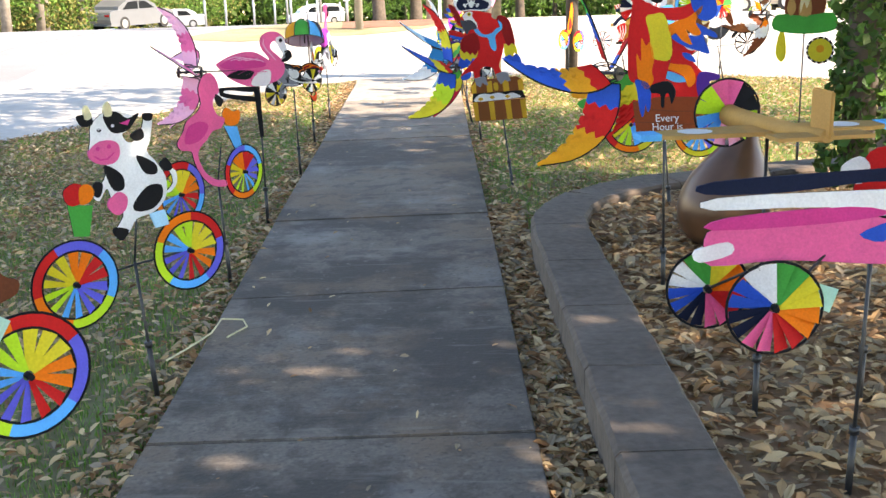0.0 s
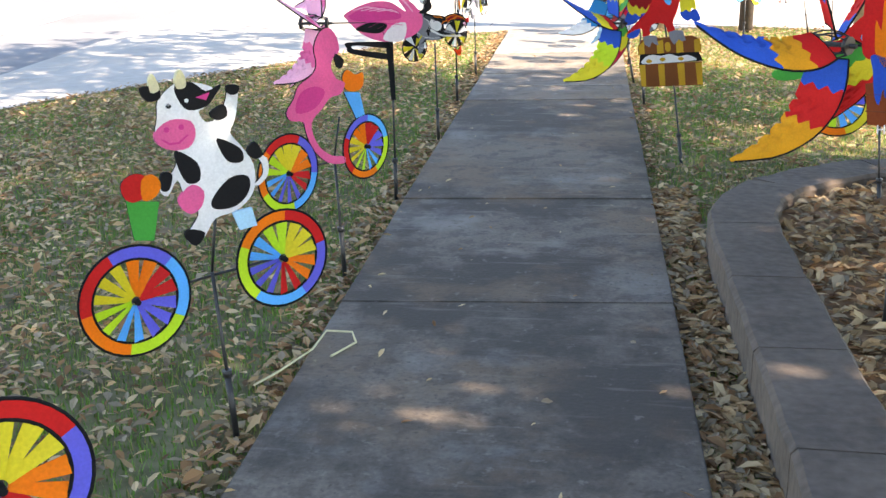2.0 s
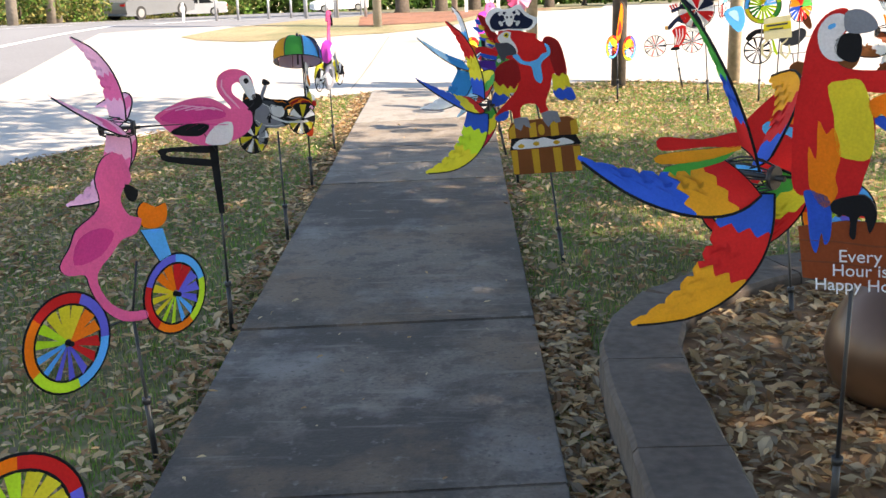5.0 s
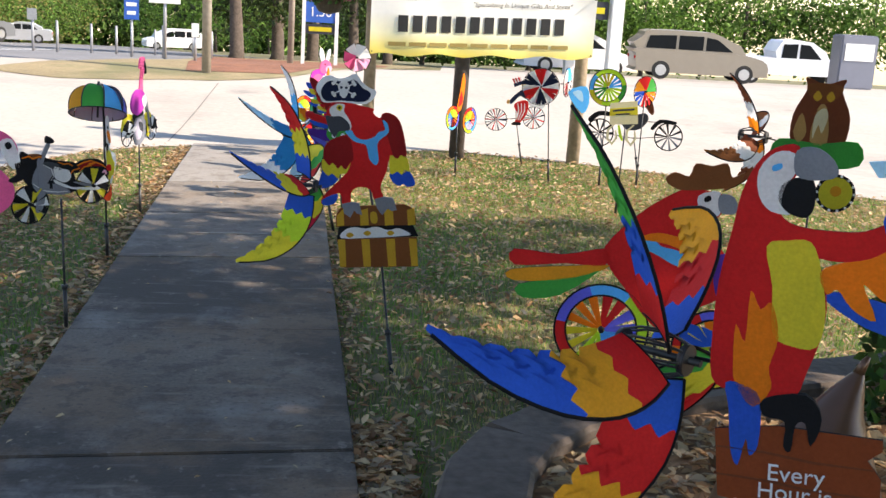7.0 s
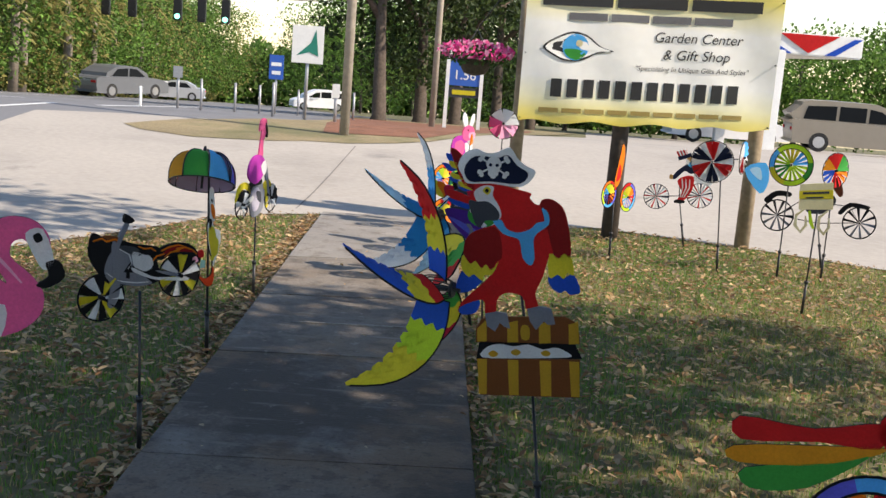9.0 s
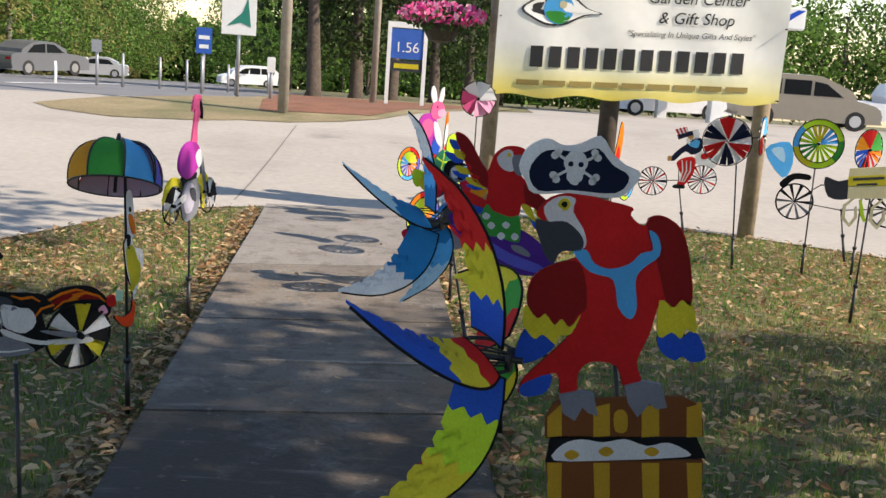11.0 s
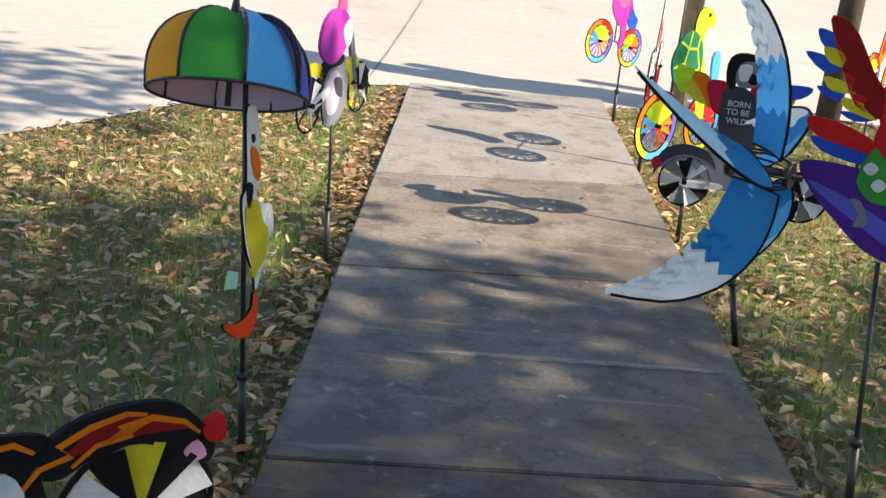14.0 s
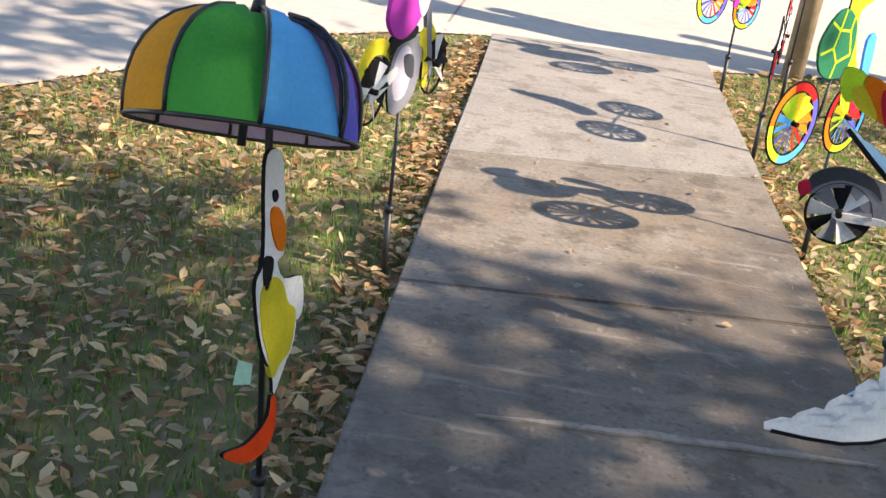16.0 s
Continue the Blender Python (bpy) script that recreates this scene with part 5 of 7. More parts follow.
# flamingo on a yellow motorcycle
fm = thing("flamingo_motorcycle_spinner", pose(-0.67, 9.77, 0, 0, 0, 74), "pink cloth flamingo on a cream and grey motorcycle spinner", "wind spinner", ROW)
f = Figure()
f.s("grey", [(-12, 60), (-8, 66), (4, 66), (9, 60), (7, 50), (0, 46), (-9, 47)], 0)
f.s("lilac", [(-9, 58), (-6, 63), (0, 63), (3, 57), (0, 50), (-7, 50)], 1)
f.s("darkgrey", [(-3, 61), (3, 60), (4, 54), (-1, 56)], 2)
f.s("yellow", [(-30, 57), (-27, 65), (-20, 68), (-13, 66), (-11, 60), (-15, 63), (-21, 64), (-26, 61)], 1)
f.s("yellow", [(9, 66), (14, 67), (18, 63), (16, 60), (14, 50), (11, 51), (10, 60), (6, 63)], 1)
f.s("black", [(-13, 66), (-6, 68), (4, 68), (3, 65), (-8, 64), (-12, 58), (-15, 60)], 1)
f.s("white", [(-21, 52), (-8, 56), (-8, 59), (-21, 55)], 3)
f.s("grey", [(8, 74), (11, 74), (17, 54), (15, 53)], 2)
f.s("magenta", [(-15, 72), (-10, 67), (-3, 66), (5, 70), (8, 77), (3, 82), (-6, 83), (-13, 79)], 2)
f.s("pink", [(-2, 80), (4, 81), (4, 90), (8, 98), (7, 104), (0, 104), (-2, 97), (1, 98), (0, 91)], 1)
f.s("white", [(2, 76), (7, 79), (10, 74), (6, 70)], 3)
f.s("black", [(6, 102), (9, 98), (9, 93), (6, 98)], 3)
f.put(fm)
pole(fm, (0, 0.48))
wheel(fm, -0.21, 0.55, 0.085, ("white", "black", "black") * 3, False, 9, 0.3)
wheel(fm, 0.19, 0.55, 0.085, ("white", "black", "black") * 3, False, 9, 0.9)

# pirate parrot on a treasure chest
RIGHT = "wind spinners by the planting bed"
pir = thing("pirate_parrot_spinner", pose(0.833, 6.86, -0.01), "red cloth pirate parrot on a treasure chest with a feather rotor", "wind spinner", RIGHT)
f = Figure()
draw_pirate(f)
for sx in (-1, 1):
    f.s("white", [(-25 - sx * 4.3, 118.5), (-25 - sx * 4.0, 119.0), (-25 + sx * 4.3, 114.2), (-25 + sx * 4.0, 113.7)], 4, 0)
    for ex, ez in ((-4.6, 118.4), (-3.9, 119.4), (4.6, 114.2), (3.9, 113.3)):
        f.s("white", circle(-25 + sx * ex, ez, 0.85, 8), 4, 0)
f.s("white", [(-27.6, 117.2), (-26.2, 119.4), (-23.8, 119.4), (-22.4, 117.2), (-23.2, 115.2), (-23.6, 113.2), (-26.4, 113.2), (-26.8, 115.2)], 5)
for sx in (-1, 1):
    f.s("navy", circle(-25 + sx * 1.1, 116.8, 0.6, 8), 6, 0)
f.put(pir)
pole(pir, (-0.05, 0.40), (0.0, -0.03), y0=-0.26, y1=0.014)
rods(pir, [(-0.05, 0.014, 0.38), (-0.13, 0.016, 0.80)], r=0.0055, name="upper_pole")
FEATHERS = [("red", "yellow", "blue"), ("blue", "yellow", "red"), ("yellow", "lime", "blue"), ("crimson", "yellow", "green"), ("yellow", "green", "red")]
rotor(pir, -0.415, 0.735, 0.43, FEATHERS, 16)
rods(pir, [(-0.34, 0.01, 0.735), (-0.15, 0.01, 0.745)], name="axle")
# happy parrot with a sign
par = thing("parrot_spinner", pose(1.18, 3.71, 0.0, 0, 0, -26), "red cloth parrot holding a cocktail above a wooden sign", "wind spinner", RIGHT)
f = Figure()
draw_parrot(f)
f.put(par)
pole(par, (0.04, 0.80), (0.02, 0.09), y0=0.14)


def writing(parent, text, size, m, material, name="lettering"):
    cu = bpy.data.curves.new(name, "FONT")
    cu.body, cu.size, cu.extrude, cu.align_x = text, size, 0.0008, "CENTER"
    cu.materials.append(material)
    ob = new(name, cu)
    bpy.context.view_layer.update()
    me = bpy.data.meshes.new_from_object(ob.evaluated_get(bpy.context.evaluated_depsgraph_get()))
    bpy.data.objects.remove(ob)
    o = new(name, me)
    o.parent = parent
    o.matrix_local = m
    return o


for txt, tx, tz, sz in (("Every", 0.055, 0.805, 0.042), ("Hour is", 0.057, 0.772, 0.040), ("Happy Hour!", 0.066, 0.738, 0.040)):
    writing(par, txt, sz, pose(tx, -0.0055, tz, 90, 0, 0) @ pose(0, 0, 0, 0, 0, 4), CL["white"])
rotor(par, -0.205, 0.985, 0.43, [("green", "blue", "red"), ("blue", "amber", "red"), ("amber", "red", "blue"), ("red", "yellow", "green"), ("amber", "red", "blue")], 30, y=0.03)
rods(par, [(-0.14, 0.03, 0.985), (0.0, 0.01, 0.985)], name="axle")
# surfing parrot
surf = thing("surfing_parrot_spinner", pose(0.70, 8.42, 0, 0, 0, -12), "red cloth parrot in green shorts on a purple surfboard", "wind spinner", RIGHT)
f = Figure()
draw_surfer(f)
f.put(surf)
pole(surf, (-0.06, 0.58))
rotor(surf, -0.33, 0.74, 0.40, [("white", "sky", "azure"), ("ice", "azure", "azure"), ("white", "azure", "azure"), ("ice", "sky", "azure"), ("white", "azure", "sky")], 8)
rods(surf, [(-0.26, 0.01, 0.74), (-0.20, 0.01, 0.735)], name="axle")
# parrot on a motorcycle
bik = thing("motorcycle_parrot_spinner", pose(0.664, 9.41, 0, 0, 0, -10), "red cloth parrot in a black shirt riding a grey motorcycle", "wind spinner", RIGHT)
f = Figure()
draw_biker(f)
f.put(bik)
pole(bik, (-0.12, 0.50))
# turtle on a bicycle
tur = thing("turtle_bicycle_spinner", pose(0.65, 10.45, 0, 0, 0, 47), "green cloth turtle on a rainbow-wheeled bicycle spinner", "wind spinner", RIGHT)
f = Figure()
draw_turtle(f)
f.put(tur)
pole(tur, (0, 0.46))
bun = thing("pink_bicycle_spinner", pose(0.62, 12.6, 0, 0, 0, 47), "pink cloth animal on a rainbow-wheeled bicycle spinner", "wind spinner", RIGHT)
f = Figure()
draw_bunny(f)
f.put(bun)
pole(bun, (0, 0.62))
# parrot in a cowboy hat
cwb = thing("cowboy_parrot_spinner", pose(1.63, 5.41, 0, 0, 0, -12), "red cloth parrot in a brown hat riding a rainbow-wheeled bicycle", "wind spinner", RIGHT)
f = Figure()
draw_cowboy(f)
f.put(cwb)
pole(cwb, (-0.05, 0.50))
wheel(cwb, -0.23, 0.52, 0.155, ("violet", "red", "orange", "yellow", "lime", "sky"), turn=1.9)
wheel(cwb, 0.14, 0.48, 0.135, ("violet", "red", "orange", "yellow", "lime", "sky"), turn=0.9)
bike_frame(cwb, (-0.23, 0.52), (0.14, 0.48), (-0.05, 0.50), (-0.02, 0.60))
# bicycle with a red and white rider
dd = thing("red_white_bicycle_spinner", pose(0.63, 11.5, 0, 0, 0, 76), "narrow red and white cloth rider on a bicycle spinner", "wind spinner", RIGHT)
f = Figure()
f.s("white", [(-6, 60), (0, 70), (4, 84), (10, 86), (12, 74), (8, 62), (2, 56)], 0)
f.s("red", [(-4, 62), (4, 72), (8, 66), (2, 58)], 1)
f.s("orange", [(4, 84), (8, 92), (12, 86)], 1)
f.put(dd)
pole(dd, (0, 0.5))
wheel(dd, -0.2, 0.47, 0.12, ("white", "red"), True, 12, 0.2)
wheel(dd, 0.2, 0.47, 0.12, ("white", "red"), True, 12, 0.7)
bike_frame(dd, (-0.2, 0.47), (0.2, 0.47), (0, 0.48), (0, 0.58))
# wheels of the remaining bicycles
wheel(bik, -0.24, 0.46, 0.075, ("white", "black", "grey") * 3, False, 9, 0.3)
wheel(bik, 0.10, 0.46, 0.075, ("white", "black", "grey") * 3, False, 9, 0.8)
rods(bik, [(-0.24, 0.01, 0.46), (-0.15, 0.01, 0.52), (0.10, 0.01, 0.46)])
for i, (txt, tz) in enumerate((("BORN", 0.702), ("TO BE", 0.678), ("WILD", 0.652))):
    writing(bik, txt, 0.024, pose(-0.122, -0.0066, tz, 90, 0, 0), CL["white"])
wheel(tur, -0.28, 0.46, 0.13, turn=0.6)
wheel(tur, 0.03, 0.45, 0.12, turn=1.8)
bike_frame(tur, (-0.28, 0.46), (0.03, 0.45), (-0.12, 0.46), (-0.10, 0.58))
wheel(bun, -0.24, 0.47, 0.12, turn=0.3)
wheel(bun, 0.06, 0.42, 0.11, turn=1.3)
bike_frame(bun, (-0.24, 0.47), (0.06, 0.42), (-0.08, 0.46), (-0.08, 0.60))
pinks = thing("pink_flower_spinner", pose(0.95, 12.7, 0), "pink and white cloth flower pinwheel on a pole", "wind spinner", RIGHT)
pole(pinks, (0, 0.95))
wheel(pinks, 0, 0.95, 0.13, ("pink", "palepink", "white"), False, 7, 0.4, label="pink and white cloth petals")

# ---- spinners along the drive ----
DRIVE_ROW = "wind spinners beside the sign posts"
sam = thing("red_white_blue_bicycle_spinner", pose(2.64, 12.85, 0, 0, 0, -8), "striped red, white and blue bicycle spinner with a top-hatted doll", "wind spinner", DRIVE_ROW)
f = Figure()
draw_doll(f)
f.put(sam)
pole(sam, (-0.07, 0.42), (0.02, 0))
wheel(sam, -0.27, 0.40, 0.11, ("red", "white", "navy", "white") * 5, False, 20, 0.0, fill=0.45)
wheel(sam, 0.106, 0.44, 0.11, ("red", "white", "navy", "white") * 5, False, 20, 0.3, fill=0.45)
bike_frame(sam, (-0.27, 0.40), (0.106, 0.44), (-0.07, 0.42), (-0.08, 0.54))
pw = thing("patriotic_pinwheel", pose(2.78, 11.8, 0), "red, white and blue double pinwheel on a pole", "pinwheel", DRIVE_ROW)
pole(pw, (-0.15, 0.86), (-0.08, 0))
wheel(pw, -0.22, 0.83, 0.165, ("red", "red", "white", "navy", "navy", "white") * 3, False, 18, 0.1, -10)
wheel(pw, 0.02, 0.88, 0.13, ("red", "white", "sky", "white"), False, 14, 0.4, 62)
rods(pw, [(-0.25, 0.02, 0.84), (0.04, 0.02, 0.87)], name="axle")
lime = thing("lime_pinwheel", pose(3.15, 11.7, 0), "lime green and sky blue cloth pinwheel with a blue tail", "pinwheel", DRIVE_ROW)
pole(lime, (0, 0.86))
wheel(lime, 0.0, 0.86, 0.165, ("lime", "lime", "sky", "yellow", "lime", "green"), True, 18, 0.2, -12)
f = Figure()
f.s("sky", [(-36, 80), (-20, 86), (-16, 72), (-22, 62)], 0)
f.s("ice", [(-32, 80), (-24, 82), (-22, 72)], 1)
f.put(lime, "tail")
rg = thing("rainbow_pinwheel", pose(3.5, 11.7, 0), "red, green and orange cloth pinwheel on a pole", "pinwheel", DRIVE_ROW)
pole(rg, (0, 0.84))
wheel(rg, 0.0, 0.84, 0.14, ("red", "orange", "green", "red", "amber", "blue"), False, 16, 0.2, 28)
old = thing("black_bicycle_spinner", pose(3.70, 12.2, 0, 0, 0, -16), "black wire bicycle spinner with black mudguards", "wind spinner", DRIVE_ROW)
for colour, outline, name in (("black", [(-54.9, 51.0), (-46.4, 58.6), (-34.7, 58.5), (-34.5, 54.8), (-44.8, 54.4), (-51.5, 47.8)], "mudguard"),
                              ("black", [(4.9, 46.5), (12.9, 54.9), (28.3, 53.5), (25.9, 50.6), (14.4, 51.5), (7.6, 44.6)], "mudguard"),
                              ("darkgrey", [(-24, 58), (-14, 56), (-2, 60), (2, 54), (-6, 44), (-20, 44)], "engine"), ("brown", [(-2.9, 68.1), (1.9, 75.1), (6.7, 62.5), (4.1, 58.9)], "saddle")):
    f = Figure()
    f.s(colour, outline, 1)
    f.put(old, name)
pole(old, (-0.10, 0.36), (-0.02, 0))
wheel(old, -0.43, 0.383, 0.13, ("black", "grey"), False, 10, 0.0, edge=0.010, fill=0.3)
wheel(old, 0.223, 0.39, 0.13, ("black", "grey"), False, 10, 0.5, edge=0.010, fill=0.3)
rods(old, [(-0.43, 0.01, 0.383), (-0.1, 0.01, 0.35), (0.223, 0.01, 0.39), (0.13, 0.01, 0.52), (-0.26, 0.01, 0.52), (-0.43, 0.01, 0.383)])
card = thing("card_spinner", pose(2.95, 10.46, 0, 0, 0, -10), "cream cloth animal holding a lettered card on a pole", "wind spinner", DRIVE_ROW)
f = Figure()
draw_card(f)
f.put(card)
pole(card, (0.015, 0.72))
orange = thing("fish_spinner", pose(1.86, 12.0, 0, 0, 0, 50), "orange cloth rider on a small rainbow-wheeled bicycle", "wind spinner", DRIVE_ROW)
f = Figure()
f.s("orange", [(-4, 58), (0, 76), (4, 90), (8, 82), (6, 66), (2, 56)], 0)
f.s("red", [(-2, 60), (2, 74), (5, 64)], 1)
f.put(orange)
pole(orange, (0, 0.5))
wheel(orange, -0.1, 0.50, 0.11, turn=0.3)
wheel(orange, 0.2, 0.46, 0.12, turn=1.3)

# ---- sign with banner ----
OLDWOOD = shade("weathered_wood", (0.26, 0.20, 0.13), 0.85, 0.35, 18, 0.5, coarse=6)
DARKWOOD = shade("dark_post_wood", (0.055, 0.04, 0.03), 0.85, 0.4, 18, 0.5, coarse=6)


def post(name, x, y, z0, z1, r, material, label, category="post", sides=14):
    b = bmesh.new()
    tube(b, [(0, 0, z0), (0.01, 0, (z0 + z1) / 2), (0, 0.01, z1)], r, sides, 0, r * 0.93)
    ob = new(name, mesh_of(b, name, material))
    ob.location = (x, y, 0)
    return tagged(ob, label, category)


post("sign_post", 2.03, 13.16, -0.3, 2.2, 0.078, DARKWOOD, "dark round timber post carrying the banner")
post("sign_post", 3.27, 13.2, -0.3, 2.2, 0.070, OLDWOOD, "weathered tan timber post carrying the banner")
post("sign_post", 1.11, 13.3, -0.2, 2.4, 0.062, OLDWOOD, "weathered tan timber post carrying the banner")
ban = thing("banner_sign", pose(1.09, 13.08, 0.97, 0, 0, -2.0), "white and yellow vinyl banner with dark lettering, tied to posts", "banner")
bw, bh = 2.25, 1.16
vinyl = shade("vinyl", (0.88, 0.87, 0.83), 0.5, 0.05, 12, 0.1, 0, 2, 0.4, 0.12)
vpaper = shade("white_print", (0.86, 0.86, 0.83), 0.5, 0.05, 12)


def billow(x, z):
    return -0.018 * math.sin(x * 2.1 + z * 1.3) + 0.012 * noise.noise((x * 2.2, z * 2.5, 3)) + 0.006 * math.sin(x * 9 + z * 4)


b = bmesh.new()
nx, nz = 44, 24
vv = [[b.verts.new((bw * i / nx, billow(bw * i / nx, bh * j / nz), bh * j / nz + 0.015 * math.sin(i * 0.6) * (1 if j in (0,) else 0) + 0.07 * i / nx)) for i in range(nx + 1)] for j in range(nz + 1)]
for j in range(nz):
    for i in range(nx):
        fc = b.faces.new((vv[j][i], vv[j][i + 1], vv[j + 1][i + 1], vv[j + 1][i]))
        fc.smooth = True
        fc.material_index = 0
gn, gl = vinyl.node_tree.nodes, vinyl.node_tree.links
gc, gx, gr, gm = gn.new("ShaderNodeTexCoord"), gn.new("ShaderNodeSeparateXYZ"), gn.new("ShaderNodeValToRGB"), gn.new("ShaderNodeMix")
gr.color_ramp.elements[0].position, gr.color_ramp.elements[0].color = 0.02, (0.80, 0.66, 0.08, 1)
gr.color_ramp.elements[1].position, gr.color_ramp.elements[1].color = 0.36, (1, 1, 1, 1)
for at_, c_ in ((0.10, (0.86, 0.76, 0.24, 1)), (0.20, (0.96, 0.93, 0.66, 1)), (0.76, (1, 1, 1, 1)), (0.90, (0.95, 0.88, 0.50, 1)), (1.0, (0.84, 0.72, 0.14, 1))):
    gr.color_ramp.elements.new(at_).color = c_
gm.data_type, gm.blend_type = "RGBA", "MULTIPLY"
gm.inputs[0].default_value = 1.0
gsrc = gn["Principled BSDF"].inputs["Base Color"].links[0].from_socket
gdiv = gn.new("ShaderNodeMath")
gdiv.operation, gdiv.inputs[1].default_value = "DIVIDE", bh
gl.new(gc.outputs["Object"], gx.inputs[0]), gl.new(gx.outputs["Z"], gdiv.inputs[0]), gl.new(gdiv.outputs[0], gr.inputs[0])
gl.new(gsrc, gm.inputs[6]), gl.new(gr.outputs[0], gm.inputs[7]), gl.new(gm.outputs[2], gn["Principled BSDF"].inputs["Base Color"])
part("sheet", b, vinyl, ban)
INK = shade("dark_ink", (0.02, 0.02, 0.022), 0.5, 0.1, 40)


def lies(ob):
    """Lays a flat mesh, made in the banner's own x-z plane, onto the billowing sheet."""
    for v in ob.data.vertices:
        v.co.y = billow(v.co.x, v.co.z) - 0.006 + (v.co.y if abs(v.co.y) < 0.003 else 0)
        v.co.z += 0.07 * v.co.x / bw
    return ob


def ban_text(txt, size, x, z, mat_, slant=0.0):
    o = writing(ban, txt, size, Matrix(), mat_)
    for v in o.data.vertices:
        v.co = (v.co.x + x + slant * v.co.y, 0, v.co.y + z)
    lies(o)


ban_text("Garden Center", 0.125, 1.53, 0.74, INK, 0.2)
ban_text("& Gift Shop", 0.125, 1.53, 0.59, INK, 0.2)
ban_text("\"Specializing In Unique Gifts And Styles\"", 0.062, 1.50, 0.485, INK, 0.2)


def ban_bar(x0, x1, z0, z1, mat_, n=1, gap=0.3):
    """A row of plain bars."""
    w = (x1 - x0) / n
    for k in range(n):
        b = bmesh.new()
        plate(b, [(x0 + w * k, z0), (x0 + w * (k + 1 - gap), z0), (x0 + w * (k + 1 - gap), z1), (x0 + w * k, z1)], 0.001)
        lies(part("bar", b, mat_, ban))


ban_bar(0.27, 1.98, 0.225, 0.385, INK, 12, 0.32)
ban_bar(0.18, 2.02, 0.085, 0.125, shade("brown_ink", (0.30, 0.22, 0.06), 0.6, 0.1, 40), 9, 0.15)
ban_bar(0.14, 2.10, 1.02, 1.12, INK, 3, 0.06)
ban_bar(0.38, 1.85, 0.90, 0.965, shade("grey_ink", (0.12, 0.12, 0.13), 0.6, 0.1, 40), 4, 0.08)
b = bmesh.new()
eye_out = [(0.17, 0.66), (0.27, 0.74), (0.42, 0.80), (0.56, 0.77), (0.68, 0.68), (0.80, 0.64), (0.66, 0.62), (0.52, 0.55), (0.38, 0.54), (0.26, 0.59)]
plate(b, spline(eye_out), 0.0008, 0)
plate(b, spline([(0.47 + (x - 0.47) * 0.93, 0.665 + (z - 0.665) * 0.87) for x, z in eye_out]), 0.0014, 1)
plate(b, circle(0.46, 0.665, 0.115, 24), 0.0020, 2)
plate(b, spline([(0.36, 0.64), (0.40, 0.58), (0.48, 0.555), (0.55, 0.60), (0.50, 0.64), (0.44, 0.65)]), 0.0026, 3)
plate(b, circle(0.49, 0.70, 0.03, 14), 0.0026, 4)
lies(part("emblem", b, [INK, vpaper, CL["sky"], CL["green"], CL["cream"]], ban, "blue and green eye-shaped emblem"))
b = bmesh.new()
for x, z in ((0.02, 0.03), (0.02, 0.6), (0.02, 1.12), (2.23, 0.10), (2.23, 0.65), (2.23, 1.19)):
    tube(b, [(x, -0.03, z), (x, 0.12, z)], 0.006, 6)
part("tie", b, STEEL, ban)

# hanging basket
BASKET = shade("basket_moss", (0.05, 0.04, 0.025), 0.95, 0.4, 40, 0.8)
hang = thing("hanging_basket", pose(0.68, 13.28, 1.45), "hanging basket of pink petunias on an iron bracket", "hanging basket")
b = bmesh.new()
prof = ((0.02, -0.12), (0.10, -0.10), (0.14, -0.03), (0.15, 0.03))
rings = [[b.verts.new((r * math.cos(2 * math.pi * k / 16), r * math.sin(2 * math.pi * k / 16), z)) for k in range(16)] for r, z in prof]
for u, v in zip(rings, rings[1:]):
    for k in range(16):
        b.faces.new((u[k], u[(k + 1) % 16], v[(k + 1) % 16], v[k]))
b.faces.new(rings[0][::-1]), b.faces.new(rings[-1])
part("bowl", b, BASKET, hang)
rods(hang, [(0, 0, 0.3), (0.3, 0, 0.75), (0.43, 0.02, 0.75)], [(0, 0, 0.3), (0.13, 0, 0.03)], [(0, 0, 0.3), (-0.13, 0, 0.03)], r=0.006, name="bracket")


def blobs(name, parent, n, size, cols, place, seed, label="", flat_=0.6):
    """Many small leaves or petals, each a bent quad, in one mesh."""
    rng = np.random.default_rng(seed)
    P = place(rng, n)
    d = rng.normal(size=(n, 3))
    d /= np.linalg.norm(d, axis=1)[:, None]
    e = np.cross(d, rng.normal(size=(n, 3)))
    e /= np.linalg.norm(e, axis=1)[:, None]
    s = size * rng.uniform(0.6, 1.4, n)[:, None]
    nn = np.cross(d, e)
    verts = np.stack([P - d * s, P - e * s * flat_ + nn * s * 0.2, P + d * s, P + e * s * flat_ + nn * s * 0.2], 1).reshape(-1, 3)
    faces = np.arange(4 * n).reshape(-1, 4)
    me = bpy.data.meshes.new(name)
    me.from_pydata(verts.tolist(), [], faces.tolist())
    for c in cols:
        me.materials.append(c)
    me.polygons.foreach_set("material_index", rng.integers(0, len(cols), n).tolist())
    ob = new(name, me)
    ob.parent = parent
    return tagged(ob, label)


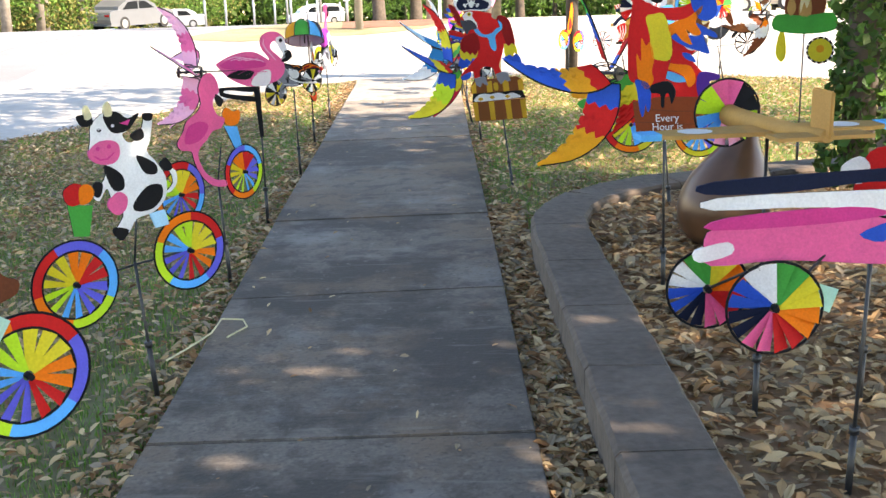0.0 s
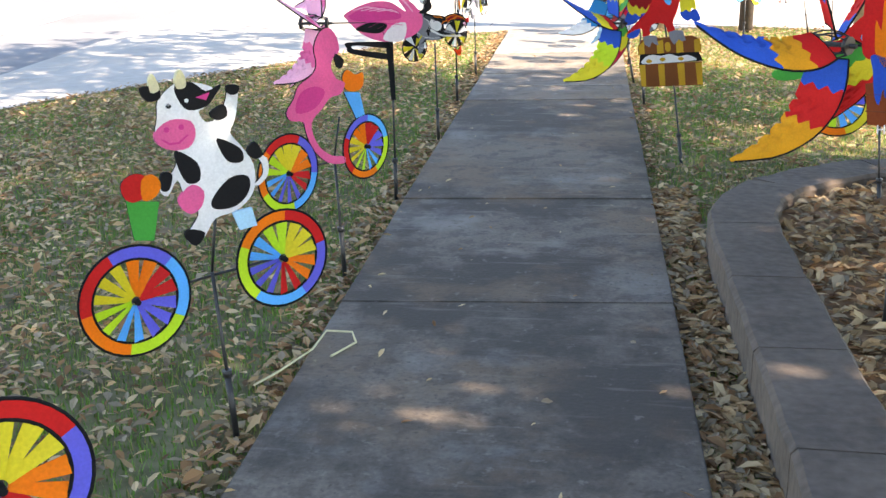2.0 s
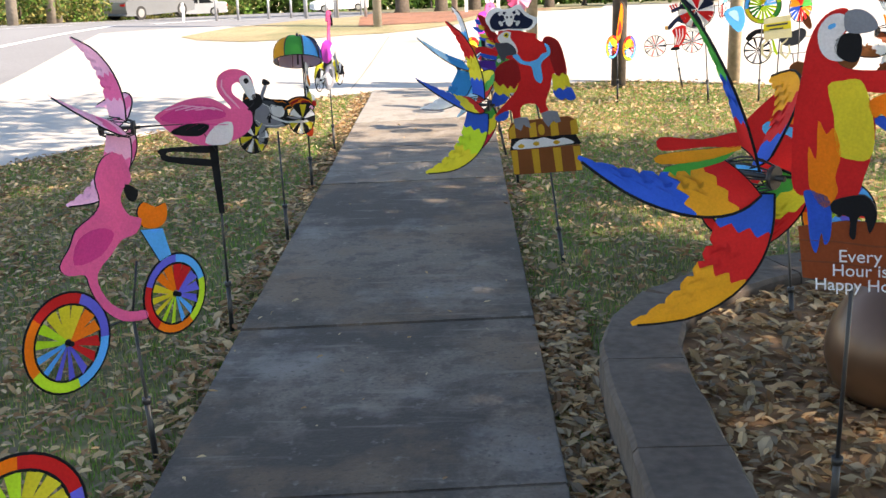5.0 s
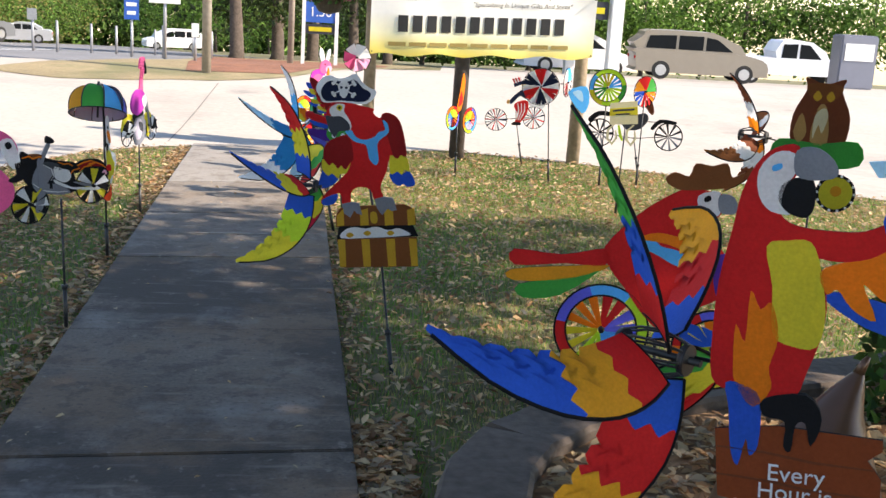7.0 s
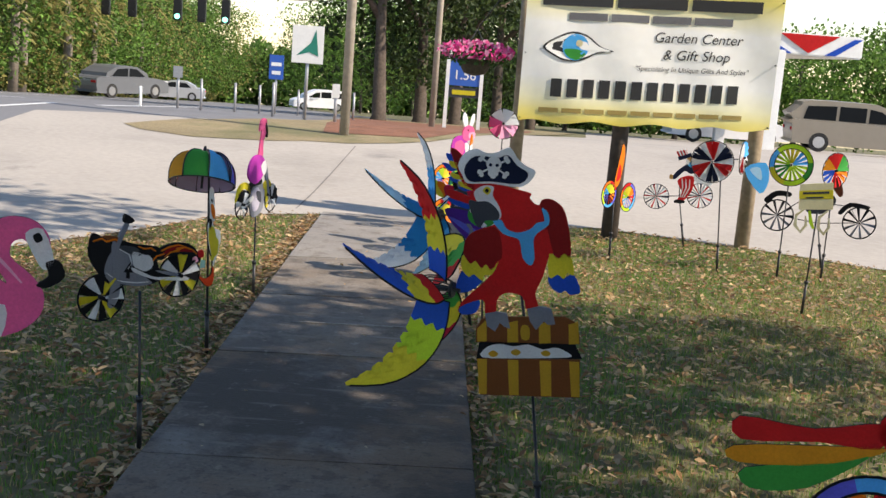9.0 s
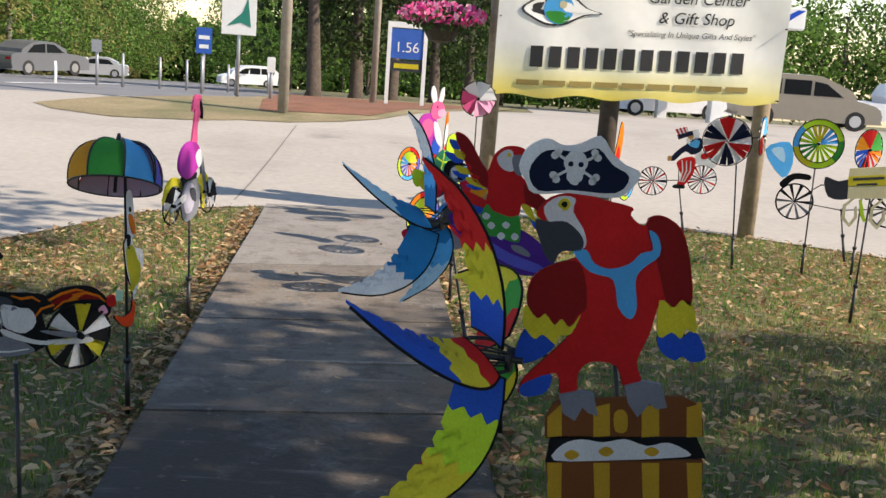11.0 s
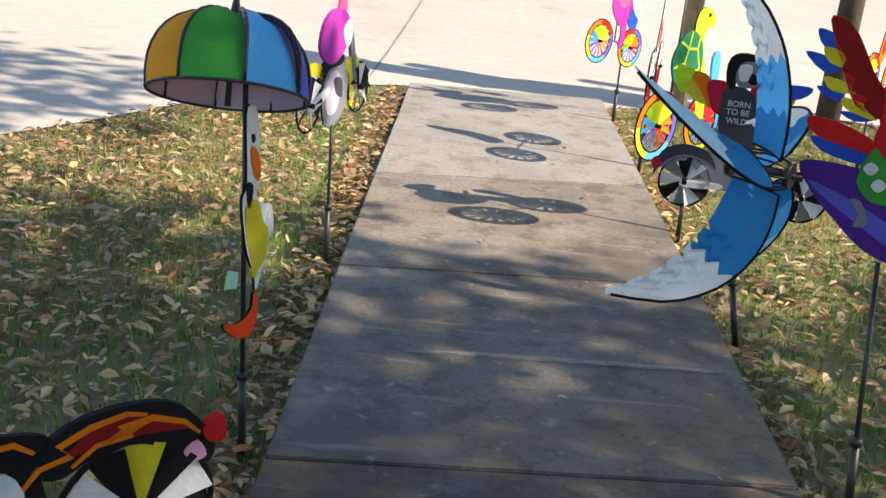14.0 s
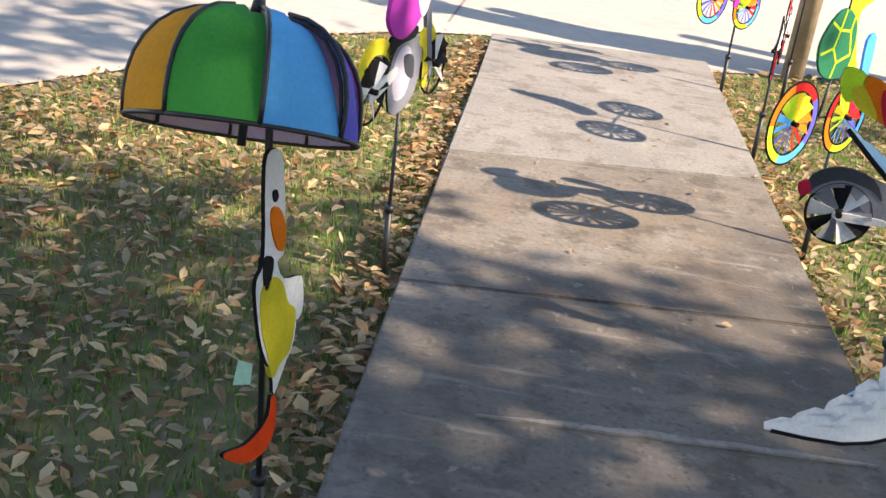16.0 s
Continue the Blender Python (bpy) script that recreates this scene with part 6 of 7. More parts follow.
def leafmat(name, c, vary=0.45):
    m = shade(name, c, 0.6, 0.1, 3, 0, 0, 0.6, 0.3, 0.4)
    n, l = m.node_tree.nodes, m.node_tree.links
    if "isle" not in n:
        g = n.new("ShaderNodeNewGeometry")
        g.name = "isle"
        mr = n.new("ShaderNodeMapRange")
        mr.inputs[3].default_value, mr.inputs[4].default_value = 1 - vary, 1 + vary
        l.new(g.outputs["Random Per Island"], mr.inputs[0])
        sc = n.new("ShaderNodeVectorMath")
        sc.operation = "SCALE"
        src = [x for x in n if x.type == "VECT_MATH" and x is not sc][0]
        l.new(src.outputs[0], sc.inputs[0]), l.new(mr.outputs[0], sc.inputs["Scale"])
        l.new(sc.outputs[0], n["Principled BSDF"].inputs["Base Color"])
        for x in n:
            if x.type == "BSDF_TRANSLUCENT":
                l.new(sc.outputs[0], x.inputs[0])
    return m


OAK, PALMG = leafmat("oak_leaf", (0.06, 0.092, 0.022)), leafmat("palm_leaf", (0.24, 0.22, 0.07))
BRIGHT, IVYM = leafmat("bright_leaf", (0.09, 0.17, 0.03)), leafmat("ivy_leaf", (0.04, 0.10, 0.02))
DEEP, FRESH = leafmat("deep_leaf", (0.028, 0.048, 0.014)), leafmat("fresh_leaf", (0.13, 0.24, 0.04))
BARK = shade("bark", (0.085, 0.065, 0.05), 0.95, 0.45, 16, 1.0, coarse=5)
PALEBARK = shade("palm_bark", (0.24, 0.20, 0.16), 0.95, 0.35, 16, 0.8, coarse=5)
ball = lambda rx, ry, rz, cz=0.0: (lambda rng, n: (lambda v: v / np.linalg.norm(v, axis=1)[:, None] * rng.uniform(0.2, 1, n)[:, None] ** 0.33 * np.array([rx, ry, rz]) + np.array([0, 0, cz]))(rng.normal(size=(n, 3))))
blobs("petals", hang, 420, 0.028, [CL["pink"], CL["palepink"], CL["hotpink"]], ball(0.36, 0.25, 0.10, 0.10), 5, "pink petunia flowers")
blobs("leaves", hang, 260, 0.03, [IVYM], ball(0.30, 0.22, 0.10, 0.05), 6, "green trailing leaves")

# ---- brown vessel ----
COPPER = shade("brown_glaze", (0.088, 0.043, 0.022), 0.32, 0.3, 9, 0.08, 0.25, 3)
pot = thing("acorn_vessel", pose(1.69, 4.58, 0.06), "large brown glazed acorn-shaped vessel with an open mouth", "garden vessel")
b = bmesh.new()
prof = ((0.0, 0.0), (0.10, 0.0), (0.16, 0.03), (0.215, 0.10), (0.24, 0.18), (0.245, 0.25), (0.235, 0.33), (0.205, 0.42), (0.16, 0.50), (0.115, 0.57), (0.075, 0.64), (0.045, 0.71), (0.02, 0.76), (0.0, 0.785))
rings = []
for r, z in prof:
    lean = 0.15 * (z / 0.785) ** 2.2
    rings.append([b.verts.new((0.90 * r * math.cos(2 * math.pi * k / 40) + lean, 0.90 * r * math.sin(2 * math.pi * k / 40), z * 0.82)) for k in range(40)])
for u, v in zip(rings, rings[1:]):
    for k in range(40):
        b.faces.new((u[k], u[(k + 1) % 40], v[(k + 1) % 40], v[k])).smooth = True
bmesh.ops.remove_doubles(b, verts=b.verts[:], dist=0.0005)
bmesh.ops.bisect_plane(b, geom=b.verts[:] + b.edges[:] + b.faces[:], plane_co=(-0.13, 0, 0.40), plane_no=(-0.75, -0.30, 0.59), clear_outer=True)
shell = part("shell", b, COPPER, pot)
mo = shell.modifiers.new("wall", "SOLIDIFY")
mo.thickness = 0.018
b = bmesh.new()
tube(b, [(0.142, 0.0, 0.625), (0.156, 0.002, 0.655), (0.166, 0.004, 0.67)], 0.016, 8, 0, 0.006)
part("tip", b, COPPER, pot)
b = bmesh.new()
tube(b, [(0, 0, -0.03), (0, 0, 0.012)], 0.13, 24)
part("foot", b, COPPER, pot)

# ---- airplane spinner and pink glider ----
air = thing("airplane_spinner", pose(1.27, 2.52, 0.0, 0, 0, 8), "tan cloth airplane spinner with a multicoloured propeller", "wind spinner", RIGHT)
pole(air, (0, 0.93), (0, 0.09))
b = bmesh.new()
for sx in (-1, 1):
    q = [(0, -0.07), (sx * 0.28, -0.06), (sx * 0.38, -0.02), (sx * 0.38, 0.02), (sx * 0.28, 0.05), (0, 0.07)]
    q = q if sx > 0 else q[::-1]
    lo, hi = [b.verts.new((x, y, 0.945)) for x, y in q], [b.verts.new((x, y, 0.957)) for x, y in q]
    b.faces.new(lo[::-1]), b.faces.new(hi)
    for i in range(6):
        b.faces.new((lo[i], lo[(i + 1) % 6], hi[(i + 1) % 6], hi[i]))
bmesh.ops.recalc_face_normals(b, faces=b.faces[:])
wing = part("wing", b, CL["tan"], air)
for sx in (-1, 1):
    b = bmesh.new()
    box(b, (sx * 0.36 - 0.03, -0.04, 0.942), (sx * 0.36 + 0.03, 0.03, 0.960))
    part("wingtip", b, CL["sky"], air, "sky blue wing tip")
for sx in (-1, 1):
    b = bmesh.new()
    lo, hi = [b.verts.new((sx * 0.22 + 0.05 * math.cos(a), 0.045 * math.sin(a), 0.9575)) for a in steps(0, 2 * math.pi, 15)[:-1]], None
    b.faces.new(lo)
    ro = part("roundel", b, CL["white"], air, "white roundel")
b = bmesh.new()
tube(b, [(0, -0.34, 0.985), (0, -0.15, 0.97), (0, 0.05, 0.96), (0, 0.22, 0.955), (0, 0.28, 0.955)], 0.018, 12, 0, 0.034)
part("fuselage", b, CL["tan"], air)
b = bmesh.new()
box(b, (-0.13, -0.34, 0.975), (0.13, -0.26, 0.985))
box(b, (-0.005, -0.36, 0.98), (0.005, -0.25, 1.10), bevel=0.004)
part("tail", b, CL["tan"], air)
wheel(air, 0.0, 0.96, 0.105, ("palepink", "lime", "black", "pink", "lime", "sky"), False, 12, 0.3, 0, 0.30, "propeller")
gli = thing("pink_glider_spinner", pose(1.37, 2.02, 0.0), "pink, white and blue cloth bird spinner with pinwheels", "wind spinner", RIGHT)
pole(gli, (0.02, 0.80), (0, 0.08))
f = Figure()
f.s("pink", [(-40, 75), (-36, 80), (-10, 82), (20, 80), (40, 76), (40, 70), (10, 69), (-20, 71), (-38, 70)], 0)
f.s("hotpink", [(-38, 79), (-10, 80), (5, 82), (-5, 84), (-34, 82)], 1)
f.s("white", [(-38, 84), (-10, 84), (10, 80), (40, 82), (40, 88), (0, 88), (-37, 87)], 0)
f.s("navy", [(-40, 88), (-20, 88), (0, 90), (30, 90), (30, 94), (0, 93), (-38, 91)], 1)
f.s("blue", [(-2, 77), (6, 80), (4, 75)], 2)
f.s("white", [(-42, 74), (-34, 76), (-33, 73), (-41, 71)], 2)
f.put(gli)
GL = ("red", "orange", "yellow", "green", "white", "blue", "navy", "pink")
wheel(gli, -0.23, 0.60, 0.118, GL, False, 16, 0.2, 0, -0.04)
wheel(gli, -0.36, 0.61, 0.105, GL, False, 16, 0.9, 0, 0.10)
rods(gli, [(-0.23, -0.04, 0.60), (-0.1, 0, 0.72)], [(-0.36, 0.10, 0.61), (-0.2, 0, 0.72)])
b = bmesh.new()
plate(b, [(-0.15, 0.60), (-0.08, 0.57), (-0.06, 0.63), (-0.12, 0.65)], 0.001)
part("price_tag", b, CL["mint"], gli, "pale green price tag")
par2 = thing("small_parrot_spinner", pose(1.62, 2.6, 0.0, 0, 0, -10), "red cloth parrot with a white face on a pole", "wind spinner", RIGHT)
pole(par2, (0, 0.78), (0, 0.08))
f = Figure()
f.s("red", [(-6, 70), (-4, 84), (2, 88), (10, 84), (12, 70), (4, 62)], 0)
f.s("white", [(-10, 82), (-5, 85), (-2, 82), (-4, 77), (-9, 78)], 1)
f.put(par2)

# ---- owl spinner ----
owl = thing("owl_spinner", pose(2.85, 7.0, 0, 0, 0, -20), "brown cloth owl on a green branch with yellow ribbons", "wind spinner", RIGHT)
pole(owl, (0, 0.95))
f = Figure()
f.s("brown", [(-12, 98), (-13, 112), (-8, 124), (-9, 130), (0, 127), (9, 130), (8, 124), (13, 112), (11, 98), (0, 93)], 0)
f.s("midbrown", [(-7, 122), (0, 118), (7, 122), (7, 127), (-7, 127)], 1)
f.s("gold", [(-5, 121), (-3, 119), (-1, 121), (-3, 124)], 2)
f.s("gold", [(1, 121), (3, 119), (5, 121), (3, 124)], 2)
f.s("tan", [(-4, 100), (-2, 116), (2, 116), (4, 100)], 1)
f.s("green", [(-20, 90), (-18, 100), (0, 99), (18, 101), (20, 90), (0, 87)], 1)
f.s("yellow", [(-16, 88), (-13, 88), (-11, 74), (-14, 68), (-18, 74)], 0)
f.s("black", circle(11, 76, 9.2, 20), 0, 0)
f.s("yellow", circle(11, 76, 7.8, 16), 1, 0)
f.s("amber", circle(11, 77, 2.6, 12), 2, 0)
for k in range(14):
    f.s("white", circle(11 + 8.5 * math.cos(k * 0.449), 76 + 8.5 * math.sin(k * 0.449), 0.7, 6), 1, 0)
f.s("tan", [(-9, 113), (-6, 104), (-9, 99), (-12, 104)], 1)
f.s("cream", [(-3, 101), (-1, 108), (1, 104), (3, 112), (1, 116), (-3, 112)], 2)
f.put(owl)
rotor(owl, -0.30, 1.0, 0.31, [("brown", "white", "orange"), ("midbrown", "white", "brown"), ("brown", "white", "orange"), ("midbrown", "white", "brown")], 35)
rods(owl, [(-0.25, 0, 1.0), (0, 0, 0.95)], name="axle")


# ---- trees ----
def tree(name, x, y, h, trunk_r, crowns, n, leaf, mats, label, seed, bark=None, limbs=5):
    """A tapered trunk with limbs and a crown of many leaves in clumps."""
    z0 = rise(x, y) - 0.2
    t = thing(name, pose(x, y, z0), label, "tree")
    rng = random.Random(seed)
    b = bmesh.new()
    top = Vector((rng.uniform(-0.3, 0.3), rng.uniform(-0.3, 0.3), h * 0.8))
    tube(b, [Vector((0, 0, 0)), Vector((0.05, 0, 0.3)), top * 0.4, top], trunk_r, 12, 0, trunk_r * 0.3)
    for cx, cy, cz, rx, ry, rz in crowns[:limbs]:
        s = top * rng.uniform(0.35, 0.6)
        e = Vector((cx, cy, cz))
        tube(b, [s, s.lerp(e, 0.5) + Vector((0, 0, 0.15 * (e - s).length)), e], trunk_r * 0.4, 7, 0, trunk_r * 0.08)
    part("trunk", b, bark or BARK, t)

    def place(r_, k):
        cs = np.array(crowns)
        w = cs[:, 3] * cs[:, 4] * cs[:, 5]
        pick = r_.choice(len(cs), k, p=w / w.sum())
        clumps = max(12, k // 75)
        cen = r_.normal(size=(clumps, 3))
        cen = cen / np.linalg.norm(cen, axis=1)[:, None] * r_.uniform(0.45, 1.05, clumps)[:, None]
        v = cen[r_.integers(0, clumps, k)] + r_.normal(scale=0.13, size=(k, 3))
        return cs[pick, :3] + v * cs[pick, 3:]

    blobs("crown", t, n, leaf, mats, place, seed)
    return t


def palm(x, y, h, seed):
    z0 = rise(x, y) - 0.2
    t = thing("palm_tree", pose(x, y, z0), "tall palm with a pale trunk and drooping fronds", "tree", "palms across the road")
    part("trunk", tube(bmesh.new(), [(0, 0, 0), (0.1, 0, h * 0.5), (0, 0, h)], 0.17, 10, 0, 0.13), PALEBARK, t)
    rng = np.random.default_rng(seed)
    verts, faces = [], []
    for k in range(46):
        a, up = rng.uniform(0, 6.283), rng.uniform(-0.8, 0.9)
        L = rng.uniform(1.4, 2.3)
        for j in range(9):
            s = j / 8 * L
            rad, zz = s * math.cos(up * 0.8), h + s * math.sin(up) - 0.45 * s * s
            cx, cy = rad * math.cos(a), rad * math.sin(a)
            for sd in (-1, 1):
                px, py_ = -math.sin(a) * sd, math.cos(a) * sd
                w = 0.5 * math.sin(0.3 + 2.4 * j / 8)
                i0 = len(verts)
                verts += [(cx, cy, zz), (cx + px * w + math.cos(a) * 0.25, cy + py_ * w + math.sin(a) * 0.25, zz - 0.25 * w - 0.1), (cx + math.cos(a) * 0.16, cy + math.sin(a) * 0.16, zz - 0.02)]
                faces.append((i0, i0 + 1, i0 + 2))
    me = bpy.data.meshes.new("crown")
    me.from_pydata(verts, [], faces)
    me.materials.append(PALMG)
    o = new("crown", me)
    o.parent = t
    return t


# the live oak over the planting bed; its crown lobes are unseen, placed for their shadows
oak = tree("oak_tree", 3.32, 6.20, 6.0, 0.36,
           [(cx - 0.07, cy + 0.15, cz, rx, ry, rz) for cx, cy, cz, rx, ry, rz in [(1.9, -5.2, 4.9, 3.2, 2.6, 1.3), (0.4, -2.5, 5.2, 2.6, 2.6, 1.3), (3.3, -3.1, 5.4, 2.1, 2.4, 1.3), (1.6, -8.8, 4.8, 2.4, 2.3, 1.2), (6.6, -7.6, 5.6, 1.6, 1.6, 1.2),
            (-0.2, -6.0, 5.6, 2.2, 2.2, 1.2), (2.3, 0.1, 4.9, 1.7, 1.9, 1.1), (0.2, 0.4, 5.0, 2.4, 1.8, 1.1), (-1.9, 1.7, 5.3, 1.6, 1.3, 0.9), (-0.6, 3.9, 5.3, 1.5, 1.2, 0.9), (-2.0, 2.8, 5.2, 1.4, 1.2, 0.9), (4.1, 0.3, 5.0, 1.3, 0.9, 0.8), (4.9, 1.1, 5.0, 1.3, 0.9, 0.8), (1.5, -2.2, 5.2, 2.2, 1.9, 1.0), (1.0, -6.8, 5.6, 2.6, 2.4, 1.2), (2.7, -6.6, 5.0, 1.8, 2.2, 1.1)]], 36000, 0.095, [OAK, BRIGHT], "live oak with grey bark and ivy, unseen crown laid out to shade path and drive", 3, limbs=7)


def ivy_place(r_, k):
    a, z = r_.uniform(0, 6.283, k), r_.uniform(0.25, 2.6, k)
    rad = 0.13 + 0.05 * np.sin(z * 5 + a * 2) + r_.uniform(0, 0.06, k)
    return np.stack([-0.52 + rad * np.cos(a), -0.40 + rad * np.sin(a), z], 1)


blobs("ivy", oak, 2600, 0.032, [IVYM, OAK, BRIGHT], ivy_place, 9, "dense green ivy climbing a stem", 0.75)
part("ivy_stem", tube(bmesh.new(), [(-0.52, -0.40, 0), (-0.52, -0.40, 1.5), (-0.4, -0.3, 2.8)], 0.10, 9, 0, 0.08), BARK, oak)

WOOD = "trees across the road"
for i, (x, y, h, r) in enumerate(((-16.5, 40, 9, 3.6), (-19, 49, 10, 4.0), (-21, 58, 10, 4.2), (-22, 68, 10, 4.4), (-24, 80, 10.5, 4.8), (-26, 94, 11, 5), (-29, 112, 13, 5.5), (-33, 135, 15, 6),
                                  (-36, 160, 18, 7), (-40, 190, 20, 8), (-24, 44, 11, 4.5), (-29, 56, 11, 5), (-32, 75, 12, 5.5))):
    c = [(0, 0, h * 0.62, r, r, h * 0.30), (r * 0.55, -0.3 * r, h * 0.34, r * 0.7, r * 0.7, h * 0.24), (-r * 0.6, 0.2 * r, h * 0.36, r * 0.7, r * 0.7, h * 0.24), (0, -r * 0.4, h * 0.16, r * 0.9, r * 0.6, h * 0.14)]
    tagged(tree("roadside_tree", x, y, h * 1.15, 0.22, c, 13000, 0.072 * (1 + y / 110), ([BRIGHT, FRESH, OAK], [FRESH, BRIGHT, PALMG], [OAK, PALMG, BRIGHT], [BRIGHT, FRESH])[i % 4], "dense green roadside tree with a full crown", 20 + i, limbs=3), group=WOOD)
for i, (x, y, h) in enumerate(((-14.4, 36, 3.6), (-15.4, 42, 4.6), (-16.6, 46, 3.4), (-17.0, 52, 4.4), (-18.6, 57, 3.6), (-19.6, 64, 4.8), (-21.5, 74, 4.4), (-23.0, 86, 5.0), (-25.5, 100, 5.0))):
    palm(x + 1.2, y - 1.0, h * 1.35, 50 + i)
for i in range(16):
    yy = 36 + i * 6.5
    xx = -15.2 - (yy - 36) * 0.135 + random.uniform(-0.6, 0.6)
    t = thing("shrub", pose(xx, yy, rise(xx, yy) - 0.1), "low green shrub at the roadside", "shrub", "shrubs across the road")
    part("stem", tube(bmesh.new(), [(0, 0, 0), (0.1, 0, 0.8)], 0.05, 6), BARK, t)
    blobs("leaves", t, 1800, 0.065 * (1 + yy / 150), [FRESH, OAK, PALMG][i % 2:], ball(2.0, 1.2, random.uniform(0.6, 1.2), 0.7), 300 + i)
MID = "dark oaks behind the island"
for i, (x, y, h, r) in enumerate(((-1.5, 37, 8.5, 2.6), (-0.3, 40, 9, 2.6), (0.9, 43, 9, 3.0), (2.6, 47, 9, 3.2), (4.4, 52, 9, 3.4))):
    c = [(0, 0, h * 0.70, r, r, h * 0.22), (r * 0.6, 0, h * 0.52, r * 0.6, r * 0.6, h * 0.14), (-r * 0.6, 0, h * 0.55, r * 0.6, r * 0.6, h * 0.13), (0, 1.5, h * 0.30, r * 0.9, r * 0.5, h * 0.2)]
    tagged(tree("shade_oak", x, y, h, 0.30, c, 6000, 0.10, [DEEP, OAK, DEEP], "dark shade oak with a thick trunk", 60 + i, limbs=3), group=MID)
FAR = "trees behind the filling station"
for i, (x, y, h, r) in enumerate(((13, 62, 6.5, 4), (20, 64, 7.5, 4.6), (27, 66, 8, 5), (34, 64, 8, 5), (8, 70, 8, 5), (42, 62, 9, 5), (0, 90, 12, 6), (-8, 120, 14, 7), (-16, 170, 18, 9), (-4, 180, 19, 9), (10, 120, 14, 8), (26, 100, 10, 8))):
    c = [(0, 0, h * 0.60, r, r, h * 0.34), (r * 0.6, 0, h * 0.32, r * 0.7, r * 0.6, h * 0.26), (-r * 0.6, 0, h * 0.32, r * 0.7, r * 0.6, h * 0.26)]
    tagged(tree("distant_tree", x, y, h, 0.2, c, 9000, 0.085 * (1 + y / 120), [OAK, BRIGHT, FRESH][i % 2:], "leafy green tree in the distance", 80 + i, limbs=2), group=FAR)

# ---- roadside ----
WHITE = shade("white_paint", (0.72, 0.72, 0.70), 0.5, 0.08, 20)
for pts in ([(-8.5, 18), (-8.3, 26), (-8.15, 26), (-8.35, 18)], [(-6.95, 10), (-6.9, 18), (-5.9, 21), (-5.75, 21), (-6.75, 18), (-6.8, 10)], [(-5.5, 22), (-8.0, 50), (-7.8, 50), (-5.3, 22)], [(-11.3, -20), (-11.2, 20), (-13, 60), (-12.85, 60), (-11.05, 20), (-11.15, -20)]):
    flat("lane_line", pts, WHITE, -0.047, "white painted lane line on the asphalt", "lane line")
DRYGRASS = shade("dry_grass", (0.26, 0.205, 0.11), 0.95, 0.35, 30, 0.9, coarse=0.8)
stain(DRYGRASS, (0.10, 0.11, 0.04), 0.7, 0.45, 0.62, 0.7)
flat("island", [(-4.05, 18.75), (-3.7, 18.3), (-3.3, 18.12), (-2.9, 17.95), (-2.4, 18.02), (-1.9, 18.1), (-1.4, 18.35), (-0.85, 18.4), (-0.2, 18.8), (0.3, 19.3), (1.2, 21), (3.4, 31), (5.5, 44), (-2.6, 44), (-2.0, 30), (-1.9, 24), (-2.1, 21.4), (-2.5, 20.75), (-3.0, 20.2), (-3.4, 19.9), (-3.75, 19.3)], DRYGRASS, -0.041, "dry grassy island beside the road", "ground")
flat("mulch_patch", [(-1.3, 19.4), (0.2, 19.6), (1.0, 21.6), (2.6, 30), (3.2, 36), (-2.4, 36)], shade("red_mulch", (0.20, 0.085, 0.045), 0.95, 0.4, 20, 0.8), -0.035, "red-brown mulch under the island trees", "ground")
flat("drive_seam", [(-0.91, 13.5), (-0.893, 13.5), (-0.713, 18.2), (-0.73, 18.2)], shade("seam_tar", (0.19, 0.175, 0.16), 0.9, 0.3, 30), -0.044, "dark seam between driveway slabs", "seam")
UPOLE = shade("pole_wood", (0.30, 0.26, 0.21), 0.85, 0.25, 14, 0.4, coarse=2)
post("utility_pole", -0.98, 19.3, -0.1, 7.0, 0.072, UPOLE, "tall pale timber utility pole on the island", "utility pole")
post("utility_pole", 0.24, 27.5, -0.6, 7.0, 0.07, UPOLE, "thin grey timber utility pole beside the mulch", "utility pole")
post("palm_post", -15.6, 38, -1.2, 7, 0.16, UPOLE, "pale timber pole across the road", "utility pole")
METAL = shade("galvanised_steel", (0.35, 0.35, 0.36), 0.45, 0.15, 30, 0, 0.6)


def road_sign(x, y, z0, z1, w, h, col, label, mark=None, name="road_sign"):
    t = thing(name, pose(x, y, rise(x, y)), label, "road sign")
    part("sign_pole", tube(bmesh.new(), [(0, 0, -0.2), (0, 0, z1)], 0.03, 8), METAL, t)
    b = bmesh.new()
    box(b, (-w / 2, -0.05, z1 - h), (w / 2, -0.035, z1), bevel=0.004)
    part("plate", b, col, t)
    if mark:
        for mcol, pts in mark:
            b = bmesh.new()
            plate(b, [(px * w, z1 - h + pz * h) for px, pz in pts], 0.003, lift=-0.054)
            part("marking", b, mcol, t)
    return t


road_sign(-2.02, 23.0, 0, 1.62, 0.56, 0.66, WHITE, "white sign with a green arrow on a steel pole", [(shade("sign_green", (0.01, 0.18, 0.13), 0.5, 0.1, 20), [(-0.35, 0.2), (0.05, 0.3), (0.35, 0.2), (0.25, 0.9), (0.1, 0.55)])])
road_sign(-3.75, 31.0, 0, 1.42, 0.36, 0.6, shade("sign_blue", (0.02, 0.09, 0.38), 0.5, 0.1, 20), "blue road sign with white bars on a steel pole", [(WHITE, [(-0.35, 0.55), (0.35, 0.55), (0.35, 0.7), (-0.35, 0.7)]), (WHITE, [(-0.3, 0.2), (0.3, 0.2), (0.3, 0.35), (-0.3, 0.35)])])
road_sign(-5.25, 27.0, 0, 0.85, 0.2, 0.24, METAL, "small grey road sign seen from behind")
road_sign(-1.42, 22.4, 0, 0.62, 0.13, 0.24, WHITE, "small white marker sign on a stake")
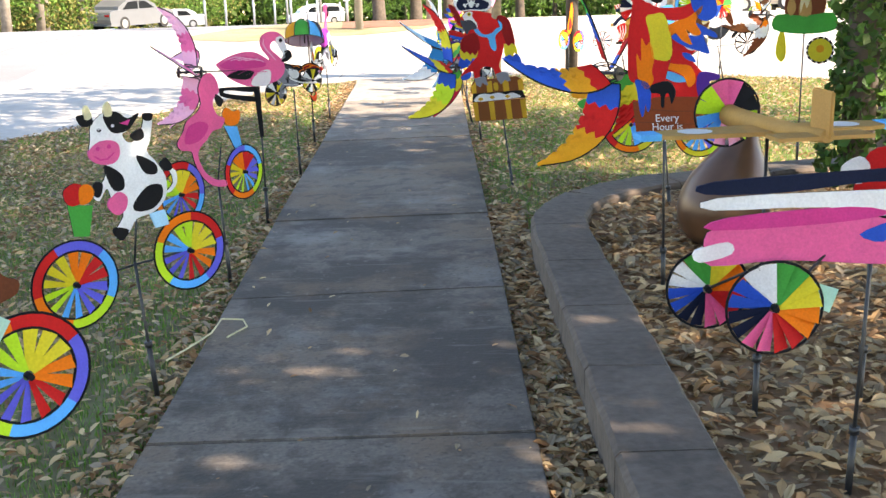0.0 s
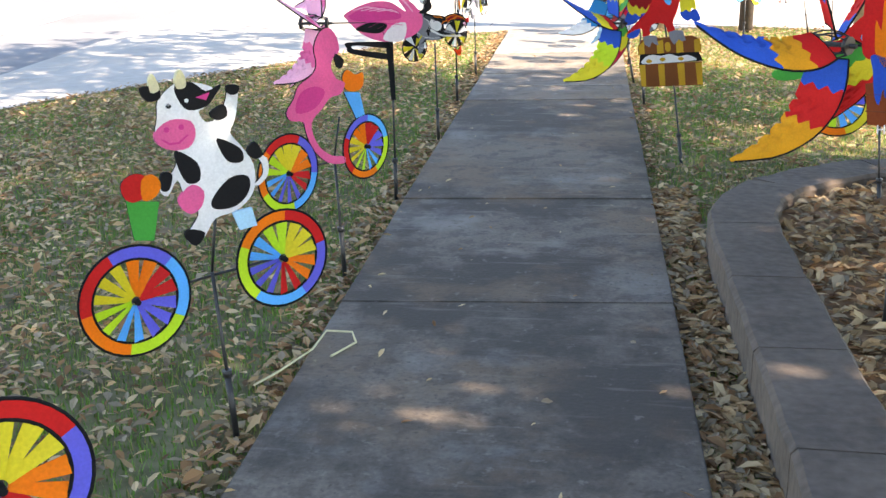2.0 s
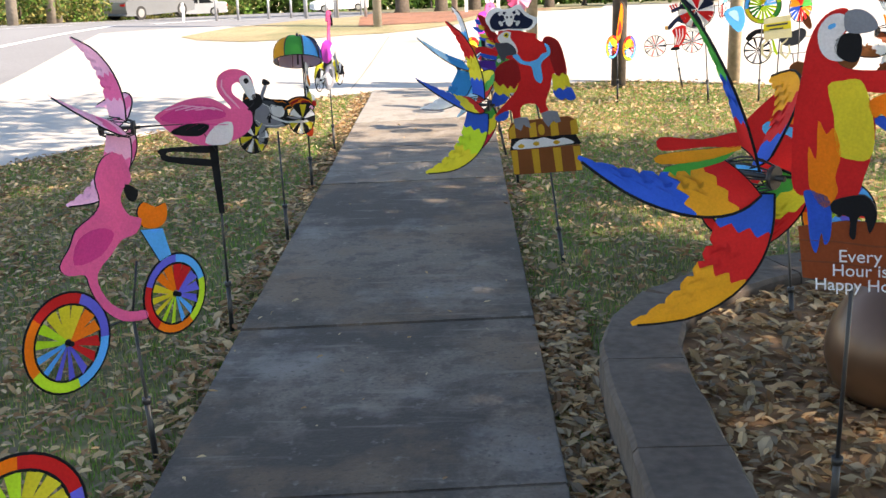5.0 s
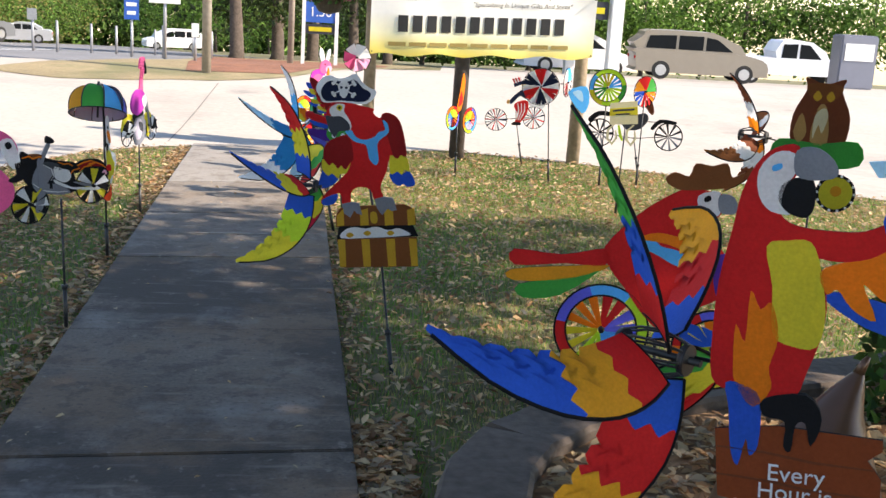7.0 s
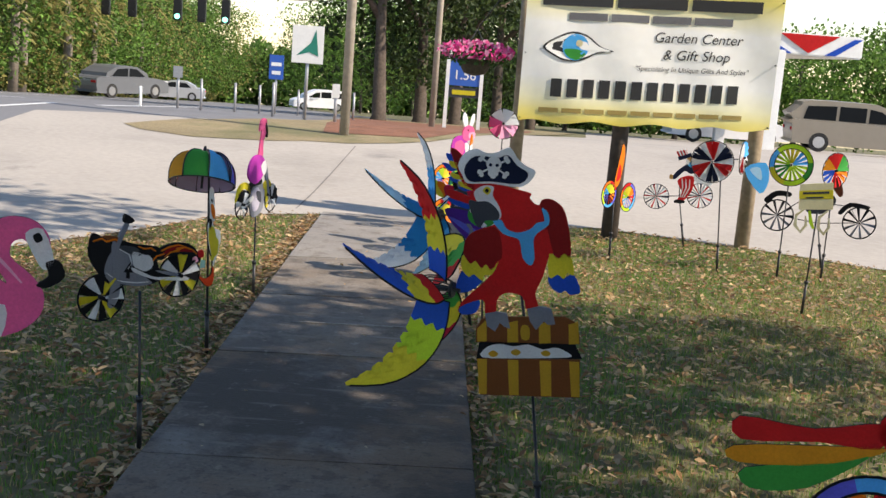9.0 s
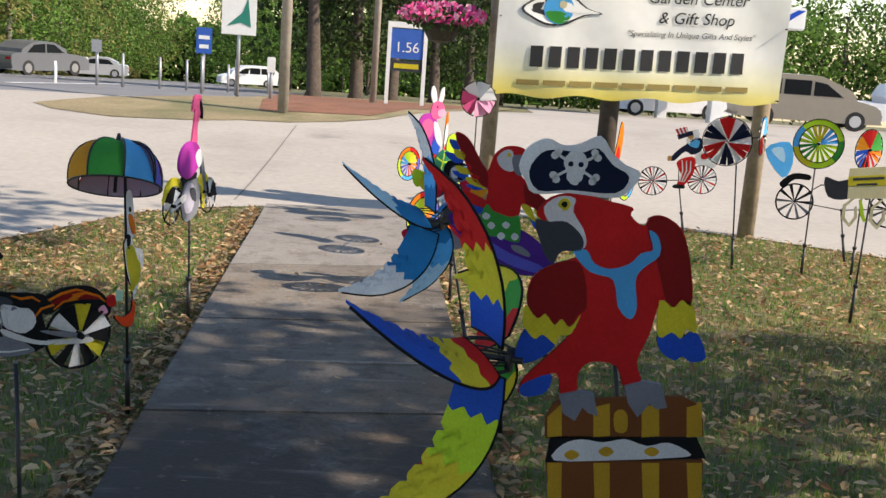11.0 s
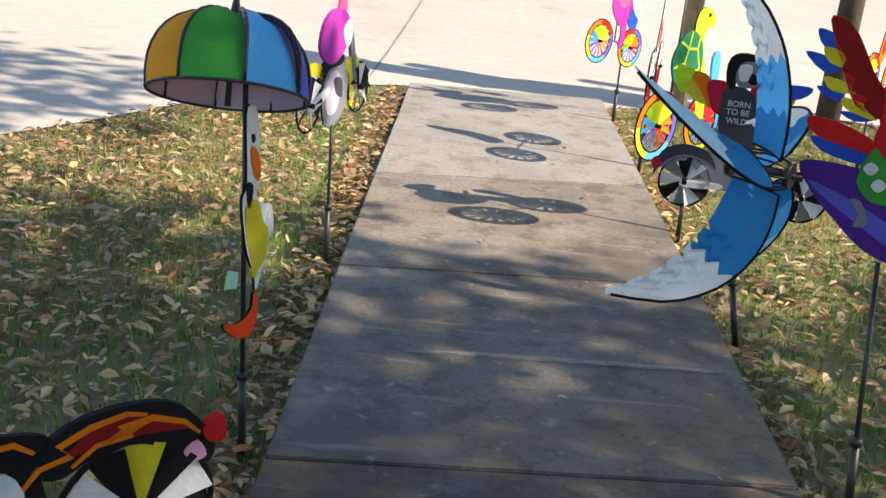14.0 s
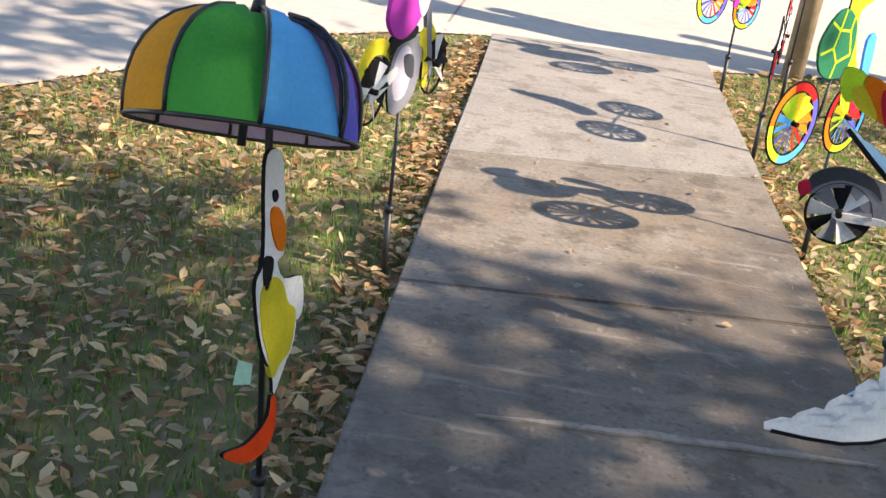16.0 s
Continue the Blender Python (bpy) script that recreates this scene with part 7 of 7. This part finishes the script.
for i, (x, y) in enumerate(((-5.65, 25.5), (-4.75, 27), (-4.3, 28.5), (-3.9, 29.5), (-2.9, 25), (-2.4, 26), (-3.3, 32), (-1.7, 30), (-2.6, 35))):
    post("marker_post", x, y, rise(x, y) - 0.1, rise(x, y) + (0.36 if i == 0 else 0.62), 0.03, WHITE if i == 0 else METAL, "slim marker post beside the road", "post", 8)["group"] = "marker posts by the road"
# price sign of the filling station
ps = thing("price_sign", pose(0.9, 28.0, rise(0.9, 28.0) + 0.2), "white-framed fuel price sign with a blue panel", "price sign")
b = bmesh.new()
box(b, (-0.42, -0.06, -0.4), (-0.34, 0.06, 1.48)), box(b, (0.34, -0.06, -0.4), (0.42, 0.06, 1.48)), box(b, (-0.42, -0.05, 1.36), (0.42, 0.05, 1.48))
part("frame", b, WHITE, ps)
b = bmesh.new()
box(b, (-0.34, -0.04, 0.72), (0.34, 0.04, 1.34))
part("panel", b, shade("sign_blue", (0.02, 0.09, 0.38)), ps)
b = bmesh.new()
box(b, (-0.34, -0.04, 0.46), (0.34, 0.04, 0.68), 0), box(b, (-0.26, -0.048, 0.52), (0.26, -0.042, 0.62), 1)
part("panel", b, [CL["darkgrey"], CL["yellow"]], ps, "dark panel with a yellow bar")
writing(ps, "1.56", 0.30, pose(0, -0.045, 0.86, 90, 0, 0), WHITE)

# ---- vehicles ----
GLASS = shade("dark_glass", (0.012, 0.014, 0.016), 0.35, 0.1, 5, 0, 0, 1, 0.05)
RUBBER = shade("tyre_rubber", (0.02, 0.02, 0.02), 0.85, 0.2, 40, 0.2)
CHROME = shade("alloy", (0.55, 0.55, 0.56), 0.3, 0.1, 20, 0, 0.8)


def vehicle(name, x, y, heading, body, roof, width, paint, label, wheels, glass, category="car", bed=None):
    """A car from its side outline (x forward): body shell, cabin, side glass, wheels, lights."""
    t = thing(name, pose(x, y, rise(x, y) + 0.02, 0, 0, heading), label, category)
    b = bmesh.new()
    plate(b, spline(body, 2), width / 2, 0)
    plate(b, spline(roof, 2), width / 2 - 0.12, 0)
    bmesh.ops.bevel(b, geom=[e for e in b.edges if len(e.link_faces) == 2 and e.calc_face_angle(0) > 1.2], offset=0.05, segments=2, affect="EDGES", clamp_overlap=True)
    part("body", b, paint, t)
    for g in glass:
        b = bmesh.new()
        plate(b, g, width / 2 - 0.105)
        part("window", b, GLASS, t)
    for wx in wheels:
        for sy in (-1, 1):
            b = bmesh.new()
            tube(b, [(wx, sy * (width / 2 - 0.20), 0.33), (wx, sy * (width / 2 + 0.01), 0.33)], 0.33, 24)
            ty = part("wheel", b, RUBBER, t)
            b = bmesh.new()
            tube(b, [(wx, sy * (width / 2 - 0.1), 0.33), (wx, sy * (width / 2 + 0.02), 0.33)], 0.20, 16)
            part("rim", b, CHROME, ty)
    xs = [p[0] for p in body]
    for ex, col, nm in ((max(xs) - 0.06, WHITE, "headlight"), (min(xs) + 0.06, CL["red"], "tail_light")):
        for sy in (-1, 1):
            b = bmesh.new()
            box(b, (ex - 0.08, sy * (width / 2 - 0.2) - 0.17, 0.66), (ex + 0.07, sy * (width / 2 - 0.2) + 0.17, 0.82), bevel=0.03)
            part(nm, b, col, t)
    return t


def paintm(name, c, rough=0.3, metal=0.3):
    return shade("car_" + name, c, rough, 0.05, 5, 0, metal, 1)


SED = ([(-2.3, 0.35), (-2.35, 0.75), (-2.2, 0.95), (-1.2, 0.98), (1.0, 0.96), (2.0, 0.82), (2.3, 0.65), (2.3, 0.3), (1.9, 0.22), (-2.0, 0.22)],
       [(-1.7, 0.9), (-1.1, 1.38), (-0.6, 1.45), (0.3, 1.42), (1.1, 0.9)], [[(-1.35, 0.98), (-0.95, 1.32), (-0.3, 1.36), (-0.3, 0.98)], [(-0.2, 0.98), (-0.2, 1.36), (0.25, 1.33), (0.85, 0.98)]], (-1.4, 1.4))
VAN = ([(-2.4, 0.35), (-2.45, 0.9), (-2.35, 1.08), (0.9, 1.05), (1.9, 0.95), (2.35, 0.75), (2.4, 0.35), (2.0, 0.25), (-2.1, 0.25)],
       [(-2.38, 1.0), (-2.2, 1.55), (-1.9, 1.74), (0.0, 1.76), (0.6, 1.66), (1.6, 1.0)], [[(-2.1, 1.1), (-1.98, 1.55), (-1.0, 1.6), (-1.0, 1.1)], [(-0.9, 1.1), (-0.9, 1.6), (0.0, 1.6), (0.0, 1.1)], [(0.1, 1.1), (0.1, 1.58), (0.5, 1.52), (1.1, 1.1)]], (-1.5, 1.55))
TRK = ([(-2.7, 0.5), (-2.7, 1.05), (-0.6, 1.08), (1.2, 1.08), (2.4, 1.02), (2.7, 0.8), (2.7, 0.45), (-2.5, 0.42)],
       [(-0.7, 1.0), (-0.6, 1.72), (-0.3, 1.80), (0.7, 1.78), (1.5, 1.05)], [[(-0.55, 1.1), (-0.5, 1.65), (0.1, 1.68), (0.1, 1.1)], [(0.2, 1.1), (0.2, 1.68), (0.6, 1.66), (1.15, 1.1)]], (-1.75, 1.75))
vehicle("minivan", 15.2, 42.0, -8, VAN[0], VAN[1], 1.9, paintm("champagne", (0.30, 0.26, 0.21)), "champagne minivan parked at the filling station", VAN[3], VAN[2], "minivan")
vehicle("pickup_truck", 20.8, 46.5, -6, TRK[0], TRK[1], 1.95, paintm("white", (0.75, 0.76, 0.78), 0.35, 0.0), "white pickup truck parked at the filling station", TRK[3], TRK[2], "pickup truck")
vehicle("suv", -10.2, 100, 200, VAN[0], VAN[1], 1.9, paintm("white", (0.75, 0.76, 0.78)), "white sport utility vehicle on the road", VAN[3], VAN[2], "car")
vehicle("sedan", -14.6, 55.0, 62, SED[0], SED[1], 1.8, paintm("slate", (0.16, 0.17, 0.185)), "dark grey sedan on the near side of the road", SED[3], SED[2], "car")
vehicle("sedan", -20.0, 88, 190, SED[0], SED[1], 1.8, paintm("silver", (0.45, 0.46, 0.48)), "silver sedan driving on the far lane", SED[3], SED[2], "car")
vehicle("suv", 12.3, 49, 0, VAN[0], VAN[1], 1.9, paintm("white", (0.75, 0.76, 0.78)), "white sport utility vehicle behind the sign", VAN[3], VAN[2], "car")

# filling station canopy and pumps
can = thing("station_canopy", pose(16.5, 47, rise(16.5, 47)), "white filling station canopy with red and blue emblem", "canopy")
b = bmesh.new()
box(b, (-6.0, -3, 3.6), (-0.8, 12, 4.4), bevel=0.05)
part("roof", b, WHITE, can)
for x in (-4.95,):
    b = bmesh.new()
    box(b, (x - 0.2, -0.2, -0.5), (x + 0.2, 0.2, 3.6), bevel=0.03)
    part("column", b, WHITE, can)
b = bmesh.new()
plate(b, [(-3.9, 4.36), (-1.7, 4.36), (-2.8, 3.70)], 0.02, lift=-3.03)
part("emblem", b, CL["red"], can, "red triangle emblem")
b = bmesh.new()
plate(b, [(-4.9, 4.3), (-4.6, 4.3), (-3.4, 3.65), (-3.8, 3.65)], 0.015, lift=-3.02)
part("stripe", b, CL["blue"], can, "blue stripe")
b = bmesh.new()
plate(b, [(-0.85, 4.3), (-1.15, 4.3), (-2.2, 3.65), (-1.8, 3.65)], 0.015, lift=-3.02)
part("stripe", b, CL["blue"], can, "blue stripe")
col = thing("station_column", pose(10.35, 36.5, rise(10.35, 36.5)), "white square column with a dark advertising panel", "column")
b = bmesh.new()
box(b, (-0.2, -0.2, -0.3), (0.2, 0.2, 2.95), bevel=0.03)
part("shaft", b, WHITE, col)
b = bmesh.new()
box(b, (-1.35, -0.1, 1.75), (-0.3, 0.1, 2.3), 0)
part("advert_board", b, CL["darkgrey"], col, "dark board with plain bars")
b = bmesh.new()
box(b, (-1.2, -0.12, 1.93), (-0.8, -0.105, 2.12), 0)
part("bar", b, CL["white"], col)
b = bmesh.new()
box(b, (-0.78, -0.12, 1.93), (-0.42, -0.105, 2.12), 0)
part("bar", b, CL["yellow"], col)
pump = thing("fuel_pump", pose(20.3, 40, rise(20.3, 40)), "grey and blue fuel pump", "fuel pump")
b = bmesh.new()
box(b, (-0.7, -0.4, 0), (0.7, 0.4, 1.9), bevel=0.05)
part("cabinet", b, paintm("pumpgrey", (0.18, 0.19, 0.24)), pump)
b = bmesh.new()
box(b, (-0.55, -0.43, 1.0), (0.55, -0.41, 1.6))
part("display", b, WHITE, pump)
# signal heads on a span wire
sig = thing("traffic_signal", pose(-11.2, 50, 2.0), "traffic signal heads hanging from a span wire, green lit", "traffic signal")
part("span_wire", tube(bmesh.new(), [(-14, 0, 1.4), (0, 0, 1.05), (16, 0, 1.5)], 0.02, 6), STEEL, sig)
lit = bpy.data.materials.new("signal_green")
lit.use_nodes = True
lit.node_tree.nodes["Principled BSDF"].inputs["Emission Color"].default_value = (0.05, 0.9, 0.55, 1)
lit.node_tree.nodes["Principled BSDF"].inputs["Emission Strength"].default_value = 2.0
for x in (-2.6, -1.5, 0.4, 1.4, 2.4):
    b = bmesh.new()
    box(b, (x - 0.17, -0.12, 0.0), (x + 0.17, 0.12, 1.0), bevel=0.03)
    hd = part("signal_head", b, STEEL, sig)
    part("lamp", tube(bmesh.new(), [(x, -0.14, 0.17), (x, -0.11, 0.17)], 0.11, 14), lit if x in (0.4, 2.4) else STEEL, hd)

# ---- lawn and litter ----
def inside_lawn(X, Y):
    """True where grass grows."""
    path = np.abs(X) < 0.62
    bed = (X > 0.78) & (Y < 5.0 + np.clip(X - 0.9, 0, 9) * 0.42 + 0.35)
    edge = np.interp(Y, [6.6, 8.5, 10.2, 11.5, 12.7, 13.3], [-4.9, -4.0, -2.9, -2.1, -1.5, -0.66])
    left_out = (X < edge + 0.05) & (Y > 6.6) | (X < -4.9)
    far = np.interp(X, [-0.7, 0.62, 1.2, 2.0, 3.4, 4.72, 7.0], [13.3, 13.15, 13.4, 13.65, 13.05, 12.2, 10.9])
    return ~path & ~bed & ~left_out & (Y < far)


def patches(X, Y):
    """Where the lawn is lusher (above 0) or barer (below 0)."""
    return np.sin(1.9 * X + 1.3 * Y + np.sin(2.3 * Y)) + np.sin(2.7 * X - 1.1 * Y + 1.7) + 0.8 * np.sin(4.1 * Y + 3.3 * X) + 1.2 * np.exp(-((np.abs(X) - 0.85) / 0.25) ** 2)


def scatter(rng, n, x0, x1, y0, y1, keep):
    X, Y = rng.uniform(x0, x1, n), rng.uniform(y0, y1, n)
    k = keep(X, Y)
    return X[k], Y[k]


def grass(name, n, seed, x0, x1, y0, y1, mats, label):
    rng = np.random.default_rng(seed)
    X, Y = scatter(rng, n, x0, x1, y0, y1, inside_lawn)
    n = len(X)
    a, lean, h = rng.uniform(0, 6.283, n), rng.uniform(0.2, 1.0, n), rng.uniform(0.008, 0.027, n)
    w = rng.uniform(0.0016, 0.0035, n)
    Z = np.full(n, -0.06)
    base = np.stack([X, Y, Z], 1)
    side = np.stack([np.cos(a), np.sin(a), 0 * a], 1) * w[:, None]
    tip = base + np.stack([-np.sin(a) * h * lean, np.cos(a) * h * lean, h + 0.015], 1)
    verts = np.stack([base - side, base + side, tip], 1).reshape(-1, 3)
    me = bpy.data.meshes.new(name)
    me.from_pydata(verts.tolist(), [], np.arange(3 * n).reshape(-1, 3).tolist())
    for m in mats:
        me.materials.append(m)
    lush = 1 / (1 + np.exp(-1.6 * patches(X, Y)))
    u = rng.uniform(0, 1, n)
    me.polygons.foreach_set("material_index", np.where(u < 0.25 + 0.5 * lush, 0, np.where(u < 0.62 + 0.3 * lush, 1, 2)).tolist())
    return tagged(new(name, me), label, "grass", kind="stuff")


BLADES = [leafmat("grass_green", (0.13, 0.27, 0.04)), leafmat("grass_olive", (0.22, 0.28, 0.065)), leafmat("grass_straw", (0.44, 0.34, 0.14))]
grass("grass", 600000, 11, -4.9, 7.0, -1.5, 13.65, BLADES, "short patchy lawn grass, green and straw coloured")


def leaves(name, n, seed, x0, x1, y0, y1, keep, z, size, label):
    rng = np.random.default_rng(seed)
    X, Y = scatter(rng, n, x0, x1, y0, y1, keep)
    n = len(X)
    a, s = rng.uniform(0, 6.283, n), size * rng.uniform(0.45, 1.6, n)
    t1, t2 = rng.normal(0, 0.28, n), rng.normal(0, 0.28, n)
    u = np.stack([np.cos(a), np.sin(a), t1], 1) * s[:, None]
    v = np.stack([-np.sin(a), np.cos(a), t2], 1) * (s * rng.uniform(0.36, 0.62, n))[:, None]
    c = np.stack([X, Y, z + np.abs(rng.normal(0, 0.012, n)) + s * 0.22], 1)
    up = np.zeros((n, 3))
    up[:, 2] = s * rng.uniform(0.05, 0.3, n)
    verts = np.stack([c - u, c - v * 0.9 - u * 0.2 + up, c + v * -0.6 + u * 0.5 + up, c + u, c + v * 0.6 + u * 0.5 + up, c + v * 0.9 - u * 0.2 + up], 1).reshape(-1, 3)
    i = np.arange(n)[:, None] * 6
    faces = np.concatenate([i + np.array([[0, 1, 2, 3]]), i + np.array([[0, 3, 4, 5]])])
    me = bpy.data.meshes.new(name)
    me.from_pydata(verts.tolist(), [], faces.tolist())
    for m in LITTER:
        me.materials.append(m)
    mi = rng.integers(0, len(LITTER), n)
    me.polygons.foreach_set("material_index", np.concatenate([mi, mi]).tolist())
    return tagged(new(name, me), label, "fallen leaves", kind="stuff")


LITTER = [leafmat("litter_tan", (0.44, 0.285, 0.14), 0.45), leafmat("litter_brown", (0.27, 0.145, 0.065), 0.5), leafmat("litter_pale", (0.56, 0.415, 0.235), 0.35), leafmat("litter_grey", (0.30, 0.235, 0.155), 0.45)]
leaves("lawn_leaves", 200000, 12, -4.8, 7.0, -1.5, 13.6, lambda X, Y: inside_lawn(X, Y) & (np.random.default_rng(5).uniform(0, 1, len(X)) < np.where(X < 0, np.interp(X, [-1.5, -1.05, -0.8, -0.6], [0.92, 0.7, 0.38, 0.38]), 0.5)), -0.041, 0.0188, "dry oak leaves scattered over the lawn")
leaves("edge_leaves", 6500, 13, 0.60, 0.82, -1.0, 6.0, lambda X, Y: X < 0.80 + np.clip(Y - 4.9, 0, 2) * 0.1, -0.05, 0.024, "dry leaves heaped between path and kerb")
leaves("bank_leaves", 3600, 14, -0.78, -0.60, -1.0, 13.1, lambda X, Y: X < 9, -0.045, 0.022, "dry leaves along the edge of the path")
leaves("verge_leaves", 700, 17, 0.60, 0.74, 6.2, 13.1, lambda X, Y: X < 9, -0.045, 0.021, "dry leaves and dirt along the path edge")
leaves("bed_leaves", 34000, 15, 1.05, 5.0, 0.2, 6.7, lambda X, Y: Y < np.interp(X, [1.05, 1.1, 1.25, 1.5, 2.2, 3.2, 5.0], [4.7, 4.95, 5.35, 5.6, 5.92, 6.2, 6.7]), 0.065, 0.026, "thick dry leaves covering the planting bed")
leaves("path_leaves", 130, 16, -0.6, 0.6, -1.0, 12.5, lambda X, Y: Y < 99, -0.002, 0.013, "a few dry leaf scraps on the path")
# loop of cord at the edge of the path
cord = new("cord_loop", mesh_of(tube(bmesh.new(), [(-0.72, 3.35, 0.0), (-0.66, 3.45, 0.01), (-0.60, 3.62, 0.012), (-0.58, 3.74, 0.03), (-0.50, 3.78, 0.012), (-0.47, 3.70, 0.008), (-0.53, 3.58, 0.006)], 0.004, 6), "cord_loop", CL["cream"]))
tagged(cord, "loop of tan cord lying on the path edge", "cord")


# ---- woods along the far end of the road ----
def far_woods(n, seed):
    rng = np.random.default_rng(seed)
    X = rng.uniform(-75, 60, n)
    Y = 205 + rng.uniform(0, 14, n)
    top = 11.8 + 1.8 * np.sin(X * 0.21) + 1.6 * np.sin(X * 0.53 + 1) + 1.0 * np.sin(X * 1.3 + 2)
    Z = -11.4 + top * rng.uniform(0, 1, n) ** 0.8
    s = rng.uniform(0.5, 1.1, n)
    u = rng.normal(size=(n, 3))
    u = u / np.linalg.norm(u, axis=1)[:, None] * s[:, None]
    v = rng.normal(size=(n, 3))
    v = v / np.linalg.norm(v, axis=1)[:, None] * s[:, None]
    c = np.stack([X, Y, Z], 1)
    verts = np.stack([c - u, c - v * 0.6, c + u, c + v * 0.6], 1).reshape(-1, 3)
    me = bpy.data.meshes.new("distant_woods")
    me.from_pydata(verts.tolist(), [], np.arange(4 * n).reshape(-1, 4).tolist())
    for m in (OAK, BRIGHT, FRESH):
        me.materials.append(m)
    me.polygons.foreach_set("material_index", rng.integers(0, 3, n).tolist())
    return tagged(new("distant_woods", me), "hazy green woods at the far end of the road", "woods", kind="stuff")


far_woods(26000, 41)
